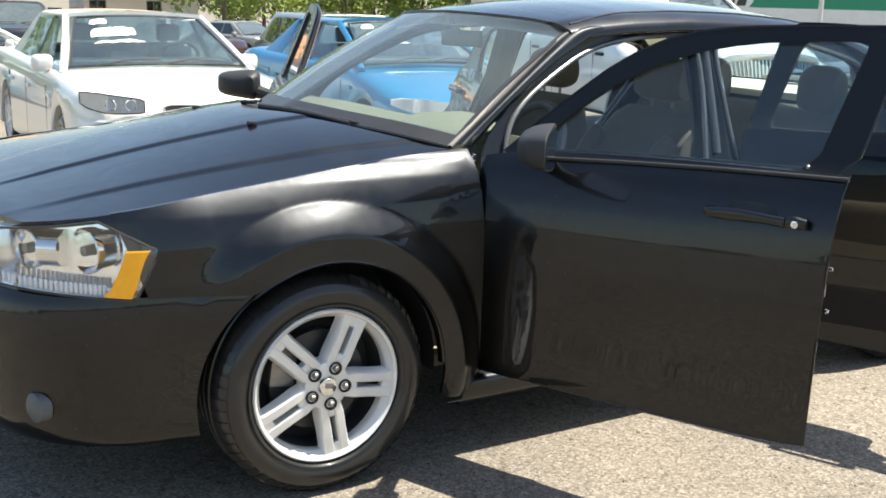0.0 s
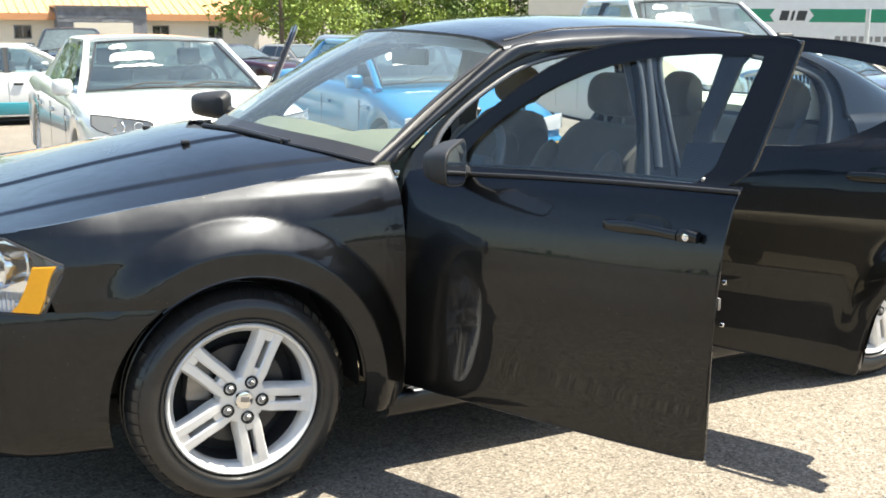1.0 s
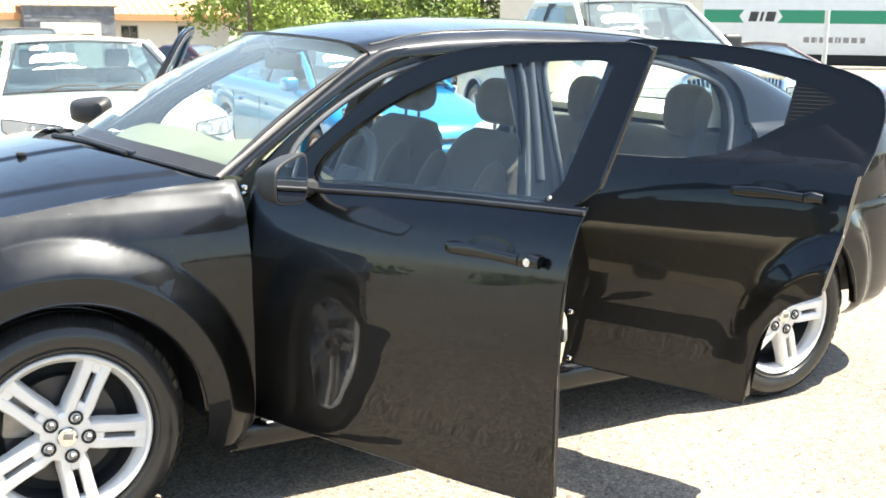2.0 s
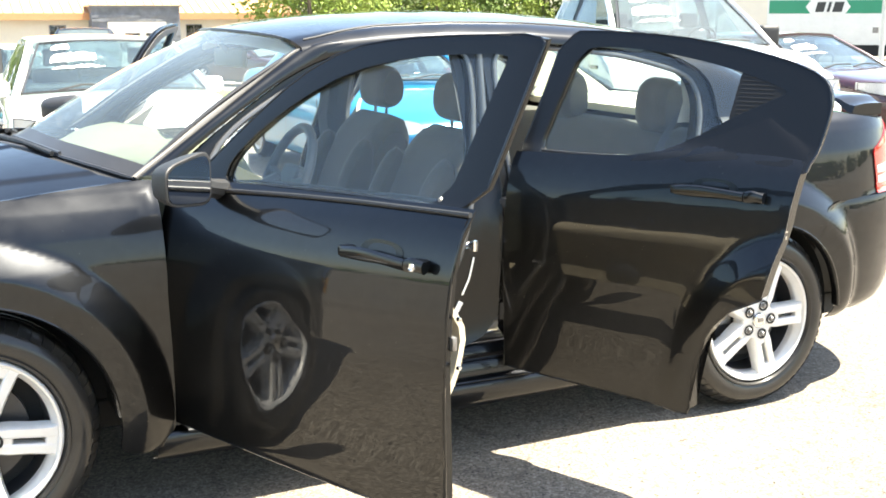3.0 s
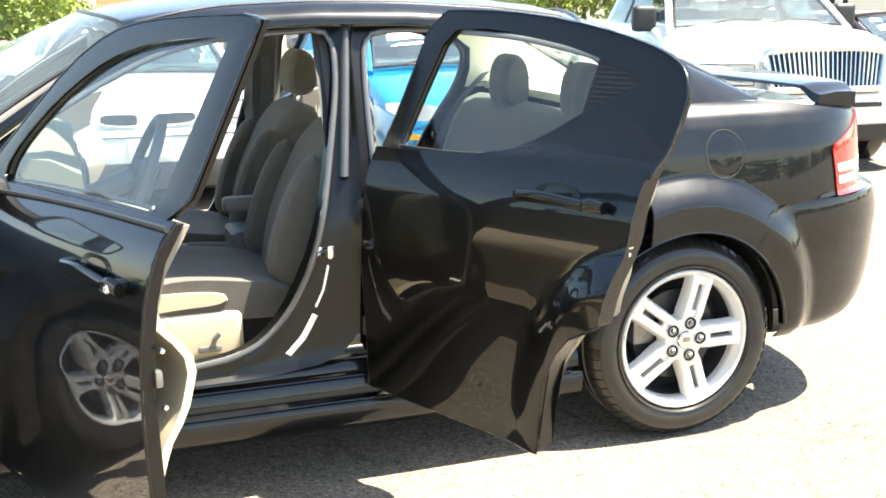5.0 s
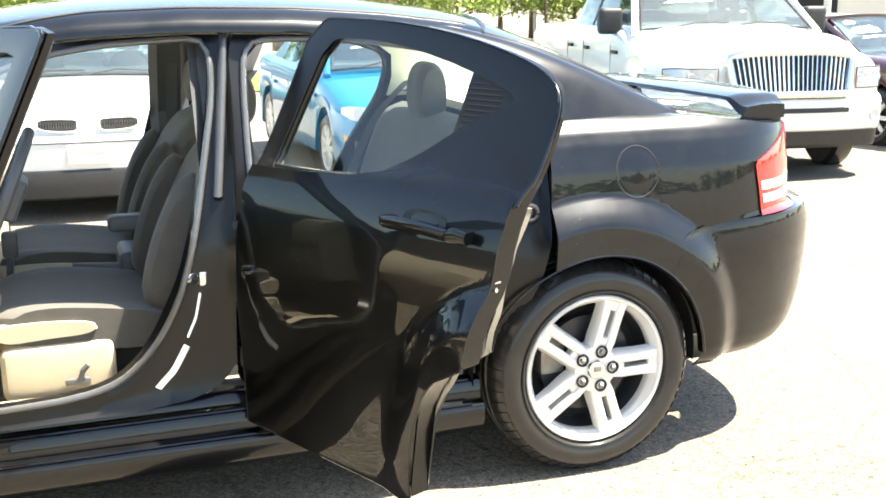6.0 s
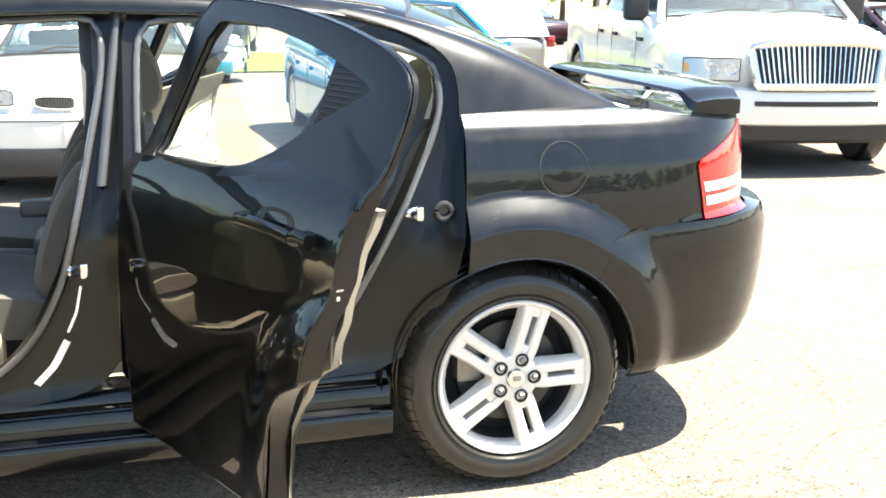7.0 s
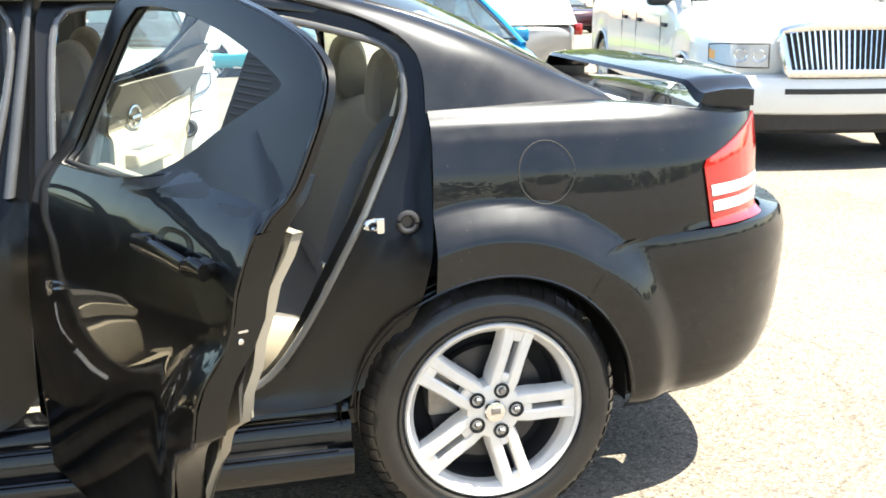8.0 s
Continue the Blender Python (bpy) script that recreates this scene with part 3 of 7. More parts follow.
def hood_point(u, s):
    """u from nose to cowl, s from the seam to the car's middle."""
    x_front, x_rear = -0.80 - 0.12 * s**0.8, 0.52 - 0.42 * s**0.6
    x = x_front + (x_rear - x_front) * u
    ys = skin(x, lerp_table(SEAM_X, SEAM_Z, x)) + 0.006
    y = ys + (YC - ys) * s
    zs = lerp_table(SEAM_X, SEAM_Z, x)
    rise = 0.085 * smooth_step((x + 0.95) / 1.2)
    dome = lerp_table((-0.9, -0.3, 0.1, 0.5), (0.17, 0.235, 0.295, 0.34), x)
    z = zs + (rise + 0.008) * (1 - (1 - s) ** 2.2) + 0.007 * smooth_step((dome + 0.012 - (YC - y)) / 0.024) * smooth_step((x + 0.95) / 0.4)
    z -= 0.006 * smooth_step((YC - y - lerp_table((-0.9, -0.2, 0.4), (0.565, 0.62, 0.67), x)) / 0.03) * smooth_step((x + 0.9) / 0.4)
    return x, y, z + 0.003


bm = bmesh.new()
ss = [i / 90 for i in range(91)]
left = [[hood_point(u, s) for s in ss] for u in [i / 40 for i in range(41)]]
rows = [r + [(x, 2 * YC - y, z) for x, y, z in r[-2::-1]] for r in left]
hood = cpart("hood", slab(bm, rows, (0, 0, -0.02)), PAINT)
NOZ = min((hood_point(u / 40, v / 40) for u in range(41) for v in range(41)), key=lambda p: math.hypot(p[0] - 0.03, p[1] - 0.636))[2]
for y in (0.636, 2 * YC - 0.636):
    bm = one_box((0.008, y - 0.012, NOZ - 0.006), (0.036, y + 0.012, NOZ + 0.008), 0.005)
    cpart("washer_nozzle", bm, MATTE, hood)


def end_plan(x0, reach, sign, d, y0, n=24):
    """Half a bumper seen from above: from the side round to the middle."""
    return [(x0 + sign * (reach - d) * abs(math.sin(t)) ** (2 / 2.6), YC - (YC - y0 - d * 0.3) * abs(math.cos(t)) ** (2 / 2.6)) for t in np.linspace(0, math.pi / 2, n)]


def bumper(zs, insets, tip, sign, ax, r):
    """Bumper rows: from the wheel arch along the flank and round to the middle."""
    rows = []
    fine = [zs[0] + (zs[-1] - zs[0]) * i / 34 for i in range(35)]
    for z, d in [(z, lerp_table(zs, insets, z)) for z in fine]:
        xa = ax + sign * math.sqrt(max(0.0, r * r - (z - HUB_Z) ** 2))
        if sign > 0 and z > 0.643:
            xa = lerp_table((0.643, 0.757, 0.775, 0.79), (2.998, 3.054, 3.18, 3.36), z)
        half = []
        for t in np.linspace(0, 1, 90):
            f = math.sin(t * math.pi / 2)
            x = xa + (tip - xa) * f
            y = min(YC, skin(x, min(z, 0.74)))
            half.append((x - sign * d * f**3, y + d * 0.25 * (1 - (y / YC)), z))
        rows.append(half + [(x, 2 * YC - y, q) for x, y, q in half[-2::-1]])
    return rows


zs = (0.235, 0.25, 0.275, 0.32, 0.38, 0.46, 0.54, 0.60, 0.64, 0.668)
ins = (0.07, 0.045, 0.03, 0.02, 0.015, 0.01, 0.005, 0.012, 0.03, 0.055)
bump_f = cpart("front_bumper", slab(bmesh.new(), bumper(zs, ins, -0.98, -1, 0.0, ARCH_F), (0.0, 0.0, 0.004)), PAINT)
zs = (0.30, 0.33, 0.37, 0.42, 0.48, 0.54, 0.58, 0.60, 0.66, 0.72, 0.757, 0.782, 0.79)
ins = (0.26, 0.145, 0.08, 0.042, 0.02, 0.010, 0.006, 0.004, 0.0, 0.004, 0.02, 0.055, 0.2)
cpart("rear_bumper", slab(bmesh.new(), bumper(zs, ins, 3.87, 1, 2.765, ARCH_R), (0.0, 0.0, 0.004)), PAINT)
# nose between hood and bumper, with the grille
rows = []
for z, d in ((0.665, 0.06), (0.70, 0.075), (0.78, 0.10), (0.85, 0.13), (0.872, 0.15)):
    half = [p for p in end_plan(-0.3, 0.68, -1, d, side(-0.3, z), 40) if p[0] < -0.80]
    rows.append([(x, y, z) for x, y in resample(half, 14)] + [(x, 2 * YC - y, z) for x, y in resample(half, 14)[-2::-1]])
nose = cpart("grille_panel", grid(bmesh.new(), rows), PAINT)
bm = one_box((-0.91, YC - 0.30, 0.70), (-0.86, YC + 0.30, 0.84), 0.02)
cpart("grille", bm, MATTE, nose)
box(bm := bmesh.new(), (-0.925, YC - 0.30, 0.755), (-0.905, YC + 0.30, 0.785), None, 0.006)
box(bm, (-0.925, YC - 0.02, 0.69), (-0.905, YC + 0.02, 0.85), None, 0.006)
cpart("grille_bar", bm, CHROME, nose)

# headlights with chrome bowls, amber corner and clear cover
for far in (False, True):
    plan = [p for p in end_plan(-0.3, 0.68, -1, 0.0, side(-0.3, 0.78), 80) if -0.875 < p[0] < -0.5]
    plan = resample([(-0.492, skin(-0.492, 0.78))] + plan, 26)
    top = lambda x: lerp_table((-0.90, -0.64, -0.495), (0.845, 0.888, 0.806), x)
    bot = lambda x: lerp_table((-0.90, -0.62, -0.552, -0.495), (0.700, 0.676, 0.669, 0.79), x)
    rows = [[(x, y + 0.006 - 0.006 * math.sin(v * 3.1), bot(x) + (top(x) - bot(x)) * v) for x, y in plan] for v in [i / 6 for i in range(7)]]
    lamp_part = cpart("headlight", slab(bmesh.new(), [[(x + 0.02, y + 0.065 + 0.02 * i / 6, z) for x, y, z in r] for i, r in enumerate(rows)], (0, 0.02, 0)), LAMP_BACK, label="clear headlight with chrome bowls", far=far)
    cpart("headlight_cover", grid(bmesh.new(), rows), LENS, lamp_part, far=far)
    rim_pts = [rows[0][i] for i in range(26)] + [r[-1] for r in rows[1:]] + [rows[-1][i] for i in range(24, -1, -1)]
    tube(bm := bmesh.new(), rim_pts, 0.0035, 6)
    cpart("headlight_rim", bm, SEAL, lamp_part, far=far)
    loop = [tuple(p) for p in rows[0]] + [r[-1] for r in rows[1:]] + [tuple(p) for p in rows[-1][-2::-1]] + [r[0] for r in rows[-2:0:-1]]
    cpart("lamp_housing", grid(bmesh.new(), [[(x + d * 0.3, y + d + 0.003, z) for x, y, z in loop] for d in (0, 0.035, 0.07)], closed=True), LAMP_BACK, lamp_part, far=far)
    for x, y, r in ((-0.785, 0.235, 0.056), (-0.655, 0.135, 0.063)):
        turn_ = Matrix.Translation((x, y, 0.797)) @ Matrix.Rotation(radians(-70), 4, "Z")
        lathe(bm := bmesh.new(), [(0.004, 0.055), (0.02, 0.05), (0.042, 0.03), (r - 0.008, 0.0), (r - 0.004, -0.006), (r, -0.004), (r, 0.014), (r - 0.006, 0.018), (r - 0.007, 0.06), (r - 0.002, 0.064), (r - 0.002, 0.074)], 36)
        bm.transform(turn_)
        bowl = cpart("reflector_bowl", bm, CHROME, lamp_part, far=far)
        lathe(bm := bmesh.new(), [(0.001, -0.014), (0.014, -0.010), (0.017, 0.05)], 16)
        bm.transform(turn_)
        cpart("bulb_shield", bm, STEEL, bowl, far=far)
    bm = tube(bmesh.new(), [(-0.745, 0.215, 0.80), (-0.70, 0.175, 0.80)], 0.05, 24)
    cpart("lamp_barrel", bm, CHROME, lamp_part, far=far)
    bm = bmesh.new()
    for q in range(22):
        x = -0.86 + 0.011 * q
        y = lerp_table([p[0] for p in plan[::-1]], [p[1] for p in plan[::-1]], x) + 0.016
        box(bm, (x, y, bot(x) + 0.006), (x + 0.0085, y + 0.012, bot(x) + 0.034), None, 0.002, 1)
    cpart("side_reflector", bm, CLEAR, lamp_part, "ribbed clear reflector strip", far=far)
    rows = []
    for v in [i / 6 for i in range(7)]:
        row = []
        for q in range(9):
            lo_x, hi_x = -0.634 + 0.058 * v**0.7, -0.566 + 0.05 * v
            x = lo_x + (hi_x - lo_x) * q / 8
            y = lerp_table([p[0] for p in plan[::-1]], [p[1] for p in plan[::-1]], x)
            z0, z1 = bot(x) + 0.006, min(top(x) - 0.010, 0.806)
            row.append((x, y - 0.004, z0 + (z1 - z0) * v))
        rows.append(row)
    cpart("turn_signal", slab(bmesh.new(), rows, (0.01, 0.02, 0)), AMBER, lamp_part, "amber corner lens", far=far)
    # fog lamp low in the bumper
    lathe(bm := bmesh.new(), [(0.001, -0.012), (0.03, -0.008), (0.042, 0.0), (0.046, 0.03)], 24)
    bm.transform(Matrix.Translation((-0.80, skin(-0.80, 0.36) - 0.006, 0.35)) @ Matrix.Rotation(radians(-72), 4, "Z"))
    cpart("fog_lamp", bm, GREY, bump_f, far=far)

# filler between headlight and hood seam
for far in (False, True):
    rows = []
    for v in [i / 4 for i in range(5)]:
        row = []
        for x in np.linspace(-0.82, -0.56, 16):
            z0, z1 = lerp_table((-0.90, -0.64, -0.495), (0.845, 0.888, 0.806), x) + 0.002, lerp_table(SEAM_X, SEAM_Z, x) - 0.003
            z = z0 + max(0.0, z1 - z0) * v
            row.append((x, skin(x, z) + 0.003, z))
        rows.append(row)
    cpart("lamp_filler", slab(bmesh.new(), rows, (0, 0.01, 0)), PAINT, far=far)

# boot lid, its lip, and the spoiler
rows = []
for x in (3.08, 3.2, 3.35, 3.48, 3.55, 3.59, 3.61):
    half = []
    for s in [i / 14 for i in range(15)]:
        y0 = 0.29 + 0.06 * smooth_step((x - 3.4) / 0.3)
        xx = x + 0.10 * s**1.5 * (x - 3.08) / 0.6
        half.append((xx, y0 + (YC - y0) * s, lerp_table((3.08, 3.3, 3.48, 3.59, 3.62), (1.098, 1.082, 1.068, 1.058, 1.03), x) + 0.016 * (1 - (1 - s) ** 2)))
    rows.append(half + [(a, 2 * YC - b, c) for a, b, c in half[-2::-1]])
rows.append([(x + 0.05, y, 0.79) for x, y, z in rows[-1]])
lid = cpart("boot_lid", grid(bmesh.new(), rows), PAINT)
rows = []
for q in np.linspace(-1, 1, 57):
    e = abs(q)
    y = YC + q * (YC - 0.262)
    k = smooth_step((e - 0.84) / 0.14)
    zt = 1.150 - 0.008 * e * e - 0.026 * k
    th = 0.014 + 0.030 * k
    x0, x1 = 3.405 + 0.035 * e * e, 3.70 - 0.095 * e * e
    rows.append([(x0, y, zt - 0.006 - 0.6 * th), (x0 + 0.012, y, zt - 0.004), (x0 + 0.07, y, zt + 0.004), (x1 - 0.03, y, zt + 0.005), (x1, y, zt + 0.001), (x1, y, zt - th), (x1 - 0.06, y, zt - th - 0.002), (x0 + 0.03, y, zt - th * 0.95)])
wing = cpart("spoiler", grid(bmesh.new(), rows, closed=True, cap=True), PAINT, label="black boot spoiler standing on two feet", sharp=28)
for y in (0.285, 2 * YC - 0.285):
    prism(bm := bmesh.new(), [(3.44, 1.062), (3.60, 1.052), (3.60, 1.085), (3.46, 1.085)], y - 0.012, y + 0.012)
    cpart("spoiler_foot", bm, SEAL, wing)
bm = one_box((3.47, YC - 0.13, 1.118), (3.52, YC + 0.13, 1.142), 0.006)
cpart("high_brake_light", bm, CLEAR, wing, "pale lens of the high brake light")

# tail lamps
for far in (False, True):
    def edge_left(z):
        return lerp_table((0.786, 0.958, 1.05, 1.06), (3.376, 3.345, 3.575, 3.595), z)

    def band(z0, z1, lift, k=6):
        return [[(x, skin(x, z) - lift, z) for x in np.linspace(edge_left(z), 3.60, 14)] for z in np.linspace(z0, z1, k)]

    tail = cpart("tail_lamp", slab(bmesh.new(), band(0.786, 1.058, 0.006, 18), (0, 0.02, 0)), RED, label="red tail lamp with two white bands", far=far)
    for z0, z1 in ((0.826, 0.853), (0.868, 0.896)):
        rows = [[(x, skin(x, z) - 0.0085, z) for x in np.linspace(edge_left(z) + 0.014, 3.598, 14)] for z in np.linspace(z0, z1, 4)]
        cpart("reverse_band", slab(bmesh.new(), rows, (0, 0.01, 0)), CLEAR, tail, "white reversing lens", far=far)

# roof with its rounded rails, windscreen, rear window
RZ_X = (0.95, 1.07, 1.2, 1.35, 1.6, 1.9, 2.2, 2.45, 2.62)
RZ = (1.382, 1.408, 1.427, 1.440, 1.449, 1.444, 1.424, 1.392, 1.353)
CZ_X = (0.93, 1.05, 1.2, 1.35, 1.55, 1.76, 2.0, 2.2, 2.45, 2.65)
CZ = (1.432, 1.456, 1.476, 1.490, 1.500, 1.503, 1.498, 1.485, 1.457, 1.42)
rows = []
for u in [i / 36 for i in range(37)]:
    half = []
    for s in (-1.0, -0.75, -0.5, -0.25, 0, 0.02, 0.045, 0.07, 0.095, 0.12, 0.16, 0.22, 0.3, 0.38, 0.46, 0.54, 0.62, 0.7, 0.78, 0.86, 0.93, 1.0):
        v = max(0.0, s)
        x = (1.068 - 0.12 * v**0.7) + (2.50 + 0.14 * v**0.7 - 1.068 + 0.12 * v**0.7) * u
        zr, zc = lerp_table(RZ_X, RZ, x), lerp_table(CZ_X, CZ, x)
        y0 = 0.285 - 0.018 * math.sin(u * math.pi)
        y = y0 + (YC - y0) * v
        z = zr + (zc - zr) * (1 - (1 - v) ** 2.0) - 0.02 * max(0.0, 1 - (y - y0) / 0.075) ** 2
        if s < 0:
            y, z = y0 + 0.016 * s, z + 0.010 * s - 0.014 * s * s
        half.append((x, y, z))
    rows.append(half + [(a, 2 * YC - b, c) for a, b, c in half[-2::-1]])
roof = cpart("roof", slab(bmesh.new(), rows, (0, 0, -0.012)), PAINT)
lining = [[(x, y, z - 0.05) for x, y, z in r[5:-5]] for r in rows]
cpart("headliner", grid(bmesh.new(), lining), TAN)
for near in (True, False):
    pts = []
    for x in np.linspace(1.085, 2.46, 34):
        d = 0.03 + 0.042 * smooth_step((x - 1.08) / 0.28) * smooth_step((2.75 - x) / 0.4)
        zr, zc = lerp_table(RZ_X, RZ, x), lerp_table(CZ_X, CZ, x)
        y0 = 0.285 - 0.018 * math.sin((x - 1.068) / 1.432 * math.pi)
        y = y0 + d
        pts.append((x, y if near else 2 * YC - y, zr + (zc - zr) * (1 - (1 - d / (YC - y0)) ** 2) - 0.02 * max(0.0, 1 - d / 0.075) ** 2 + 0.001))
    tube(bm := bmesh.new(), pts, 0.004, 6)
    cpart("roof_ditch_strip", bm, SEAL, roof)


def sheet(low, high, n, k, bow):
    a, b = rounded(low, n, 1), rounded(high, n, 1)
    rows = []
    for j in range(k + 1):
        v = j / k
        r = [tuple(p) for p in (a * (1 - v) + b * v)]
        rows.append([(x - bow * 0.4 * math.sin(v * math.pi), y, z + bow * math.sin(v * math.pi)) for x, y, z in r])
    return [r + [(x, 2 * YC - y, z) for x, y, z in r[-2::-1]] for r in rows]


ws = sheet([(0.50, 0.158, 1.02), (0.445, 0.24, 1.036), (0.375, 0.38, 1.052), (0.295, 0.6, 1.066), (0.25, YC, 1.076)], [(1.078, 0.305, 1.386), (1.04, 0.38, 1.413), (1.0, 0.5, 1.424), (0.965, 0.7, 1.432), (0.945, YC, 1.436)], 20, 12, 0.02)
cpart("windscreen", grid(bmesh.new(), ws), SCREEN, label="sloping windscreen reflecting the sky")
band_rows = [[(x, y, z + 0.002) for x, y, z in ws[0]], [tuple(Vector(a).lerp(Vector(b), 0.9)) for a, b in zip(ws[0], ws[1])]]
cpart("screen_border", grid(bmesh.new(), [[(x - 0.002, y, z + 0.003) for x, y, z in r] for r in band_rows]), SEAL, label="black printed border of the windscreen")
edge = [r[0] for r in ws] + ws[-1][1:-1] + [r[-1] for r in ws[::-1]] + ws[0][-2:0:-1]
tube(bm := bmesh.new(), edge, 0.007, 6, True)
cpart("windscreen_seal", bm, SEAL)
rg = sheet([(3.155, 0.245, 1.108), (3.19, 0.38, 1.106), (3.22, 0.6, 1.108), (3.24, YC, 1.11)], [(2.505, 0.30, 1.372), (2.55, 0.42, 1.40), (2.60, 0.65, 1.418), (2.625, YC, 1.42)], 18, 12, 0.03)
cpart("rear_window", grid(bmesh.new(), rg), DOOR_GLASS)
# added opaque band over the upper quarter keeps the sun off the rear bench
cpart("rear_sun_band", grid(bmesh.new(), [[(x, y, z - 0.004) for x, y, z in r] for r in rg[9:]]), SEAL, label="black opaque band added across the top of the rear window")
edge = [r[0] for r in rg] + rg[-1][1:-1] + [r[-1] for r in rg[::-1]] + rg[0][-2:0:-1]
tube(bm := bmesh.new(), edge, 0.008, 6, True)
cpart("rear_window_seal", bm, SEAL)
# interior mirror
bm = one_box((-0.012, -0.11, -0.032), (0.012, 0.11, 0.032), 0.012, None, 3)
bm.transform(Matrix.Translation((1.0, YC - 0.03, 1.335)) @ Matrix.Rotation(radians(12), 4, "Z"))
rvm = cpart("rear_view_mirror", bm, GREY)
tube(bm := bmesh.new(), [(1.0, YC - 0.03, 1.345), (0.945, YC, 1.42)], 0.01, 8)
cpart("mirror_stem", bm, GREY, rvm)
# cowl, wipers
low = [hood_point(1.0, s) for s in (0, 0.15, 0.35, 0.6, 1)]
rows = sheet([(x - 0.03, y, z - 0.012) for x, y, z in low], [(0.52, 0.15, 1.015), (0.455, 0.24, 1.03), (0.385, 0.38, 1.046), (0.30, 0.6, 1.06), (0.26, YC, 1.07)], 16, 3, -0.004)
cpart("cowl_grille", grid(bmesh.new(), rows), MATTE)
for a, b, c in (((0.18, 0.95, 1.085), (0.25, 0.73, 1.085), (0.318, 0.50, 1.066)), ((0.29, 1.40, 1.05), (0.255, 1.3, 1.068), (0.24, 1.14, 1.082))):
    tube(bm := bmesh.new(), rounded([a, b, c], 12, 2), [0.011] * 6 + [0.008] * 6, 8)
    arm = cpart("wiper", bm, MATTE)
    d = (Vector(c) - Vector(b)).normalized()
    tube(bm := bmesh.new(), [Vector(b) - 0.1 * d + Vector((0.015, 0, 0.0)), Vector(c) + 0.02 * d + Vector((0.015, 0, 0.004))], 0.006, 6)
    cpart("wiper_blade", bm, SEAL, arm)

# ---- wheels ----
TYRE_SIDE = [(0.236, 0.02), (0.240, 0.004), (0.247, -0.007), (0.250, -0.0125), (0.255, -0.0135), (0.258, -0.0085), (0.268, -0.013), (0.285, -0.014), (0.303, -0.010), (0.318, 0.0), (0.330, 0.014), (0.338, 0.028), (0.3425, 0.045)]
TREAD = [(0.345, 0.06), (0.337, 0.064), (0.337, 0.071), (0.3455, 0.075), (0.346, 0.10), (0.337, 0.102), (0.337, 0.110), (0.346, 0.112), (0.345, 0.145), (0.337, 0.148), (0.337, 0.155), (0.343, 0.16), (0.333, 0.192), (0.30, 0.208), (0.25, 0.205), (0.23, 0.18)]
BARREL = [(0.225, 0.19), (0.195, 0.18), (0.20, 0.10), (0.208, 0.05)]
RIM = [(0.208, 0.05), (0.2085, 0.03), (0.211, 0.02), (0.221, 0.010), (0.226, -0.002), (0.233, -0.006), (0.238, -0.002), (0.239, 0.010)]


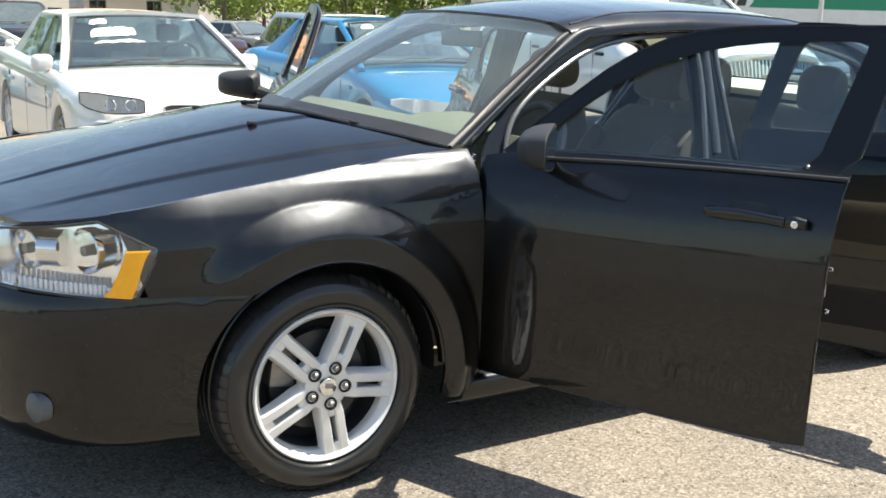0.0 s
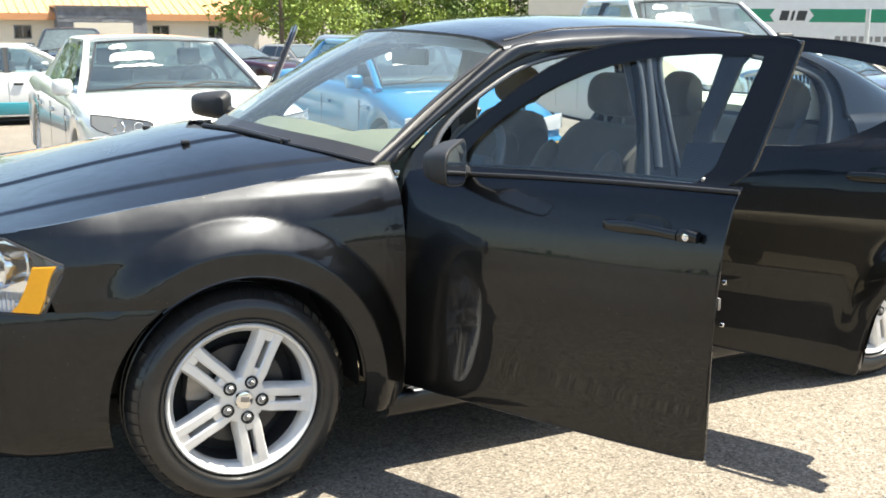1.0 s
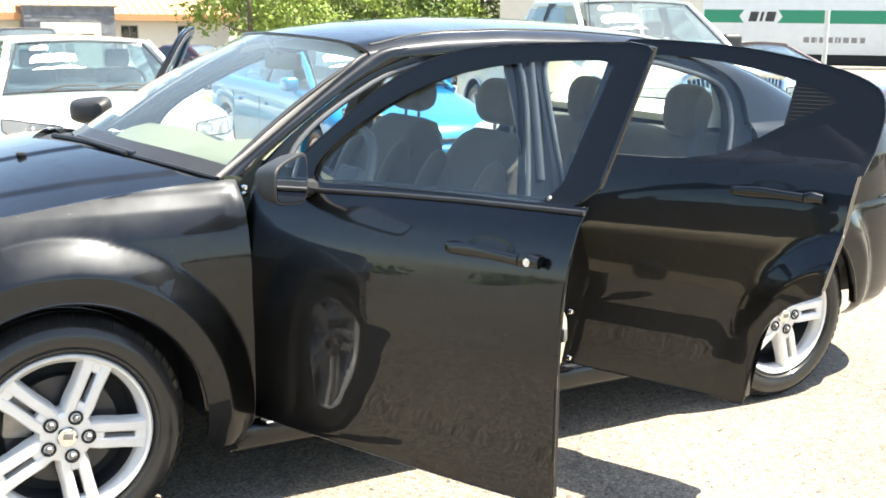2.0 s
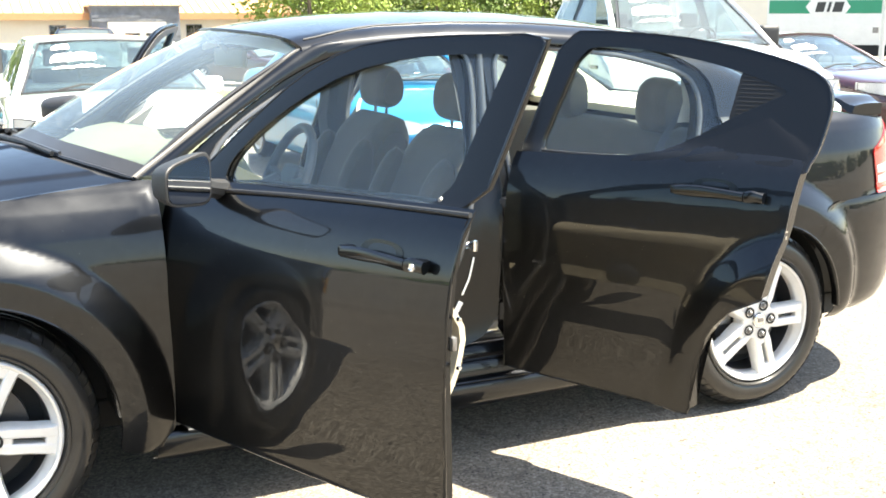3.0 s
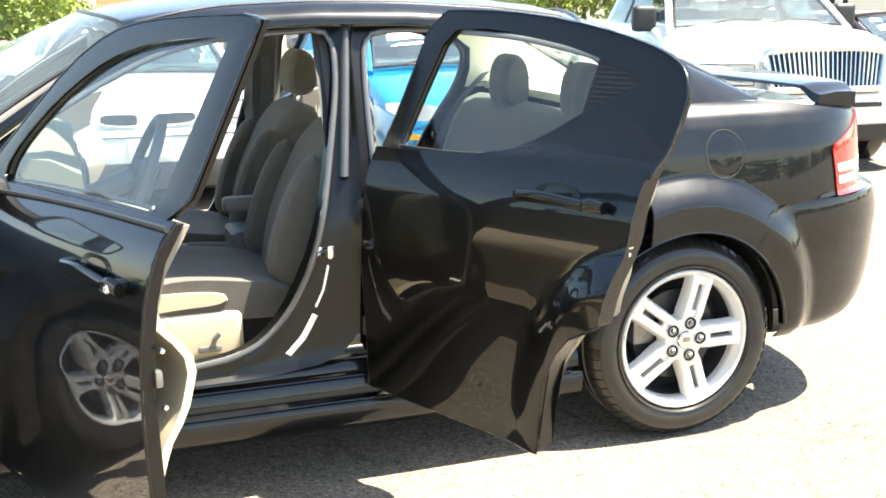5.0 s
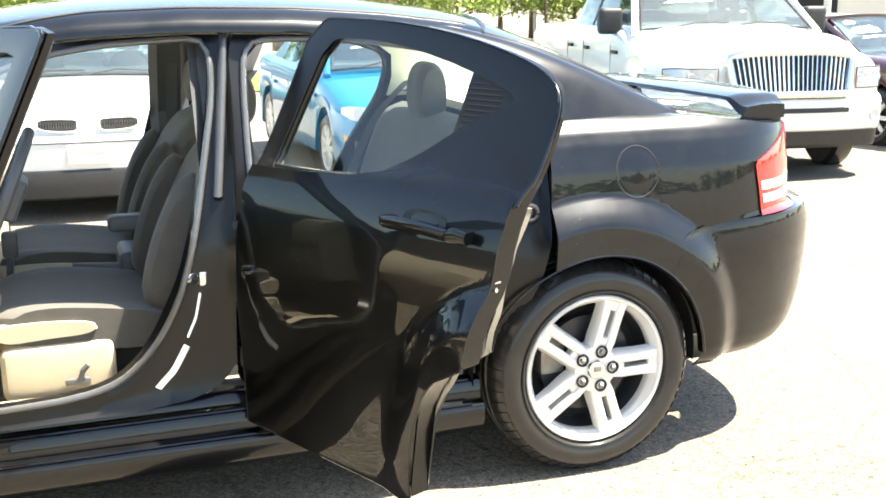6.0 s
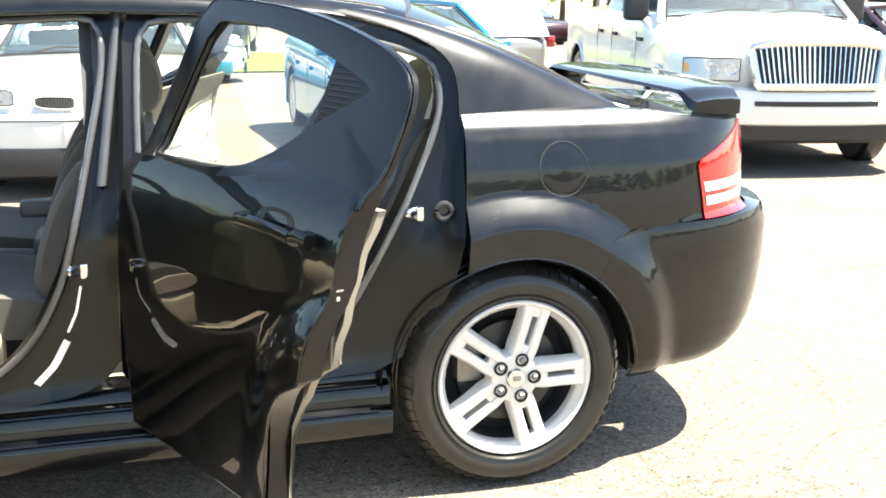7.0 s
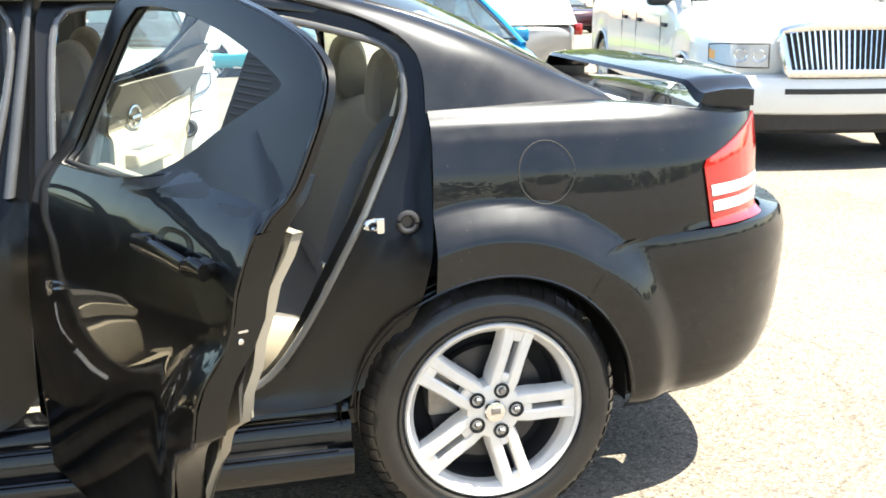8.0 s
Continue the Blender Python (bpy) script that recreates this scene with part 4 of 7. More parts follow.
def wheel(at, far=False, turn=0.0):
    m = Matrix.Translation(at) @ Matrix.Rotation(radians(turn), 4, "Y")

    def put(name, bm, mat, parent=None, label="", sharp=35.0):
        bm.transform(m)
        return cpart(name, bm, mat, parent, label, far, True, sharp)

    w = put("wheel", lathe(bmesh.new(), RIM, 128), SILVER, label="silver alloy wheel with five split spokes")
    # barrel and brake disc are near black, unlike the silver rim
    put("barrel", lathe(bmesh.new(), BARREL, 60), SEAL, w, "dark wheel barrel")
    bm = lathe(bmesh.new(), TYRE_SIDE + TREAD, 88)
    # shoulder of the tread, cut into blocks by narrow grooves
    rows = []
    for r, y in ((0.3165, 0.0015), (0.3185, -0.0035), (0.3325, 0.0115), (0.3405, 0.0265), (0.345, 0.043), (0.345, 0.056)):
        cuts = ((r - 0.006, y + 0.006, 0), (r, y, 0.004), (r, y, 0.074), (r - 0.006, y + 0.006, 0.078))
        turns = [(q, v, k * math.tau / 58 + d) for k in range(58) for q, v, d in cuts]
        rows.append([(q * math.cos(a), v, q * math.sin(a)) for q, v, a in turns])
    grid(bm, rows, closed=True)
    put("tyre", bm, TYRE, w, "glossy black road tyre with a blocked shoulder", 28)
    bm = bmesh.new()
    for k in range(5):
        a = radians(72 * k + 72)
        r = Matrix.Rotation(-a, 4, "Y")
        for sgn in (-1, 1):
            # one half of a split spoke, wide at the rim and narrow at the hub
            tmp = bmesh.new()
            prof = []
            for rad, w0, w1, yf, yb in ((0.052, 0.004, 0.036, 0.002, 0.045), (0.095, 0.0085, 0.040, -0.001, 0.045), (0.150, 0.0085, 0.0395, 0.001, 0.042), (0.205, 0.0085, 0.0425, 0.004, 0.040), (0.222, 0.0085, 0.047, 0.006, 0.036)):
                e = 0.005
                prof.append([(rad, yb, sgn * w0), (rad, yf + e, sgn * w0), (rad, yf, sgn * (w0 + e)), (rad, yf, sgn * (w1 - e)), (rad, yf + e * 1.2, sgn * w1), (rad, yb, sgn * (w1 + 0.006))])
            grid(tmp, prof, closed=True, cap=True)
            tmp.transform(r)
            join(bm, tmp)
        box(bm, (0.050, 0.004, -0.034), (0.104, 0.04, 0.034), r, 0.004, 1)
        box(bm, (0.190, 0.0065, -0.042), (0.224, 0.034, 0.042), r, 0.004, 1)
    lathe(bm, [(0.001, 0.004), (0.03, 0.003), (0.062, 0.0), (0.072, 0.004), (0.08, 0.02), (0.08, 0.05)], 40)
    put("spokes", bm, SILVER, w)
    bm = lathe(bmesh.new(), [(0.001, -0.010), (0.015, -0.010), (0.026, -0.007), (0.031, 0.0), (0.032, 0.008)], 30)
    put("centre_cap", bm, CHROME, w, "dull chrome centre cap")
    bm = bmesh.new()
    box(bm, (-0.013, -0.0125, -0.004), (0.013, -0.010, 0.013), None, 0.003)
    put("cap_emblem", bm, STEEL, w)
    for k in range(5):
        a = radians(72 * k + 72)
        cx, cz = 0.058 * math.cos(a), 0.058 * math.sin(a)
        bm = lathe(bmesh.new(), [(0.021, 0.0), (0.0205, -0.004), (0.014, -0.0015), (0.0125, 0.02)], 18)
        bm.transform(Matrix.Translation((cx, 0, cz)))
        put("lug_well", bm, DARK, w)
        bm = lathe(bmesh.new(), [(0.001, -0.012), (0.006, -0.0115), (0.0095, -0.008), (0.0105, 0.01)], 6)
        bm.transform(Matrix.Translation((cx, 0, cz)))
        put("lug_nut", bm, STEEL, w)
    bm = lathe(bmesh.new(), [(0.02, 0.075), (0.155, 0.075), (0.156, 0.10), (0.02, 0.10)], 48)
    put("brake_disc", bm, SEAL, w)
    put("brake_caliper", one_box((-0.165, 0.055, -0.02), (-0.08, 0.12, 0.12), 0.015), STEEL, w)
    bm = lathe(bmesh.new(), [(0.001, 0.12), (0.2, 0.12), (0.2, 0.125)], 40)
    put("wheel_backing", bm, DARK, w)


for far in (False, True):
    wheel((0, 0.002, HUB_Z), far, 8.0)
    wheel((2.765, 0.002, HUB_Z), far, 0.0)

# ---- doors ----
HINGE_F, HINGE_R, SWING_F, SWING_R = (0.585, 0.06), (1.70, 0.05), -68.0, -66.0


def swing(hinge, deg):
    p = Matrix.Translation((*hinge, 0))
    return p @ Matrix.Rotation(radians(deg), 4, "Z") @ p.inverted()


def ring(outer, inner, n, f, depth, times=1, shift=0.0, k=5):
    a, b = rounded(outer, n, times, True), rounded(inner, n, times, True)
    bm = bmesh.new()
    rows = []
    for v in [i / k for i in range(k + 1)]:
        rows.append([(x, f(x, z) + shift - 0.0015 * math.sin(v * math.pi), z) for x, z in (a * (1 - v) + b * v)])
    rows.append([(x, f(x, z) + depth, z) for x, z in b])
    rows.append([(x, f(x, z) + depth, z) for x, z in a])
    rows.append(rows[0])
    return grid(bm, rows, closed=True)


def handle(x0, x1, z, turn, parent, far, lock):
    """A broad pull handle across a scooped recess, with an end cap that may hold the key lock."""
    xm = (x0 + x1) / 2

    def bar(xa, xb, ya, yb, half, n=11):
        rows = []
        for i in range(n):
            v = i / (n - 1)
            x = xa + (xb - xa) * v
            y = skin(x, z) - (ya + (yb - ya) * v)
            h = half * (0.82 + 0.18 * math.sin(math.pi * min(1.0, v * 1.6)))
            zz = z + 0.004 * math.sin(math.pi * v)
            rows.append([(x, y + d, zz + k * h) for d, k in ((0.012, -0.75), (0.003, -1.0), (-0.003, -0.92), (-0.0075, -0.45), (-0.008, 0.2), (-0.005, 0.75), (0.001, 1.0), (0.010, 0.85), (0.014, 0.0))])
        return grid(bmesh.new(), rows, closed=True, cap=True)

    grip = cpart("door_handle", bar(x0 + 0.012, x1 - 0.056, 0.024, 0.030, 0.0165), PAINT, parent, "black pull handle", far, turn=turn)
    cpart("handle_end", bar(x1 - 0.053, x1, 0.030, 0.024, 0.0178, 7), PAINT, parent, far=far, turn=turn)
    for xa, xb in ((x0 - 0.004, x0 + 0.034), (x1 - 0.05, x1 - 0.004)):
        y = skin((xa + xb) / 2, z)
        cpart("handle_foot", one_box((xa, y - 0.026, z - 0.013), (xb, y + 0.012, z + 0.014), 0.008, None, 2), PAINT, parent, far=far, turn=turn)
    rows = []
    for r in (1.0, 0.93, 0.8, 0.6, 0.35, 0.1):
        row = []
        for a in np.linspace(0, math.tau, 37)[:-1]:
            cx, cz = xm - 0.02 + r * 0.072 * math.copysign(abs(math.cos(a)) ** 0.7, math.cos(a)), z + 0.012 + r * 0.026 * math.sin(a)
            row.append((cx, skin(cx, cz) - 0.0010 + 0.003 * (1 - r), cz))
        rows.append(row)
    cpart("handle_recess", grid(bmesh.new(), rows, closed=True), JAMB, parent, "dark scooped hand recess", far=far, turn=turn)
    if lock:
        bm = lathe(bmesh.new(), [(0.001, -0.002), (0.003, -0.002), (0.0034, 0.0), (0.0065, -0.0015), (0.0095, -0.001), (0.0105, 0.004)], 20)
        bm.transform(Matrix.Translation((x1 - 0.028, skin(x1 - 0.028, z) - 0.036, z)))
        cpart("key_lock", bm, CHROME, parent, "bright key lock", far, turn=turn)


TRIM_Z = (0.33, 0.50, 0.58, 0.64, 0.72, 0.78, 0.82, 0.86, 0.94, 1.0, 1.05)
TRIM_E = (0.055, 0.06, 0.09, 0.135, 0.162, 0.150, 0.10, 0.072, 0.075, 0.095, 0.095)


def door_inside(low, high, n, k, turn, parent, far, arm_x, arm_z, reach, bulge, most=0.2, thick=0.030, lower=None):
    """Shell edge, cloth-coloured trim panel, armrest, pocket and inner lever."""
    a, b = rounded(low, n, 0), rounded(high, n, 0)
    cen = (a.mean(0) + b.mean(0)) / 2
    rows = []
    for v in [i / k for i in range(k + 1)]:
        rows.append([(x, skin(x, z) + 0.010, z) for x, z in (cen + (a * (1 - v) + b * v - cen) * 0.983)])
    shell = slab(bmesh.new(), rows, (0, thick, 0))
    cpart("door_shell", shell, JAMB, parent, far=far, turn=turn)
    rows = []
    for v in [i / (2 * k) for i in range(2 * k + 1)]:
        pts = (a * (1 - v) + b * v)
        pts = cen + (pts - cen) * np.array([reach, 0.96])
        pts[:, 1] = np.minimum(pts[:, 1], 1.025 + 0.01 * v)
        rows.append([(x, skin(x, z) + thick + 0.015 + (min(most, lerp_table(TRIM_Z, TRIM_E, z)) - 0.045) * bulge, z) for x, z in pts])
    cut = int(len(rows) * 0.72)
    trim = cpart("door_trim", slab(bmesh.new(), rows[: cut + 1], (0, -0.02, 0)), lower or BEIGE, parent, "moulded door trim", far, turn=turn)
    top = [[(x, y + 0.004 * min(1, i), z) for x, y, z in r] for i, r in enumerate(rows[cut:])]
    cpart("trim_cap", slab(bmesh.new(), top, (0, -0.02, 0)), TAUPE, trim, "taupe upper door trim", far, turn=turn)
    cpart("trim_seam", tube(bmesh.new(), [(x, y + 0.001, z) for x, y, z in rows[cut]], 0.004, 6), TAUPE, trim, far=far, turn=turn)
    x0, x1 = arm_x
    y = skin(x1, arm_z) + thick + 0.05
    cpart("armrest", one_box((x0, y, arm_z - 0.04), (x1, y + 0.075, arm_z + 0.025), 0.02, None, 3), BEIGE, parent, far=far, turn=turn)
    cpart("switch_plate", one_box((x0 + 0.05, y + 0.01, arm_z + 0.022), (x0 + 0.20, y + 0.06, arm_z + 0.03), 0.003), GREY, parent, far=far, turn=turn)
    bm = lathe(bmesh.new(), [(0.001, 0.012), (0.05, 0.010), (0.075, 0.002), (0.08, -0.01)], 28)
    bm.transform(Matrix.Translation((x0 + 0.06, y + 0.03, 0.48)))
    cpart("speaker_grille", bm, GREY, parent, far=far, turn=turn)
    bm = bmesh.new()
    tube(bm, [(x0 + 0.12 + 0.055 * math.cos(t), y + 0.016, arm_z + 0.15 + 0.042 * math.sin(t)) for t in np.linspace(0, math.tau, 21)[:-1]], 0.007, 8, True)
    tube(bm, [(x0 + 0.085, y + 0.02, arm_z + 0.15), (x0 + 0.15, y + 0.022, arm_z + 0.152)], 0.009, 8)
    cpart("inner_lever", bm, CHROME, parent, "chrome inner door lever", far, turn=turn)


for far in (False, True):
    # front door
    T = swing(HINGE_F, SWING_F)
    low = [(0.568, 0.30), (0.9, 0.30), (1.3, 0.305), (1.60, 0.315), (1.672, 0.325)]
    high = [(0.566, 1.0), (0.62, 1.012), (0.80, 1.032), (1.2, 1.045), (1.55, 1.058), (1.70, 1.062)]
    a, b = rounded(low, 40, 1), rounded(high, 40, 1)
    rows = [[(x, skin(x, z), z) for x, z in (a * (1 - v) + b * v)] for v in [i / 30 for i in range(31)]]
    door = cpart("front_door", slab(bmesh.new(), rows, (0, 0.0045, 0)), PAINT, label="open front door of glossy black metal", far=far, turn=T)
    outer = [(0.60, 1.005), (0.65, 1.055), (0.78, 1.178), (0.95, 1.322), (1.12, 1.402), (1.30, 1.428), (1.5, 1.438), (1.768, 1.444), (1.762, 1.40), (1.738, 1.25), (1.705, 1.055), (1.5, 1.055), (1.2, 1.045), (0.9, 1.035), (0.75, 1.02)]
    inner = [(0.765, 1.03), (0.765, 1.09), (0.865, 1.185), (0.99, 1.268), (1.15, 1.342), (1.33, 1.380), (1.5, 1.394), (1.672, 1.400), (1.668, 1.37), (1.638, 1.24), (1.60, 1.058), (1.45, 1.056), (1.2, 1.050), (0.95, 1.040), (0.84, 1.033)]
    hem = [(x, skin(x, z) + 0.0025, z) for x, z in list(a[::-1]) + [tuple(b[0] * v + a[0] * (1 - v)) for v in (0.25, 0.5, 0.75, 0.97)]]
    cpart("door_hem", tube(bmesh.new(), hem, 0.0038, 6), PAINT, door, far=far, turn=T)
    hem = [(x, skin(x, z) + 0.0025, z) for x, z in [tuple(b[-1] * v + a[-1] * (1 - v)) for v in np.linspace(0, 1, 16)]]
    cpart("door_hem", tube(bmesh.new(), hem, 0.0038, 6), PAINT, door, far=far, turn=T)
    cpart("frame_hem", tube(bmesh.new(), [(x, skin(x, z) + 0.003, z) for x, z in rounded(outer, 110, 1, True) if z > 1.06], 0.0034, 6), PAINT, door, far=far, turn=T)
    cpart("window_frame", ring(outer, inner, 130, skin, 0.006, 1, 0.0018), JAMB, door, far=far, turn=T)
    cpart("frame_channel", ring(outer, inner, 130, skin, 0.024, 1, 0.0115), JAMB, door, "dark rubber channel of the window frame", far=far, turn=T)
    mid = np.array(outer).mean(0)
    # frame trim is dark on the near doors, lighter grey on the far ones
    cpart("frame_trim", ring([tuple(mid + (np.array(p) - mid) * (0.965, 0.94)) for p in outer], inner, 130, skin, 0.034, 1, 0.031), MOULD if far else FRAME_DARK, door, "plastic trim inside the window frame", far=far, turn=T)
    rows = [[(x, upper(x, z) + 0.016, z) for x, z in (rounded([(0.75, 1.015), (1.2, 1.03), (1.62, 1.04)], 20, 0) * (1 - v) + rounded([(0.75, 1.09), (0.87, 1.205), (1.04, 1.31), (1.22, 1.375), (1.45, 1.404), (1.69, 1.412)], 20, 1) * v)] for v in [i / 8 for i in range(9)]]
    cpart("window_pane", grid(bmesh.new(), rows), DOOR_GLASS, door, "slightly tinted side window", far, turn=T)
    tube(bm := bmesh.new(), [(x, skin(x, z) - 0.006, z) for x, z in rounded([(0.70, 1.006), (1.2, 1.035), (1.705, 1.052)], 24, 1)], 0.0065, 8)
    cpart("belt_moulding", bm, MATTE, door, "black window-sill moulding", far, turn=T)
    handle(1.345, 1.63, 0.932, T, door, far, not far)
    tube(bm := bmesh.new(), [(1.585, 0.115, 1.03), (1.585, 0.116, 1.072), (1.585, 0.116, 1.076)], [0.006, 0.0065, 0.003], 10)
    cpart("lock_button", bm, STEEL, door, "pale door lock button", far, turn=T)
    door_inside(low, [(0.60, 1.0), (0.80, 1.03), (1.2, 1.043), (1.55, 1.055), (1.69, 1.06)], 24, 10, T, door, far, (0.9, 1.45), 0.72, 0.875, 1.0)
    bm = one_box((1.655, 0.048, 0.738), (1.682, 0.064, 0.772), 0.005)
    cpart("door_latch", bm, STEEL, door, far=far, turn=T)
    for dz in (-0.055, 0.06):
        bm = lathe(bmesh.new(), [(0.001, -0.005), (0.005, -0.004), (0.006, 0.004)], 12)
        bm.transform(Matrix.Translation((1.69, 0.06, 0.755 + dz)) @ Matrix.Rotation(radians(90), 4, "Z"))
        cpart("latch_screw", bm, CHROME, door, far=far, turn=T)
    for z in (0.972, 0.992):
        bm = lathe(bmesh.new(), [(0.001, -0.012), (0.005, -0.012), (0.0065, -0.006), (0.0085, -0.005), (0.009, 0.006)], 12)
        bm.transform(Matrix.Translation((0.574, 0.122, z)))
        cpart("hinge_bolt", bm, CHROME, door, "bright hinge bolt", far)
    for z in (0.48, 0.86):
        cpart("hinge", one_box((0.565, 0.05, z - 0.03), (0.64, 0.10, z + 0.03), 0.008), MATTE, door, far=far, turn=swing(HINGE_F, SWING_F / 2))
    # door mirror: shell raked back and tapering outwards, stalk, and glass facing the tail
    def oval(dx, ry, rz, n=33):
        pts = []
        for t in np.linspace(0, math.tau, n)[:-1]:
            cy = math.copysign(abs(math.cos(t)) ** 0.45, math.cos(t))
            cz = math.copysign(abs(math.sin(t)) ** 0.45, math.sin(t))
            y = -0.103 + ry * cy
            pts.append((0.872 + dx - 0.42 * y, y, 1.068 + rz * cz * (1 + 0.2 * cy)))
        return pts

    sec = [oval(*v) for v in ((-0.108, 0.032, 0.022), (-0.098, 0.066, 0.040), (-0.072, 0.087, 0.052), (-0.038, 0.097, 0.060), (-0.003, 0.100, 0.064), (0.0, 0.097, 0.061))]
    cpart("door_mirror", grid(bmesh.new(), sec, closed=True, cap=True), MATTE, door, "black wing mirror", far, turn=T)
    cpart("mirror_glass", grid(bmesh.new(), [oval(0.0015, 0.091 * r, 0.055 * r) for r in (0.02, 0.5, 1.0)], closed=True), MIRROR, door, "mirror glass", far, turn=T)
    tube(bm := bmesh.new(), [(0.835, -0.02, 1.04), (0.80, 0.04, 1.025), (0.775, 0.10, 1.012)], [0.032, 0.027, 0.03], 10)
    cpart("mirror_stalk", bm, MATTE, door, far=far, turn=T)

    # rear door, cut away round the wheel
    T = swing(HINGE_R, SWING_R)
    low = [(1.70, 0.315), (1.95, 0.312), (2.2, 0.31), (2.36, 0.306), (2.398, 0.308)] + [(2.765 + r * math.cos(radians(a)), HUB_Z + r * math.sin(radians(a))) for a, r in ((183, 0.363), (176, 0.364), (168, 0.368), (158, 0.374), (148, 0.38), (138, 0.386), (126, 0.39), (110, 0.39))]
    high = [(1.705, 1.045), (1.9, 1.05), (2.1, 1.06), (2.25, 1.085), (2.4, 1.12), (2.52, 1.135), (2.685, 1.14), (2.68, 1.05), (2.67, 0.95), (2.655, 0.8), (2.635, 0.72)]
    a, b = rounded(low, 46, 0), rounded(high, 46, 0)
    rows = [[(x, skin(x, z) + (0.0035 if v == 1 and z > 1.1 else 0.0), z) for x, z in (a * (1 - v) + b * v)] for v in [i / 30 for i in range(31)]]
    door = cpart("rear_door", slab(bmesh.new(), rows, (0, 0.0045, 0)), PAINT, label="open rear door of glossy black metal", far=far, turn=T)
    outer = [(1.705, 1.03), (1.735, 1.2), (1.765, 1.430), (1.95, 1.432), (2.18, 1.420), (2.38, 1.394), (2.55, 1.358), (2.64, 1.328), (2.692, 1.296), (2.712, 1.25), (2.712, 1.19), (2.704, 1.12), (2.688, 1.04), (2.57, 1.06), (2.42, 1.06), (2.3, 1.05), (2.15, 1.035), (1.95, 1.03), (1.8, 1.03)]
    inner = [(1.775, 1.050), (1.805, 1.2), (1.845, 1.375), (1.97, 1.385), (2.14, 1.372), (2.31, 1.345), (2.44, 1.315), (2.53, 1.29), (2.585, 1.27), (2.56, 1.255), (2.50, 1.225), (2.42, 1.185), (2.33, 1.128), (2.20, 1.068), (1.97, 1.054), (1.86, 1.050)]
    hem = [(x, skin(x, z) + 0.0025, z) for x, z in list(a[::-1]) + [tuple(b[0] * v + a[0] * (1 - v)) for v in (0.25, 0.5, 0.75, 0.97)]]
    cpart("door_hem", tube(bmesh.new(), hem, 0.0038, 6), PAINT, door, far=far, turn=T)
    hem = [(x, skin(x, z) + 0.0025, z) for x, z in [tuple(b[-1] * v + a[-1] * (1 - v)) for v in np.linspace(0, 1, 16)]]
    cpart("door_hem", tube(bmesh.new(), hem, 0.0038, 6), PAINT, door, far=far, turn=T)
    cpart("frame_hem", tube(bmesh.new(), [(x, skin(x, z) + 0.003, z) for x, z in rounded(outer, 110, 1, True) if z > 1.06], 0.0034, 6), PAINT, door, far=far, turn=T)
    cpart("window_frame", ring(outer, inner, 130, skin, 0.006, 1, 0.0018), JAMB, door, far=far, turn=T)
    cpart("frame_channel", ring(outer, inner, 130, skin, 0.024, 1, 0.0115), JAMB, door, "dark rubber channel of the window frame", far=far, turn=T)
    mid = np.array(outer).mean(0)
    # same split of dark near trim and grey far trim as on the front door
    cpart("frame_trim", ring([tuple(mid + (np.array(p) - mid) * (0.965, 0.94)) for p in outer], inner, 130, skin, 0.034, 1, 0.031), MOULD if far else FRAME_DARK, door, "plastic trim inside the window frame", far=far, turn=T)
    lo_l = [(1.765, 1.035), (2.0, 1.05), (2.18, 1.06), (2.32, 1.12), (2.44, 1.18)]
    hi_l = [(1.835, 1.39), (2.0, 1.39), (2.16, 1.38), (2.32, 1.352), (2.46, 1.32)]
    rows = [[(x, upper(x, z) + 0.016, z) for x, z in (rounded(lo_l, 20, 1) * (1 - v) + rounded(hi_l, 20, 1) * v)] for v in [i / 8 for i in range(9)]]
    cpart("window_pane", grid(bmesh.new(), rows), DOOR_GLASS, door, "slightly tinted side window", far, turn=T)
    lo_v, hi_v = rounded([(2.418, 1.165), (2.50, 1.213), (2.60, 1.268)], 12, 0), rounded([(2.428, 1.338), (2.49, 1.322), (2.60, 1.278)], 12, 0)
    rows = [[(x, upper(x, z) + 0.003, z) for x, z in (lo_v * (1 - v) + hi_v * v)] for v in [i / 4 for i in range(5)]]
    vent = cpart("vent_panel", slab(bmesh.new(), rows, (0, 0.014, 0)), VENT, door, "black ribbed corner panel", far, turn=T)
    for q in range(12):
        z0 = 1.19 + 0.0118 * q
        x0 = 2.434
        x1 = min(lerp_table(lo_v[:, 1], lo_v[:, 0], z0), lerp_table(hi_v[::-1, 1], hi_v[::-1, 0], z0)) - 0.012
        x1 = min(x1, 2.54)
        if x1 - x0 > 0.02:
            rows = [[(x, upper(x, z0 + dz) + 0.0032 - dy, z0 + dz) for x in np.linspace(x0, x1, 6)] for dy, dz in ((0, -0.0042), (0.0007, -0.0035), (0.0009, 0.0), (0, 0.0015))]
            cpart("vent_slat", grid(bmesh.new(), rows), VENT, vent, far=far, turn=T, sharp=80)
    tube(bm := bmesh.new(), [(x, upper(x, z) - 0.006, z) for x, z in rounded([(1.72, 1.052), (1.95, 1.052), (2.14, 1.06), (2.22, 1.078)], 24, 1)], [0.0045] * 14 + [0.0045 - 0.0004 * i for i in range(10)], 8)
    cpart("belt_moulding", bm, MATTE, door, "black window-sill moulding", far, turn=T)
    handle(2.315, 2.60, 0.985, T, door, far, False)
    # lower trim: darker taupe on the near rear door, beige on the far one
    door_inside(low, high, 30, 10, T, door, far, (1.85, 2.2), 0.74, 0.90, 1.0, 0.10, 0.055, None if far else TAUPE)
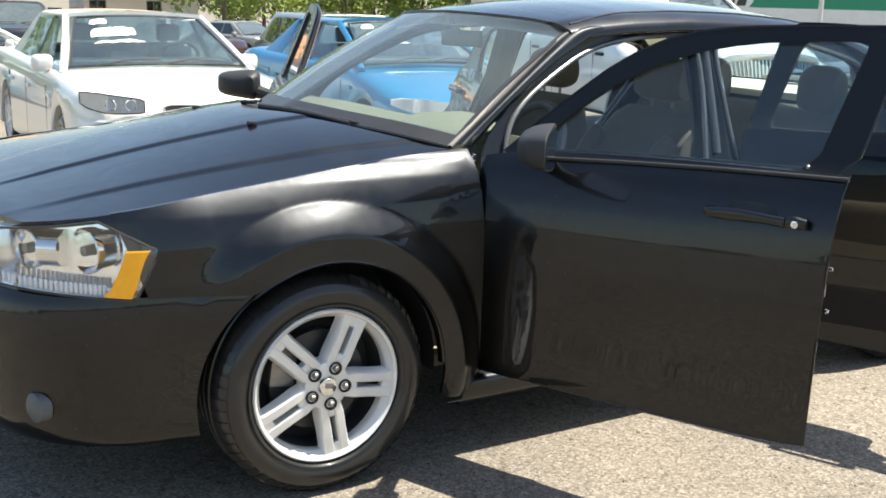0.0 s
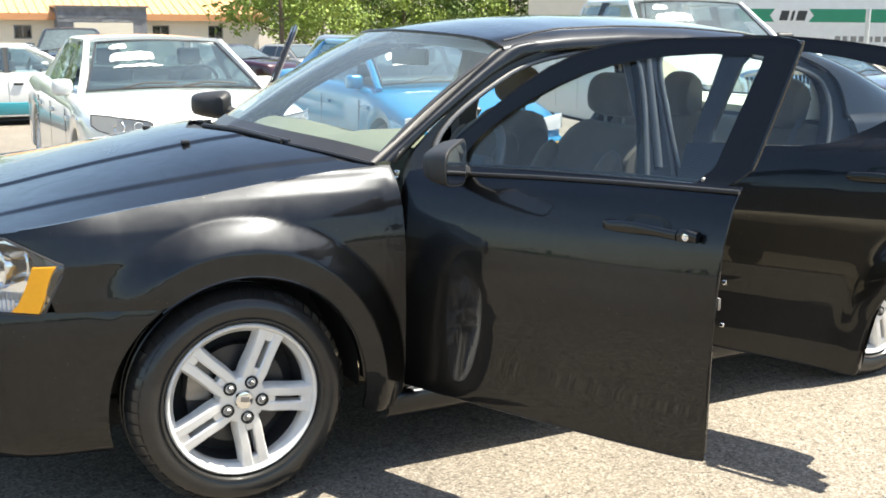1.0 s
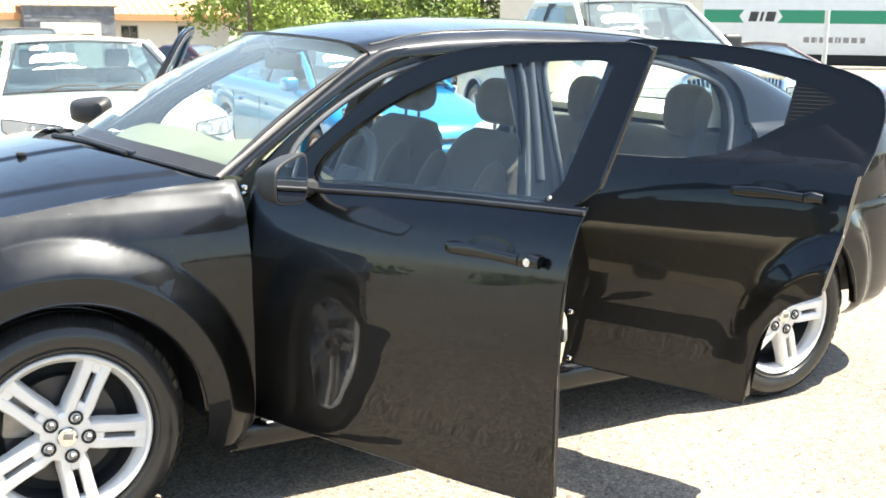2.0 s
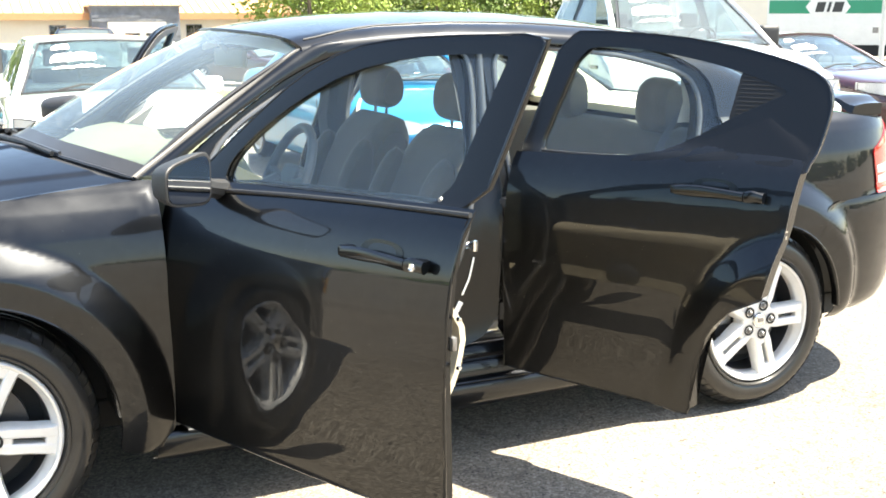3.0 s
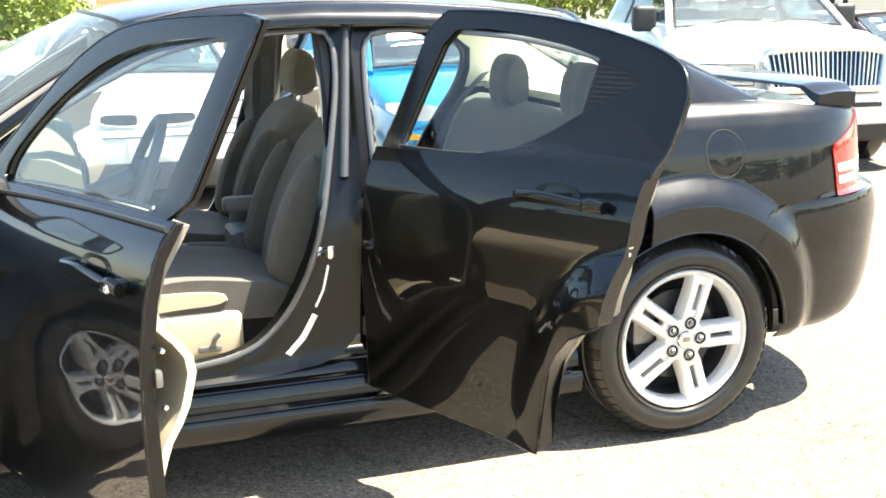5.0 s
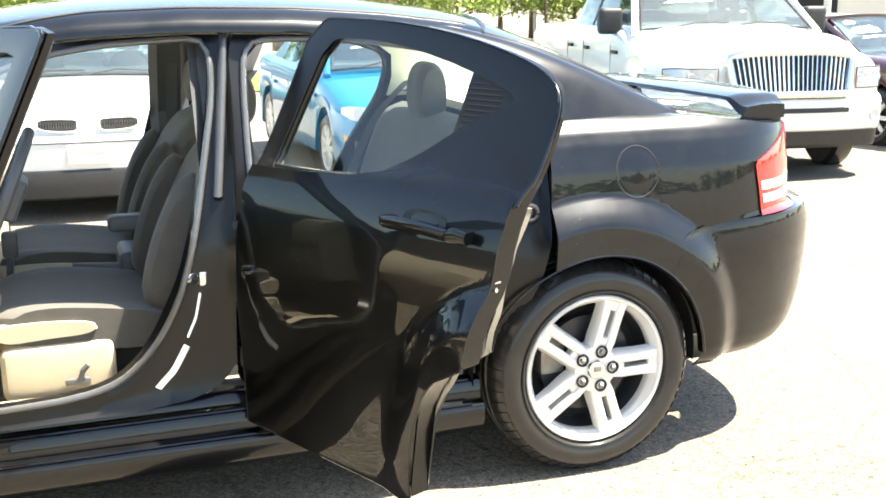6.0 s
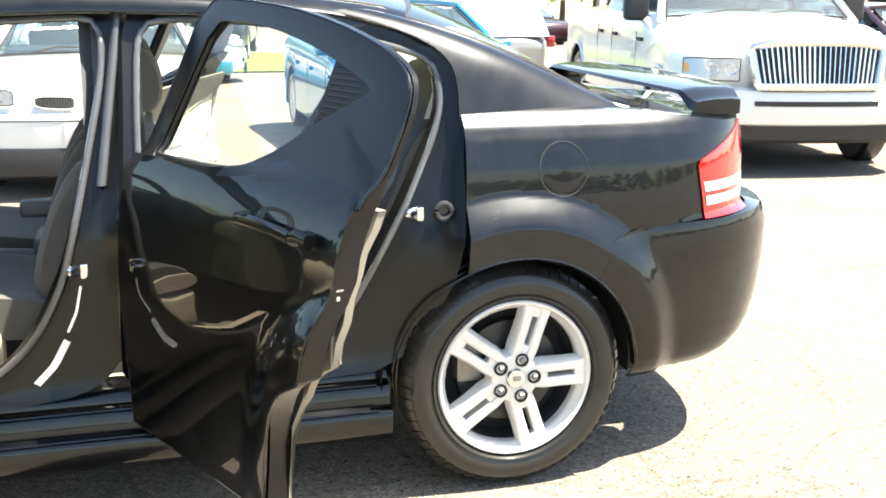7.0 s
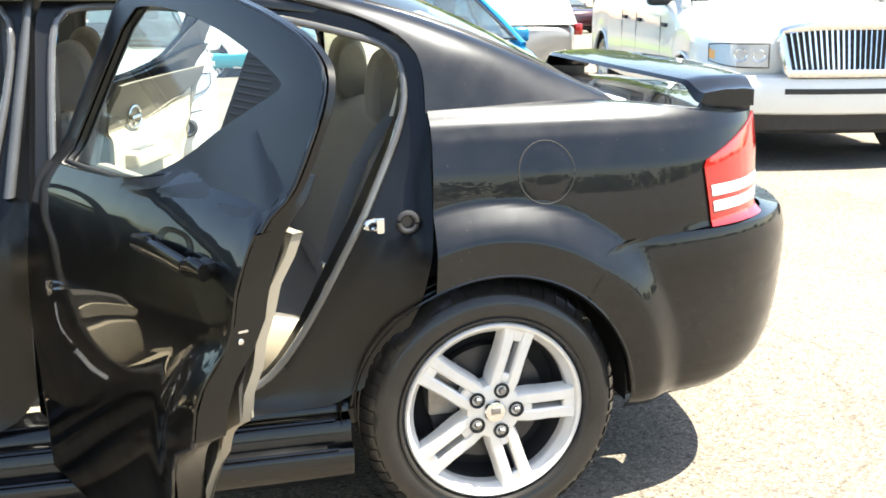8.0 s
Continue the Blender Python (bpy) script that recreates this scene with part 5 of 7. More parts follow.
    for z in (0.895, 0.911):
        cpart("door_latch", one_box((2.63, 0.036, z - 0.003), (2.6585, 0.056, z + 0.003), 0.002), CHROME, door, "bright latch jaw", far=far, turn=T)
    for y, z in ((0.040, 0.879), (0.046, 0.927)):
        bm = lathe(bmesh.new(), [(0.001, -0.005), (0.005, -0.004), (0.006, 0.004)], 12)
        bm.transform(Matrix.Translation((2.656, y, z)) @ Matrix.Rotation(radians(90), 4, "Z"))
        cpart("latch_screw", bm, CHROME, door, far=far, turn=T)
    for z in (0.5, 0.86):
        cpart("hinge", one_box((1.665, 0.04, z - 0.03), (1.75, 0.09, z + 0.03), 0.008), MATTE, door, far=far, turn=swing(HINGE_R, SWING_R / 2))

# ---- cabin ----
bm = one_box((0.45, 0.16, 0.28), (3.0, 2 * YC - 0.16, 0.33), 0.02)
cpart("cabin_floor", bm, CARPET)
bm = one_box((-0.6, 0.33, 0.20), (3.5, 2 * YC - 0.33, 0.30), 0.03)
cpart("underbody", bm, DARK)
bm = one_box((-0.7, 0.36, 0.28), (0.42, 2 * YC - 0.36, 0.86), 0.05)
cpart("engine_bay", bm, DARK)
bm = one_box((2.85, 0.34, 0.28), (3.62, 2 * YC - 0.34, 1.02), 0.05)
cpart("boot_space", bm, DARK)
bm = one_box((2.66, 0.26, 1.07), (3.22, 2 * YC - 0.26, 1.105), 0.01)
cpart("parcel_shelf", bm, TAN, label="cream cloth parcel shelf")
# dashboard: a rounded beige body with a hump over the dials
rows = []
for y in np.linspace(0.20, 2 * YC - 0.20, 37):
    hump = 0.05 * math.exp(-(((y - 0.52) / 0.17) ** 4))
    xd = lerp_table((0.155, 0.24, 0.38, 0.6, 0.913), (0.60, 0.50, 0.40, 0.30, 0.25), min(y, 2 * YC - y)) + 0.10
    rows.append([(xd, y, 0.98), (xd + 0.02, y, 1.03), (max(0.50, xd + 0.06), y, 1.055), (0.68, y, 1.055 + hump * 0.6), (0.82, y, 1.035 + hump), (0.90, y, 0.99 + hump), (0.91, y, 0.90), (0.86, y, 0.80), (0.83, y, 0.62), (0.78, y, 0.55), (0.5, y, 0.55)])
dash = cpart("dashboard", grid(bmesh.new(), rows, closed=True, cap=True), DASH, label="grey-beige dashboard with a hump over the dials")
cpart("centre_stack", one_box((0.84, YC - 0.13, 0.55), (0.935, YC + 0.13, 0.93), 0.02, None, 3), GREY, dash)
cpart("dial_binnacle", one_box((0.86, 0.38, 0.90), (0.915, 0.67, 1.0), 0.02, None, 3), GREY, dash)
cpart("centre_console", one_box((0.85, YC - 0.11, 0.32), (1.75, YC + 0.11, 0.56), 0.03, None, 3), BEIGE)
tube(bm := bmesh.new(), rounded([(1.50, YC - 0.07, 0.565), (1.44, YC - 0.07, 0.60), (1.25, YC - 0.07, 0.615)], 10, 1), [0.02] * 3 + [0.016] * 7, 10)
cpart("hand_brake", bm, GREY, label="slate hand brake lever")
cpart("console_lid", one_box((1.40, YC - 0.11, 0.56), (1.76, YC + 0.11, 0.66), 0.03, None, 3), GREY)
tube(bm := bmesh.new(), [(1.05, YC, 0.56), (1.06, YC, 0.66)], 0.012, 8)
box(bm, (1.035, YC - 0.02, 0.65), (1.085, YC + 0.02, 0.74), None, 0.015)
cpart("gear_lever", bm, GREY)
ST = Matrix.Translation((1.08, 0.53, 0.93)) @ Matrix.Rotation(radians(-66), 4, "Y")
bm = tube(bmesh.new(), [(0.19 * math.cos(t), 0.19 * math.sin(t), 0) for t in np.linspace(0, math.tau, 41)[:-1]], 0.017, 10, True)
bm.transform(ST)
sw = cpart("steering_wheel", bm, GREY, label="slate steering wheel")
bm = one_box((-0.07, -0.08, -0.05), (0.06, 0.08, 0.0), 0.03, None, 3)
for a, b in (((0, -0.06, -0.01), (0.02, -0.185, 0)), ((0, 0.06, -0.01), (0.02, 0.185, 0)), ((-0.05, -0.03, -0.01), (-0.18, -0.04, 0)), ((-0.05, 0.03, -0.01), (-0.18, 0.04, 0))):
    tube(bm, [a, b], 0.014, 6)
bm.transform(ST)
cpart("wheel_hub", bm, GREY, sw)
tube(bm := bmesh.new(), [(0.86, 0.53, 0.84), (1.06, 0.53, 0.92)], 0.04, 10)
cpart("steering_column", bm, GREY)


def cushion(bm, rows_xz, y0, y1, n=14, dish=0.03, round_y=0.05):
    """A padded block: its side outline in x and z, swept from y0 to y1 with swollen sides."""
    pts = rounded(rows_xz, 28, 2, True)
    cen = pts.mean(0)
    rows = []
    for i in range(n + 1):
        v = i / n
        e = min(v, 1 - v) * (y1 - y0)
        k = 1 - max(0, 1 - e / round_y) ** 2 * 0.22
        lift = dish * (abs(v - 0.5) * 2) ** 3
        rows.append([(cen[0] + (x - cen[0]) * k, y0 + (y1 - y0) * v, cen[1] + (z - cen[1]) * k + (lift if z > cen[1] else 0)) for x, z in pts])
    return grid(bm, rows, closed=True, cap=True)


for yc in (0.54, 2 * YC - 0.54):
    bm = cushion(bmesh.new(), [(1.0, 0.53), (1.01, 0.60), (1.13, 0.625), (1.35, 0.60), (1.54, 0.57), (1.56, 0.48), (1.3, 0.48)], yc - 0.26, yc + 0.26)
    seat = cpart("front_seat", bm, FABRIC, label="taupe cloth front seat")
    bm = cushion(bmesh.new(), [(1.47, 0.52), (1.51, 0.75), (1.60, 0.95), (1.675, 1.05), (1.735, 1.085), (1.80, 1.06), (1.81, 0.96), (1.75, 0.75), (1.69, 0.55), (1.56, 0.5)], yc - 0.25, yc + 0.25, dish=0.0, round_y=0.09)
    cpart("seat_back", bm, FABRIC, seat, far=False)
    for s in (-1, 1):
        bm = cushion(bmesh.new(), [(1.425, 0.60), (1.45, 0.75), (1.525, 0.93), (1.60, 1.01), (1.64, 0.95), (1.60, 0.75), (1.55, 0.56)], yc + s * 0.21 - 0.045, yc + s * 0.21 + 0.045, 8, 0, 0.04)
        cpart("seat_bolster", bm, FABRIC, seat)
        tube(bm := bmesh.new(), [(1.755, yc + s * 0.06, 1.02), (1.762, yc + s * 0.06, 1.16)], 0.007, 8)
        cpart("headrest_post", bm, STEEL, seat)
    bm = cushion(bmesh.new(), [(1.715, 1.10), (1.70, 1.165), (1.715, 1.25), (1.755, 1.282), (1.805, 1.26), (1.825, 1.175), (1.80, 1.10)], yc - 0.135, yc + 0.135, dish=0.0, round_y=0.07)
    cpart("headrest", bm, FABRIC, seat)
    bm = one_box((1.03, yc - 0.275, 0.365), (1.345, yc + 0.265, 0.53), 0.035, None, 3)
    cpart("seat_base", bm, BEIGE, seat, "beige plastic seat base")
    bm = cushion(bmesh.new(), [(0.98, 0.56), (1.0, 0.60), (1.15, 0.605), (1.335, 0.59), (1.335, 0.545), (1.15, 0.54), (1.02, 0.53)], yc - 0.268, yc + 0.258, 8, 0, 0.03)
    cpart("seat_valance", bm, BEIGE, seat, "beige trim strip under the cushion")
    bm = one_box((1.10, yc - 0.22, 0.33), (1.58, yc + 0.22, 0.50), 0.03)
    cpart("seat_frame", bm, DARK, seat)
    bm = one_box((1.20, yc - 0.29, 0.405), (1.27, yc - 0.272, 0.425), 0.006)
    tube(bm, [(1.24, yc - 0.28, 0.415), (1.25, yc - 0.292, 0.45), (1.265, yc - 0.292, 0.465)], 0.008, 8)
    cpart("seat_lever", bm, GREY, seat)
    if yc < YC:
        bm = one_box((1.37, yc + 0.23, 0.735), (1.62, yc + 0.30, 0.79), 0.022, None, 3)
        cpart("seat_armrest", bm, GREY, seat)
bm = cushion(bmesh.new(), [(2.10, 0.36), (2.09, 0.52), (2.16, 0.575), (2.4, 0.55), (2.60, 0.52), (2.60, 0.36)], 0.20, 2 * YC - 0.20, 30, 0.0, 0.08)
bench = cpart("rear_seat", bm, FABRIC, label="taupe cloth rear bench")
for y in (0.175, 2 * YC - 0.225):
    bm = cushion(bmesh.new(), [(2.10, 0.36), (2.10, 0.52), (2.14, 0.60), (2.32, 0.572), (2.34, 0.52), (2.26, 0.36)], y, y + 0.05, 6, 0, 0.02)
    cpart("seat_side_trim", bm, BEIGE, bench, "beige trim at the bench's end")
bm = cushion(bmesh.new(), [(2.38, 0.5), (2.43, 0.75), (2.52, 0.99), (2.58, 1.055), (2.68, 1.06), (2.78, 0.95), (2.75, 0.5)], 0.22, 2 * YC - 0.22, 30, 0.0, 0.08)
cpart("bench_back", bm, FABRIC, bench)
for yc in (0.44, 1.12):
    bm = cushion(bmesh.new(), [(2.54, 1.03), (2.53, 1.13), (2.55, 1.225), (2.595, 1.25), (2.645, 1.22), (2.66, 1.10), (2.64, 1.02)], yc - 0.098, yc + 0.098, dish=0.0, round_y=0.06)
    cpart("headrest", bm, FABRIC, bench)
for far in (False, True):
    # inner trim of pillars, belts, sill plates
    rows = [[(x, upper(1.7, z) + dy if z > 1.03 else 0.15 + dy - 0.03, z) for z in np.linspace(0.42, 1.40, 12)] for x, dy in ((1.60, 0.075), (1.63, 0.11), (1.72, 0.11), (1.755, 0.075))]
    cpart("b_pillar_lining", grid(bmesh.new(), rows), GREY, far=far)
    bm = bmesh.new()
    pts = rounded([(1.68, 0.30, 1.28), (1.68, 0.285, 1.15), (1.665, 0.22, 0.8), (1.65, 0.20, 0.45)], 14, 1)
    grid(bm, [[(x - 0.02, y, z) for x, y, z in pts], [(x + 0.025, y, z) for x, y, z in pts]])
    cpart("seat_belt", bm, GREY, label="grey front seat belt", far=far)
    bm = bmesh.new()
    pts = rounded([(2.64, 0.33, 1.14), (2.50, 0.31, 1.0), (2.405, 0.285, 0.78), (2.34, 0.26, 0.56)], 14, 1)
    grid(bm, [[(x - 0.02, y, z) for x, y, z in pts], [(x + 0.025, y, z + 0.01) for x, y, z in pts]])
    belt_r = cpart("rear_seat_belt", bm, GREY, label="grey rear seat belt", far=far)
    cpart("belt_buckle", one_box((2.365, 0.235, 0.66), (2.39, 0.27, 0.71), 0.006), CHROME, belt_r, far=far)
    rows = [[(x, 0.16 + d * 0.4, 0.385 + d * 0.01) for x in np.linspace(0.72, 1.5, 8)] for d in (0, 0.05, 0.2)]
    cpart("sill_plate", grid(bmesh.new(), rows), BEIGE, far=far)
    rows = [[(x, 0.16 + d * 0.4, 0.385 + d * 0.01) for x in np.linspace(1.76, 2.2, 8)] for d in (0, 0.05, 0.2)]
    cpart("sill_plate", grid(bmesh.new(), rows), BEIGE, far=far)
    # sail lining
    rows = [[(x, 0.285 + 0.06 * smooth_step((z - 1.2) / 0.15), z) for x in np.linspace(x0, x1, 6)] for x0, x1, z in ((2.56, 3.15, 1.08), (2.585, 3.03, 1.16), (2.58, 2.87, 1.25), (2.44, 2.66, 1.345))]
    cpart("rear_pillar_lining", grid(bmesh.new(), rows), TAN, far=far)


# ---- the lot behind: parked cars ----
def ground_z(y):
    return -0.028 * max(0.0, y - 3.0)


def small_wheel(parent, x, y, r, w, spokes=7):
    """A parked car's wheel, its face at x, turned outwards by the sign of x."""
    s = 1 if x > 0 else -1
    m = Matrix.Translation((x, y, r)) @ Matrix.Rotation(radians(90 * s), 4, "Z")
    bm = lathe(bmesh.new(), [(r * 0.66, 0.02), (r * 0.70, 0.0), (r * 0.85, -0.008), (r * 0.95, 0.012), (r, 0.04), (r, w - 0.03), (r * 0.9, w), (r * 0.6, w)], 36)
    bm.transform(m)
    wh = part("wheel", bm, TYRE, parent)
    bm = lathe(bmesh.new(), [(r * 0.60, 0.10), (r * 0.63, 0.02), (r * 0.68, 0.0), (r * 0.69, 0.02)], 36)
    lathe(bm, [(0.001, 0.002), (r * 0.16, 0.004), (r * 0.2, 0.03)], 18)
    for k in range(spokes):
        a = k * math.tau / spokes
        box(bm, (r * 0.12, 0.008, -r * 0.07), (r * 0.66, 0.035, r * 0.07), Matrix.Rotation(a, 4, "Y"), 0.006, 1)
    bm.transform(m)
    part("rim", bm, SILVER, wh)
    bm = disc(bmesh.new(), r * 0.64, 0.08, 24)
    bm.transform(m)
    part("hub_backing", bm, DARK, wh)


def nose_width(spec, y):
    """Half the body's width at a way from either end."""
    L = spec["length"]
    end = max(0.0, 1 - y / spec["round"], 1 - (L - y) / spec["round"])
    return spec["width"] / 2 * (1 - (1 - spec.get("taper", 0.86)) * end**2.2)


def bowed(spec, x, y):
    """The nose and the tail curve back towards their corners."""
    W, L = spec["width"] / 2, spec["length"]
    b = spec.get("bow", 0.16) * (abs(x) / W) ** 2.4
    return y + b * max(0.0, 1 - y / 1.0) - b * 0.7 * max(0.0, 1 - (L - y) / 0.8)


def front_y(spec, x):
    """Where the skin of the nose lies at a distance from the middle."""
    y = 0.0
    while nose_width(spec, y) * 0.995 < abs(x) and y < spec["round"]:
        y += 0.005
    return bowed(spec, x, y)


def wrap(spec, x0, x1, section, n=33):
    """A moulding that follows the nose: section points are (proud, height)."""
    rows = []
    for x in np.linspace(x0, x1, n):
        e = front_y(spec, x)
        rows.append([(x, e - d, z) for d, z in section])
    return grid(bmesh.new(), rows, closed=True, cap=True)


def face_sheet(spec, s, cols, proud, k=4):
    """A lens on the nose: columns of distance, lower and upper height."""
    xs = np.linspace(cols[0][0], cols[-1][0], 12)
    rows = []
    for v in [i / k for i in range(k + 1)]:
        row = []
        for x in xs:
            zl = lerp_table([c[0] for c in cols], [c[1] for c in cols], x)
            zh = lerp_table([c[0] for c in cols], [c[2] for c in cols], x)
            row.append((s * x, front_y(spec, x) - proud, zl + (zh - zl) * v))
        rows.append(row)
    return rows


def outline_of(rows):
    return list(rows[0]) + [r[-1] for r in rows[1:]] + list(rows[-1][-2::-1]) + [r[0] for r in rows[-2:0:-1]]


def lower_body(spec):
    L = spec["length"]
    ys = sorted(set([0, 0.015, 0.04, 0.08, 0.12, 0.17, 0.23, 0.31] + [round(v, 3) for v in np.arange(0.4, L - 0.3, 0.055)] + [L - 0.28, L - 0.2, L - 0.14, L - 0.08, L - 0.03, L]))
    rows = []
    for y in ys:
        zt = lerp_table(*spec["top"], y)
        w = nose_width(spec, y)
        zl = spec["sill"] + 0.10 * max(0.0, 1 - y / 0.3)
        for hub in spec["hubs"]:
            d = abs(y - hub)
            if d < spec["arch"]:
                zl = max(zl, spec["wheel"] + math.sqrt(spec["arch"] ** 2 - d * d))
        zl = min(zl, zt - 0.12)
        zm = zl + (zt - zl) * 0.5
        sh = spec.get("shoulder", 0.0) * (1 - smooth_step((y - 1.0) / 0.7))
        half = [(w * 0.8, zl), (w * 0.985, zl + 0.012), (w, zl + 0.04), (w * 1.0, zm), (w * 0.99, zt - 0.13 - sh), (w * 0.965, zt - 0.06 - sh), (w * 0.92, zt - 0.02 - sh), (w * 0.80, zt - sh * 0.85), (w * 0.68, zt + 0.006 - sh * 0.3), (w * 0.55, zt + 0.013), (w * 0.3, zt + 0.021), (0, zt + 0.024)]
        full = [(x, z) for x, z in half] + [(-x, z) for x, z in half[-2::-1]]
        rows.append([(x, bowed(spec, x, y), z) for x, z in full])
    return grid(bmesh.new(), rows, closed=True, cap=True)


def glasshouse(spec):
    y1, y2, y3, y4 = spec["house"]
    zb, zr, wb, wr = spec["belt"], spec["roof"], spec["wb"], spec["wr"]
    rows = []
    for y in np.linspace(y1, y4, 30):
        k = min(1.0, (y - y1) / (y2 - y1), (y4 - y) / max(0.01, y4 - y3))
        k = max(0.0, k)
        bulge = 0 if k < 1 else 0.02 * math.sin(math.pi * (y - y1) / (y4 - y1))
        half = []
        for q in (0, 0.35, 0.7, 0.88):
            f = q * k
            half.append((wb - (wb - wr) * f, zb + (zr - zb) * f))
        half += [(wb - (wb - wr) * k - 0.02 * k, zb + (zr - zb) * k * 0.965), (wr * 0.86 + (wb * 0.95 - wr * 0.86) * (1 - k), zb + (zr - zb) * k + bulge * 0.4), (0, zb + (zr - zb) * k + bulge + 0.01 * k)]
        rows.append([(x, y, z) for x, z in half] + [(-x, y, z) for x, z in half[-2::-1]])
    return grid(bmesh.new(), rows, closed=True, cap=True)


def open_cabin(ob, spec, paint):
    """Roof, pillars, glass and a furnished inside that shows through the panes."""
    y1, y2, y3, y4 = spec["house"]
    zb, zr, wb, wr = spec["belt"], spec["roof"], spec["wb"], spec["wr"]
    rows = []
    for y in np.linspace(y2 - 0.02, y3 + 0.02, 12):
        bulge = 0.022 * math.sin(math.pi * (y - y1) / (y4 - y1))
        half = [(wr + 0.004, zr - 0.035), (wr, zr - 0.012), (wr * 0.93, zr + bulge * 0.2), (wr * 0.7, zr + bulge * 0.7), (wr * 0.35, zr + bulge + 0.006), (0, zr + bulge + 0.01)]
        rows.append([(x, y, z) for x, z in half] + [(-x, y, z) for x, z in half[-2::-1]])
    part("roof", slab(bmesh.new(), rows, (0, 0, -0.03)), paint, ob)
    last = spec["windows"][-1]
    wins = spec["windows"]
    for k in (-1, 1):
        def at(y, f):
            return (k * (wb - (wb - wr) * f), y, zb - 0.02 + (zr - zb) * f)

        pts = rounded([at(y1 - 0.02, 0.0), at((y1 + y2) / 2 - 0.02, 0.52), at(y2 + 0.02, 0.98)], 9, 1)
        part("front_pillar", tube(bmesh.new(), pts, [0.036] * 5 + [0.03] * 4, 8), paint, ob)
        for w0, w1 in zip(wins, wins[1:]):
            part("door_pillar", quad_sheet(at(w0[1][0] - 0.03, 0), at(w1[0][0] + 0.03, 0), at(w1[3][0] + 0.03, 0.97), at(w0[2][0] - 0.03, 0.97), (k * 0.008, 0, 0.003), 3), MATTE, ob)
        part("rear_pillar", quad_sheet(at(last[1][0] + 0.02, 0), at(y4, 0), at(y3 + 0.03, 0.98), at(last[2][0] + 0.02, 0.98), (k * 0.012, 0, 0.004), 6, 0.006), paint, ob)
        part("front_seat", one_box((k * wb * 0.47 - 0.21, y2 + 0.22, zb - 0.1), (k * wb * 0.47 + 0.21, y2 + 0.36, zb + 0.19), 0.06, None, 3), GREY, ob)
        part("headrest", one_box((k * wb * 0.47 - 0.11, y2 + 0.26, zb + 0.2), (k * wb * 0.47 + 0.11, y2 + 0.35, min(zr - 0.07, zb + 0.36)), 0.045, None, 3), GREY, ob)
    part("rear_bench", one_box((-wb * 0.84, y3 - 0.18, zb - 0.1), (wb * 0.84, y3 - 0.02, zb + 0.15), 0.05, None, 2), GREY, ob)
    part("dashboard", one_box((-wb * 0.88, y1 + 0.24, zb - 0.06), (wb * 0.88, y1 + 0.62, zb + 0.085), 0.05, None, 3), GREY, ob)
    bm = tube(bmesh.new(), [(wb * 0.47 + 0.17 * math.cos(t), y1 + 0.72 - 0.06 * math.sin(t), zb + 0.06 + 0.15 * math.sin(t)) for t in np.linspace(0, math.tau, 21)[:-1]], 0.014, 6, True)
    part("steering_wheel", bm, MATTE, ob)
    back = Vector((0, zr - zb, y4 - y3)).normalized() * 0.012
    part("rear_window", quad_sheet((-wb * 0.9, y4 - 0.03, zb + 0.01), (wb * 0.9, y4 - 0.03, zb + 0.01), (wr * 0.9, y3 + 0.03, zr - 0.03), (-wr * 0.9, y3 + 0.03, zr - 0.03), back, 6, 0.02), PARKED_GLASS, ob)


def quad_sheet(a, b, c, d, off, n=6, bow=0.0):
    """A bowed pane between four corners, lifted by off."""
    a, b, c, d, off = (Vector(v) for v in (a, b, c, d, off))
    rows = []
    for i in range(n + 1):
        v = i / n
        p, q = a.lerp(d, v), b.lerp(c, v)
        rows.append([p.lerp(q, u / n) + off + off.normalized() * bow * math.sin(math.pi * u / n) for u in range(n + 1)])
    return slab(bmesh.new(), [[tuple(p) for p in r] for r in rows], tuple(-off * 0.6))


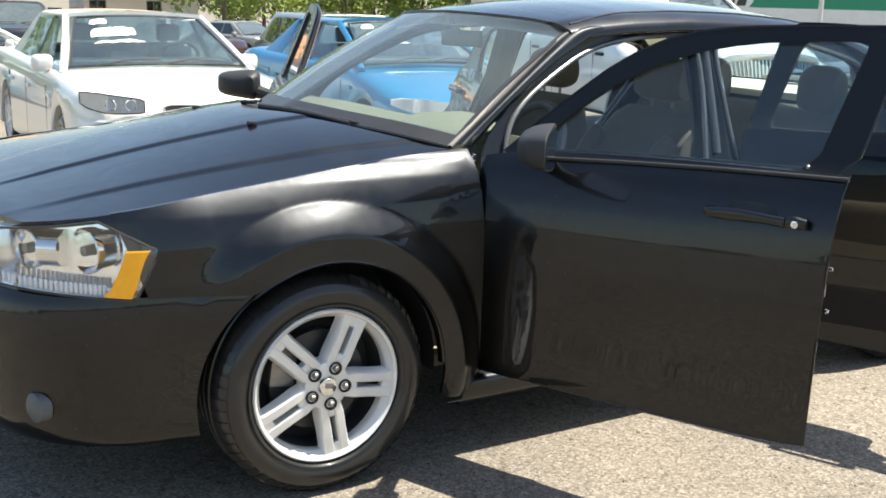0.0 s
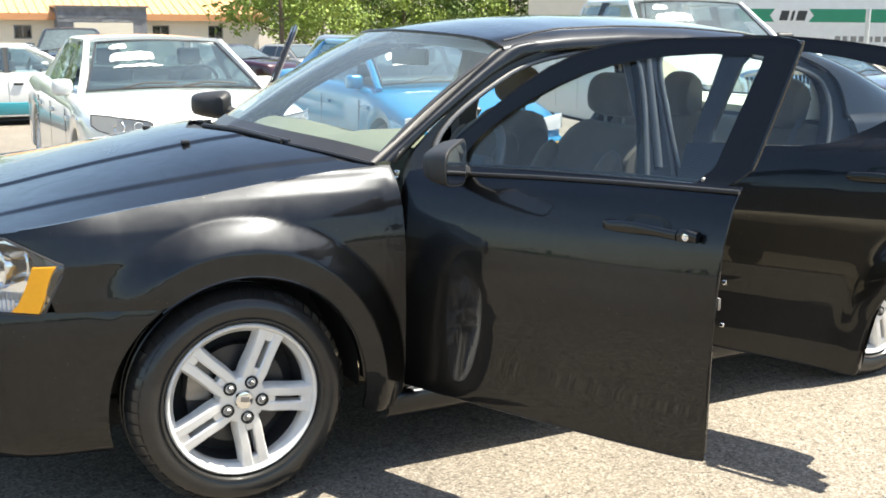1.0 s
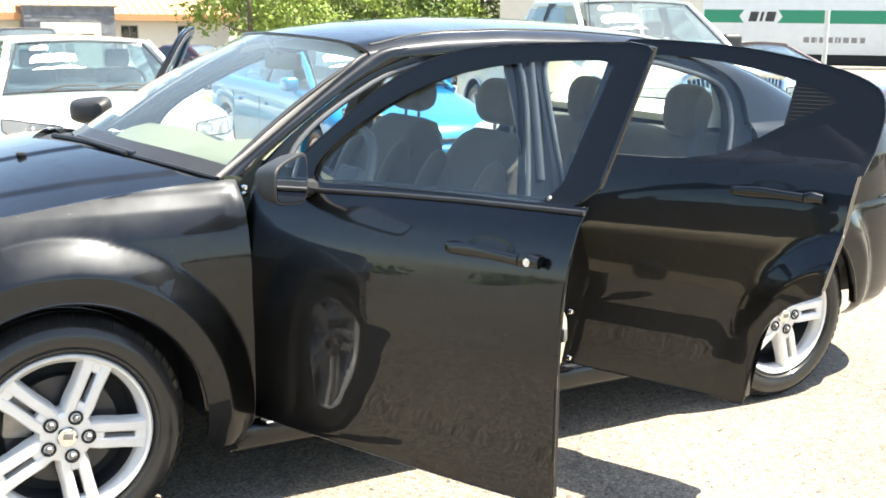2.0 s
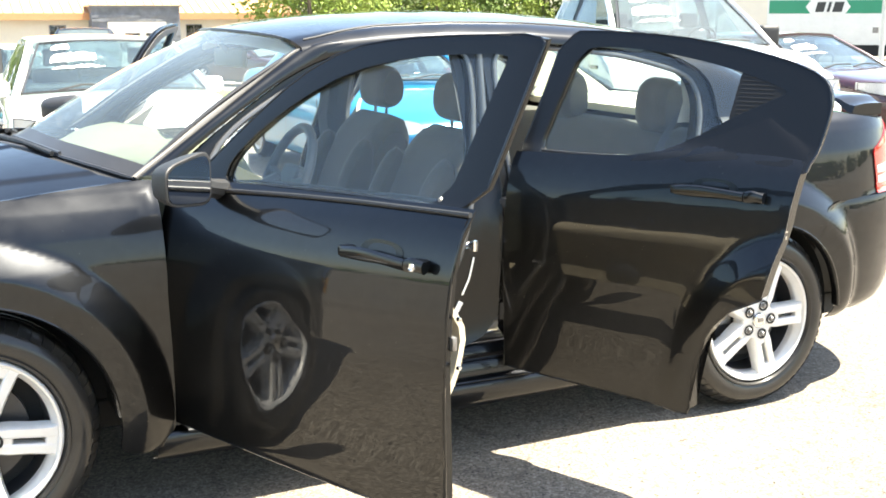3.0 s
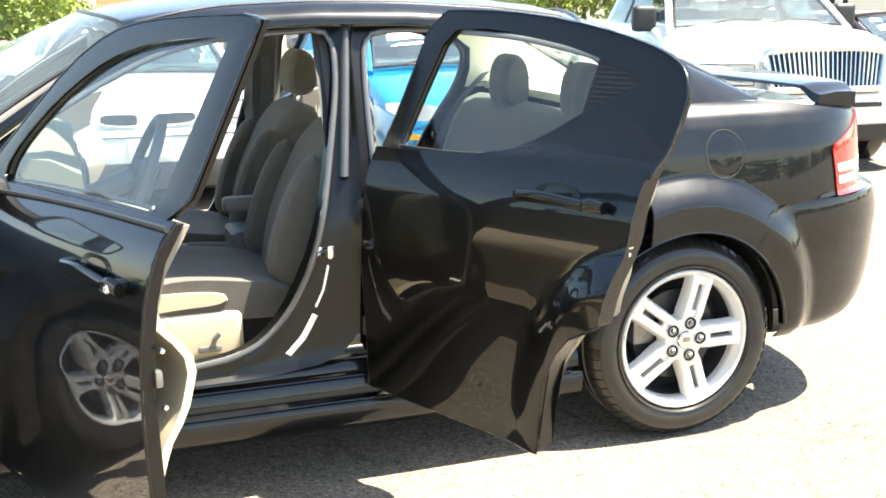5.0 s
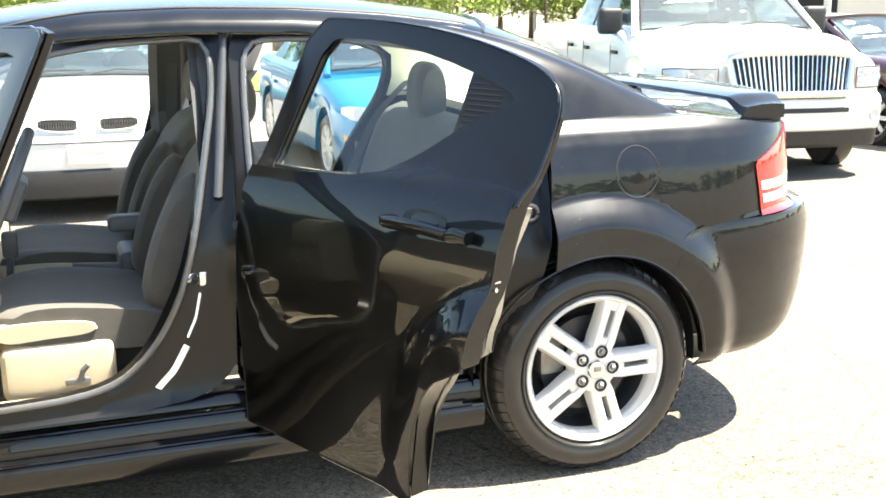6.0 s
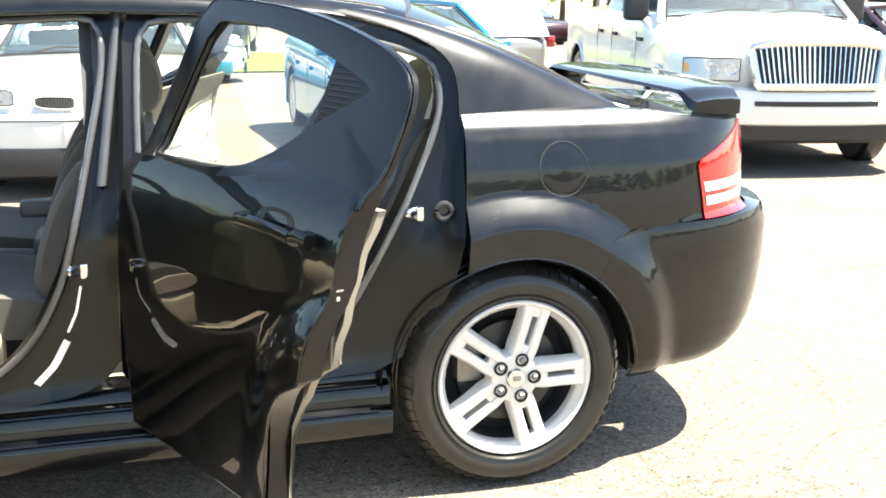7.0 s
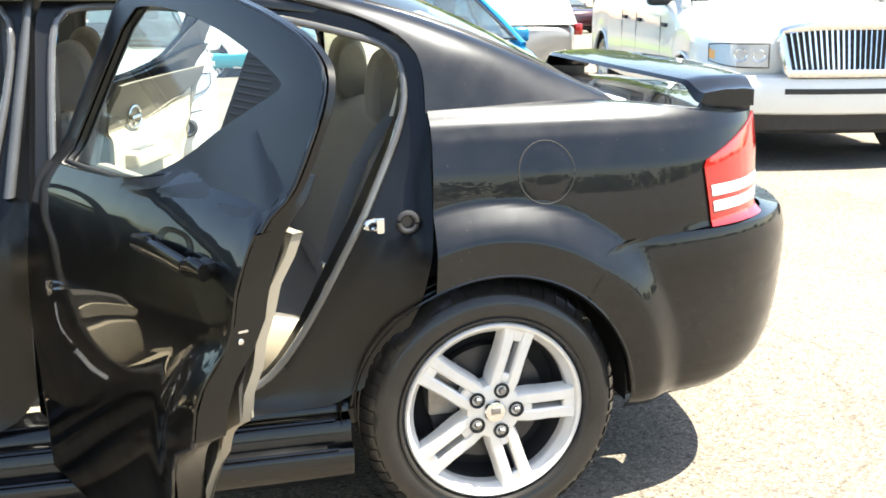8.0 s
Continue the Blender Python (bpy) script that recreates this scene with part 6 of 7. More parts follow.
def parked(name, label, paint, place, turn, spec, category="car"):
    ob = thing(name, label, category, (place[0], place[1], ground_z(place[1] + 1.5)), turn)
    body = part("body", lower_body(spec), paint, ob)
    y1, y2, y3, y4 = spec["house"]
    zb, zr, wb, wr = spec["belt"], spec["roof"], spec["wb"], spec["wr"]
    seen_through = spec.get("price", True)
    if seen_through:
        open_cabin(ob, spec, paint)
    else:
        part("cabin", glasshouse(spec), paint, ob)
    up = Vector((0, -(zr - zb), y2 - y1)).normalized() * 0.014
    e = 0.06
    ws_ = part("windscreen", quad_sheet((-wb * 0.93, y1 + 0.02, zb + 0.02), (wb * 0.93, y1 + 0.02, zb + 0.02), (wr * 0.9, y2 - e, zr - 0.05), (-wr * 0.9, y2 - e, zr - 0.05), up, 8, 0.035), PARKED_GLASS if seen_through else SHIELD, ob)
    rng = random.Random(len(name) + int(place[0] * 10))
    if spec.get("price", True):
        # price painted on the glass: strokes that cannot be read
        for x0, x1, f0, f1 in ((-0.78, -0.52, 0.82, 0.95), (-0.76, -0.15, 0.56, 0.76), (-0.72, -0.06, 0.42, 0.50)):
            rows = [[], []]
            for q in range(17):
                u = 0.5 + 0.5 * (x0 + (x1 - x0) * q / 16)
                for r, f in zip(rows, (f0 + 0.025 * rng.random(), f1 - 0.035 * rng.random() - 0.05 * abs(q / 8 - 1) ** 4)):
                    a = Vector((-wb * 0.93, y1 + 0.02, zb + 0.02)).lerp(Vector((-wr * 0.9, y2 - e, zr - 0.05)), f)
                    r.append(tuple(Vector((a.x * (1 - 2 * u), a.y, a.z)) + up * 1.25 + up.normalized() * 0.035 * math.sin(math.pi * u)))
            part("painted_price", grid(bmesh.new(), rows), STICKER, ws_, "white price strokes painted on the glass")
    # black rubber round the glass, wipers at its foot
    lo_, hi_ = Vector((wb * 0.93, y1 + 0.02, zb + 0.02)), Vector((wr * 0.9, y2 - e, zr - 0.05))
    ring_ = [Vector((q * lo_.x, lo_.y, lo_.z)) + up * (1 + 2.2 * (1 - q * q)) for q in np.linspace(-1, 1, 9)] + [Vector((q * hi_.x, hi_.y, hi_.z)) + up * (1 + 2.2 * (1 - q * q)) for q in np.linspace(1, -1, 9)]
    part("screen_rubber", tube(bmesh.new(), ring_, 0.011, 6, True), SEAL, ws_)
    for q0 in (-0.62, 0.08):
        pts = [Vector((lo_.x * q, lo_.y - 0.02, lo_.z + h)) + up * (1.6 + 2.2 * (1 - q * q)) for q, h in ((q0, 0.0), (q0 + 0.25, 0.035), (q0 + 0.62, 0.03))]
        part("wiper", tube(bmesh.new(), pts, 0.009, 6), MATTE, ob)
    for s in (-1, 1):
        for win in spec["windows"]:
            a = [(s * (wb - (wb - wr) * f), y, zb + (zr - zb) * f) for y, f in win]
            part("side_window", quad_sheet(*a, (s * 0.012, 0, 0.004), 4, 0.004), PARKED_GLASS if seen_through else CAR_GLASS, ob)
        sx = s * (wb + 0.09)
        mw, mh = spec.get("mirror_size", (0.085, 0.14))
        sx = s * (wb + mw + 0.01)
        bm = one_box((sx - mw, y1 + 0.30, zb - 0.02), (sx + mw, y1 + 0.44, zb - 0.02 + mh), 0.055, None, 4)
        part("wing_mirror", bm, spec.get("mirror", paint), ob)
        for hub in spec["hubs"]:
            small_wheel(ob, s * (spec["width"] / 2 - 0.02), hub, spec["wheel"], 0.2, spec.get("spokes", 7))
        seams = spec.get("seams", ())
        for y in seams:
            bm = one_box((s * (spec["width"] / 2 - 0.004), y - 0.003, spec["sill"] + 0.10), (s * (spec["width"] / 2 + 0.001), y + 0.003, zb - 0.12), 0)
            part("door_gap", bm, SEAL, ob, smooth=False)
            bm = one_box((s * (spec["width"] / 2 - 0.01), y - 0.24, zb - 0.20), (s * (spec["width"] / 2 + 0.022), y - 0.08, zb - 0.165), 0.01)
            part("door_handle", bm, spec.get("handle", paint), ob)
    bm = one_box((-spec["width"] * 0.42, 0.3, spec["sill"] - 0.06), (spec["width"] * 0.42, spec["length"] - 0.3, spec["sill"] + 0.2), 0.03)
    part("underbody", bm, DARK, ob)
    return ob


SEDAN = dict(width=1.82, length=4.9, sill=0.21, wheel=0.315, arch=0.365, hubs=(0.98, 3.75), round=0.55, taper=0.80,
             top=((0, 0.05, 0.12, 0.3, 0.7, 1.35, 2.0, 3.6, 4.2, 4.75, 4.9), (0.62, 0.74, 0.81, 0.86, 0.90, 0.945, 0.96, 0.99, 1.0, 0.96, 0.72)),
             house=(1.30, 2.10, 3.25, 4.0), belt=0.93, roof=1.38, wb=0.80, wr=0.60,
             windows=([(1.75, 0.08), (2.45, 0.08), (2.45, 0.88), (2.16, 0.86)], [(2.52, 0.08), (3.35, 0.08), (3.2, 0.85), (2.52, 0.88)]), seams=(1.5, 2.48, 3.4))


def sedan_face(ob, paint, spec):
    """Twin mesh grilles, wide clear lamps, lower intake, plate with unreadable bars."""
    for s in (-1, 1):
        cols = [(0.075, 0.70, 0.757), (0.10, 0.684, 0.768), (0.2, 0.684, 0.772), (0.30, 0.695, 0.772), (0.335, 0.715, 0.758)]
        rows = face_sheet(spec, s, cols, 0.006)
        gr_ = part("grille_opening", slab(bmesh.new(), rows, (0, 0.03, 0)), MATTE, ob)
        bm = bmesh.new()
        for q in range(15):
            x = 0.085 + q * 0.0172
            for dz in (-0.03, 0.03):
                z = 0.728
                tube(bm, [(s * x, front_y(spec, x) - 0.008, z - dz), (s * (x + 0.012), front_y(spec, x) - 0.008, z + dz)], 0.0022, 4)
        part("grille_mesh", bm, STEEL, gr_, smooth=False)
        part("grille_rim", tube(bmesh.new(), outline_of(rows), 0.006, 6, True, (0, 1, 0)), paint, gr_)
        cols = [(0.475, 0.720, 0.800), (0.50, 0.712, 0.815), (0.64, 0.708, 0.835), (0.76, 0.715, 0.85), (0.83, 0.735, 0.85), (0.865, 0.765, 0.845)]
        rows = face_sheet(spec, s, cols, 0.006)
        lamp_ = part("headlight", slab(bmesh.new(), rows, (0, 0.03, 0)), LAMP_PALE, ob, "clear wraparound headlight")
        part("headlight_cover", grid(bmesh.new(), [[(x * 1.002, y - 0.012, z) for x, y, z in r] for r in rows]), LENS, lamp_)
        part("headlight_rim", tube(bmesh.new(), outline_of(rows), 0.005, 6, True, (0, 1, 0)), SEAL, lamp_)
        for x in (0.57, 0.71):
            bm = lathe(bmesh.new(), [(0.001, 0.02), (0.025, 0.012), (0.042, -0.004), (0.046, 0.004)], 18)
            bm.transform(Matrix.Translation((s * x, front_y(spec, x) - 0.008, 0.772)) @ Matrix.Rotation(s * math.atan2(front_y(spec, x + 0.05) - front_y(spec, x - 0.05), 0.1), 4, "Z"))
            part("lamp_bowl", bm, CHROME, lamp_)
        bm = lathe(bmesh.new(), [(0.001, 0.0), (0.035, -0.004), (0.05, -0.016), (0.064, -0.012), (0.07, 0.03)], 22)
        bm.transform(Matrix.Translation((s * 0.69, front_y(spec, 0.69) - 0.03, 0.50)))
        part("fog_lamp", bm, GREY, ob)
    section = [(-0.05, 0.30), (0.0, 0.305), (0.02, 0.33), (0.03, 0.40), (0.036, 0.52), (0.04, 0.60), (0.032, 0.64), (0.0, 0.655), (-0.05, 0.65)]
    bp_ = part("bumper", wrap(spec, -0.875, 0.875, section, 45), paint, ob)
    part("bumper_groove", wrap(spec, -0.80, 0.80, [(0.03, 0.601), (0.0425, 0.603), (0.0425, 0.611), (0.03, 0.612)], 41), SEAL, bp_)
    sec = [(0.02, 0.215), (0.045, 0.23), (0.052, 0.30), (0.048, 0.40), (0.04, 0.42), (0.02, 0.42)]
    part("lower_intake", wrap(spec, -0.62, 0.62, sec, 33), MATTE, ob)
    e = front_y(spec, 0.0)
    plate = part("licence_plate", one_box((-0.155, e - 0.052, 0.455), (0.155, e - 0.036, 0.585), 0.006), paint, ob)
    bm = bmesh.new()
    for q in range(7):
        box(bm, (-0.105 + q * 0.031, e - 0.056, 0.535), (-0.084 + q * 0.031, e - 0.051, 0.565))
    part("plate_bars", bm, SILVER_PAINT, plate, smooth=False)


ob = parked("white_sedan", "white sedan with a price painted on its windscreen", WHITE_PAINT, (1.47, 5.12), -2.0, SEDAN)
sedan_face(ob, WHITE_PAINT, SEDAN)

BLUE = dict(SEDAN, width=1.72, length=4.45, hubs=(0.9, 3.5), wheel=0.30, arch=0.345,
            top=((0, 0.05, 0.12, 0.3, 0.7, 1.25, 2.0, 3.4, 3.9, 4.3, 4.45), (0.48, 0.58, 0.64, 0.71, 0.81, 0.93, 0.95, 0.98, 1.0, 0.95, 0.7)),
            house=(1.15, 2.0, 3.0, 3.7), belt=0.92, roof=1.36, wb=0.76, wr=0.56,
            windows=([(1.65, 0.08), (2.35, 0.08), (2.35, 0.88), (2.06, 0.86)], [(2.42, 0.08), (3.1, 0.08), (2.95, 0.85), (2.42, 0.88)]), seams=(1.4, 2.38, 3.2), spokes=9)
ob = parked("blue_sedan", "bright blue compact sedan with a price on its glass", BLUE_PAINT, (4.34, 5.6), 0.0, BLUE)
for s in (-1, 1):
    rows = face_sheet(BLUE, s, [(0.36, 0.605, 0.64), (0.42, 0.575, 0.675), (0.55, 0.565, 0.70), (0.68, 0.575, 0.715), (0.78, 0.605, 0.71), (0.825, 0.64, 0.69)], 0.008, 6)
    lamp_ = part("headlight", slab(bmesh.new(), rows, (0, 0.03, 0)), CLEAR, ob, "large oval headlight, hazy white")
    part("headlight_cover", grid(bmesh.new(), [[(x * 1.003, y - 0.012, z) for x, y, z in r] for r in rows]), LENS, lamp_)
    rows = face_sheet(BLUE, s, [(0.52, 0.41, 0.455), (0.82, 0.42, 0.465)], 0.035, 2)
    part("side_marker", slab(bmesh.new(), rows, (0, 0.02, 0)), AMBER, ob, "amber marker lamp")
part("bumper", wrap(BLUE, -0.84, 0.84, [(-0.05, 0.22), (0.0, 0.225), (0.025, 0.26), (0.032, 0.36), (0.03, 0.46), (0.0, 0.50), (-0.05, 0.50)], 45), BLUE_PAINT, ob)
part("lower_intake", wrap(BLUE, -0.45, 0.45, [(0.01, 0.27), (0.036, 0.275), (0.04, 0.36), (0.01, 0.365)], 21), MATTE, ob)
part("nose_slot", wrap(BLUE, -0.28, 0.28, [(-0.02, 0.515), (0.012, 0.52), (0.012, 0.545), (-0.02, 0.55)], 21), MATTE, ob)

DARK_CAR = dict(SEDAN, width=1.78, length=4.7, belt=0.90, roof=1.33, wb=0.78, spokes=8)
ob = parked("maroon_sedan", "dark maroon sedan with white strokes on its windscreen", MAROON_PAINT, (10.32, 5.55), 4.0, DARK_CAR)
sedan_face(ob, MAROON_PAINT, DARK_CAR)
TWO_TONE = dict(SEDAN, width=1.85, belt=0.96, roof=1.42, handle=MATTE)
ob = parked("white_coupe", "white car with a teal lower body", WHITE_PAINT, (3.95, 18.0), 88.0, TWO_TONE)
part("lower_cladding", one_box((-0.94, 0.25, 0.22), (0.94, 4.5, 0.5), 0.09, None, 3), TEAL_PAINT, ob, "teal lower body")
sedan_face(ob, WHITE_PAINT, TWO_TONE)

# pickup truck with its chrome grille
TRUCK = dict(width=2.0, length=5.8, sill=0.42, wheel=0.385, arch=0.45, hubs=(1.02, 4.6), round=0.6, taper=0.84, bow=0.20, shoulder=0.15,
             top=((0, 0.04, 0.12, 0.3, 0.8, 1.6, 1.9, 3.55, 3.6, 5.6, 5.8), (1.02, 1.12, 1.175, 1.205, 1.235, 1.275, 1.275, 1.27, 1.22, 1.22, 1.18)),
             house=(1.40, 2.15, 3.35, 3.6), belt=1.22, roof=1.80, wb=0.90, wr=0.68,
             windows=([(1.98, 0.05), (2.78, 0.05), (2.72, 0.86), (2.33, 0.84)], [(2.86, 0.05), (3.42, 0.05), (3.34, 0.84), (2.86, 0.86)]), seams=(1.82, 2.83, 3.5), mirror=MATTE, mirror_size=(0.115, 0.25), handle=MATTE, spokes=6)
ob = parked("pickup_truck", "white pickup truck with a broad chrome bar grille", WHITE_PAINT, (6.97, 4.68), -12.0, TRUCK, "truck")


def grille_y(x, v):
    return front_y(TRUCK, x) - 0.075 + 0.055 * v


def grille_x(v):
    return 0.485 + 0.05 * v


rows = []
for v in np.linspace(0, 1, 9):
    rows.append([(x, grille_y(x, v), 0.765 + 0.34 * v - 0.045 * abs(x / 0.54) ** 4 * v) for x in np.linspace(-grille_x(v), grille_x(v), 17)])
gr = part("grille", slab(bmesh.new(), rows, (0, 0.05, 0)), DARK, ob, "broad grille of upright chrome bars")
for q in range(25):
    u = -0.95 + 1.9 * q / 24
    pts = [(u * grille_x(v), grille_y(u * grille_x(v), v) - 0.006, 0.78 + 0.31 * v - 0.045 * abs(u) ** 4 * v) for v in (0, 0.25, 0.5, 0.75, 1)]
    part("grille_bar", tube(bmesh.new(), pts, 0.0085, 6), CHROME, gr)
rim_pts = rounded([(x, y - 0.004, z) for x, y, z in outline_of(rows)], 90, 1, True)
tube(bm := bmesh.new(), [tuple(p) for p in rim_pts], 0.034, 10, True, (0, 1, 0))
part("grille_surround", bm, CHROME, gr, "chrome grille surround")
for s in (-1, 1):
    rows = face_sheet(TRUCK, s, [(0.60, 0.80, 0.975), (0.80, 0.80, 0.975), (0.90, 0.81, 0.97), (0.955, 0.83, 0.955)], 0.012)
    lamp_ = part("headlight", slab(bmesh.new(), rows, (0, 0.04, 0)), LAMP_PALE, ob, "clear headlight with an amber corner")
    part("headlight_cover", grid(bmesh.new(), [[(x * 1.002, y - 0.02, z) for x, y, z in r] for r in rows]), LENS, lamp_)
    part("headlight_rim", tube(bmesh.new(), outline_of(rows), 0.006, 6, True, (0, 1, 0)), SEAL, lamp_)
    rows = face_sheet(TRUCK, s, [(0.93, 0.845, 0.91), (0.955, 0.85, 0.925)], 0.018, 2)
    part("corner_lens", grid(bmesh.new(), rows), AMBER, lamp_)
    for x in (0.67, 0.80):
        bm = lathe(bmesh.new(), [(0.001, 0.02), (0.03, 0.012), (0.05, -0.006), (0.054, 0.004)], 18)
        bm.transform(Matrix.Translation((s * x, front_y(TRUCK, x) - 0.016, 0.89)) @ Matrix.Rotation(s * 0.35, 4, "Z"))
        part("lamp_bowl", bm, CHROME, lamp_)
    bm = lathe(bmesh.new(), [(0.001, 0.01), (0.03, 0.004), (0.048, -0.01), (0.052, 0.03)], 20)
    bm.transform(Matrix.Translation((s * 0.76, front_y(TRUCK, 0.76) - 0.105, 0.585)) @ Matrix.Rotation(s * 0.3, 4, "Z"))
    part("fog_lamp", bm, LAMP_PALE, ob)
section = [(-0.05, 0.44), (0.03, 0.445), (0.07, 0.47), (0.09, 0.52), (0.095, 0.60), (0.092, 0.69), (0.075, 0.73), (0.03, 0.75), (-0.05, 0.75)]
bp = part("bumper", wrap(TRUCK, -0.98, 0.98, section, 49), WHITE_PAINT, ob)
part("bumper_slot", wrap(TRUCK, -0.50, 0.50, [(0.06, 0.61), (0.1, 0.613), (0.1, 0.652), (0.06, 0.655)], 25), MATTE, bp)
part("upper_slot", wrap(TRUCK, -0.46, 0.46, [(0.06, 0.726), (0.094, 0.728), (0.09, 0.742), (0.06, 0.744)], 25), MATTE, bp)
part("antenna", tube(bmesh.new(), [(-0.86, 1.30, 1.2), (-0.84, 1.55, 1.95)], 0.006, 6), MATTE, ob)
part("air_dam", wrap(TRUCK, -0.90, 0.90, [(-0.2, 0.31), (0.0, 0.31), (0.03, 0.34), (0.05, 0.46), (-0.2, 0.46)], 33), MATTE, ob)
for s in (-1, 1):
    for hub in TRUCK["hubs"]:
        pts = [(s * 1.003, hub + 0.455 * math.cos(t), 0.385 + 0.455 * math.sin(t)) for t in np.linspace(0.1, math.pi - 0.1, 22)]
        part("arch_moulding", tube(bmesh.new(), pts, 0.014, 6), WHITE_PAINT, ob)
        rows = [[(s * xx, hub + 0.445 * math.cos(t), 0.385 + 0.445 * math.sin(t)) for t in np.linspace(0, math.pi, 22)] for xx in (0.6, 0.985)]
        part("arch_liner", grid(bmesh.new(), rows), DARK, ob)

# silver minivan seen from behind, and far dark cars
VAN = dict(SEDAN, width=1.9, length=4.8, belt=1.0, roof=1.66, wb=0.86, wr=0.70, house=(0.95, 1.75, 4.4, 4.75), price=False,
           windows=([(1.5, 0.08), (2.3, 0.08), (2.3, 0.86), (1.85, 0.82)], [(2.4, 0.08), (3.3, 0.08), (3.3, 0.86), (2.4, 0.86)], [(3.4, 0.08), (4.4, 0.08), (4.3, 0.82), (3.4, 0.86)]), seams=(1.3, 2.36, 3.36))
ob = parked("minivan", "silver-grey minivan showing its red tail lamp", GREY_PAINT, (8.6, 20.5), 176.0, VAN)
for s in (-1, 1):
    part("tail_lamp", one_box((s * 0.86 - 0.07, 4.72, 0.82), (s * 0.86 + 0.07, 4.84, 1.02), 0.03), RED, ob)
FAR = dict(SEDAN, price=False)
ob = parked("black_pickup", "small black pickup far across the lot", BLACK_PAINT, (3.95, 25.5), -10.0, dict(TRUCK, price=False, width=1.8))
ob = parked("black_sedan", "dark sedan far across the lot", GREY_PAINT, (3.0, 21.5), 20.0, FAR)
for px, py, tn, pt, lb in ((11.6, 31.0, 30, MAROON_PAINT, "dark car parked under the trees"), (14.2, 33.0, 20, GREY_PAINT, "grey car parked under the trees"), (17.0, 34.5, 15, MAROON_PAINT, "dark red car parked under the trees"), (16.0, 19.0, 178, SILVER_PAINT, "silver car across the aisle"), (20.0, 30.0, 10, WHITE_PAINT, "white car far off")):
    parked("far_car", lb, pt, (px, py), tn, FAR)

# ---- motorcycles under the trees ----
for px, py, tn in ((12.3, 28.0, 20), (13.0, 28.4, 35)):
    ob = thing("motorcycle", "dark motorcycle parked far across the lot", "motorcycle", (px, py, ground_z(py)), tn, "motorcycles")
    for y in (0, 1.4):
        tube(bm := bmesh.new(), [(0, y + 0.27 * math.cos(t), 0.32 + 0.27 * math.sin(t)) for t in np.linspace(0, math.tau, 19)[:-1]], 0.05, 8, True)
        part("wheel", bm, TYRE, ob)
    part("tank", one_box((-0.14, 0.4, 0.7), (0.14, 0.85, 0.95), 0.08, None, 3), MAROON_PAINT, ob)
    part("engine", one_box((-0.18, 0.35, 0.25), (0.18, 0.95, 0.7), 0.06, None, 2), STEEL, ob)
    part("seat", one_box((-0.13, 0.85, 0.72), (0.13, 1.5, 0.82), 0.04, None, 2), MATTE, ob)
    tube(bm := bmesh.new(), [(0, 0.0, 0.32), (0, 0.22, 0.95), (0, 0.25, 1.1)], 0.04, 8)
    part("fork", bm, CHROME, ob)
    tube(bm := bmesh.new(), [(-0.38, 0.4, 1.08), (0, 0.24, 1.12), (0.38, 0.4, 1.08)], 0.025, 8)
    part("handlebar", bm, CHROME, ob)
    part("headlamp", one_box((-0.09, 0.02, 0.88), (0.09, 0.18, 1.06), 0.06, None, 3), CHROME, ob)

# ---- cream building with the orange metal roof ----
BY = 76.0
bg = thing("office_building", "low cream stucco building with an orange metal roof", "building", (5, BY, ground_z(BY)))
GZ = ground_z(BY)


def bpart(name, bm, mat, parent=None, label=""):
    bm.transform(Matrix.Translation((-5, -BY, -GZ)))
    return part(name, bm, mat, parent or bg, label, smooth=False)


# front wall in pieces round its windows
OPEN = [(9.0, 10.15), (18.2, 19.4), (22.2, 23.3)]
edges = [4.6] + [v for o in OPEN for v in o] + [26.0]
bm = bmesh.new()
for a, b in zip(edges[0::2], edges[1::2]):
    box(bm, (a, BY, GZ), (b, BY + 0.3, 1.15))
for a, b in OPEN:
    box(bm, (a, BY, GZ), (b, BY + 0.3, -0.1))
    box(bm, (a, BY, 0.82), (b, BY + 0.3, 1.15))
box(bm, (4.6, BY + 0.3, GZ), (4.9, BY + 14, 1.15))
box(bm, (25.7, BY + 0.3, GZ), (26.0, BY + 14, 1.15))
box(bm, (4.9, BY + 13.7, GZ), (25.7, BY + 14, 1.15))
bpart("wall", bm, CREAM)
for a, b in OPEN:
    w = bpart("window", one_box((a, BY + 0.12, -0.1), (b, BY + 0.16, 0.82), 0), CAR_GLASS)
    bm = bmesh.new()
    for lo, hi in (((a, -0.1), (a + 0.07, 0.82)), ((b - 0.07, -0.1), (b, 0.82)), ((a, 0.75), (b, 0.82)), ((a, -0.1), (b, -0.03)), (((a + b) / 2 - 0.03, -0.1), ((a + b) / 2 + 0.03, 0.82))):
        box(bm, (lo[0], BY + 0.06, lo[1]), (hi[0], BY + 0.12, hi[1]))
    bpart("window_frame", bm, STEEL, w)
bpart("fascia", one_box((4.0, BY - 0.6, 1.15), (26.6, BY - 0.45, 1.6), 0), ORANGE_TRIM, label="orange fascia board")
bm = bmesh.new()
grid(bm, [[(4.0, BY - 0.6, 1.6), (26.6, BY - 0.6, 1.6)], [(8.0, BY + 7, 4.3), (22.6, BY + 7, 4.3)], [(8.0, BY + 7.2, 4.3), (22.6, BY + 7.2, 4.3)], [(4.0, BY + 14.5, 1.6), (26.6, BY + 14.5, 1.6)]])
bm.faces.new([bm.verts.new(p) for p in ((4.0, BY - 0.6, 1.6), (8.0, BY + 7, 4.3), (8.0, BY + 7.2, 4.3), (4.0, BY + 14.5, 1.6))])
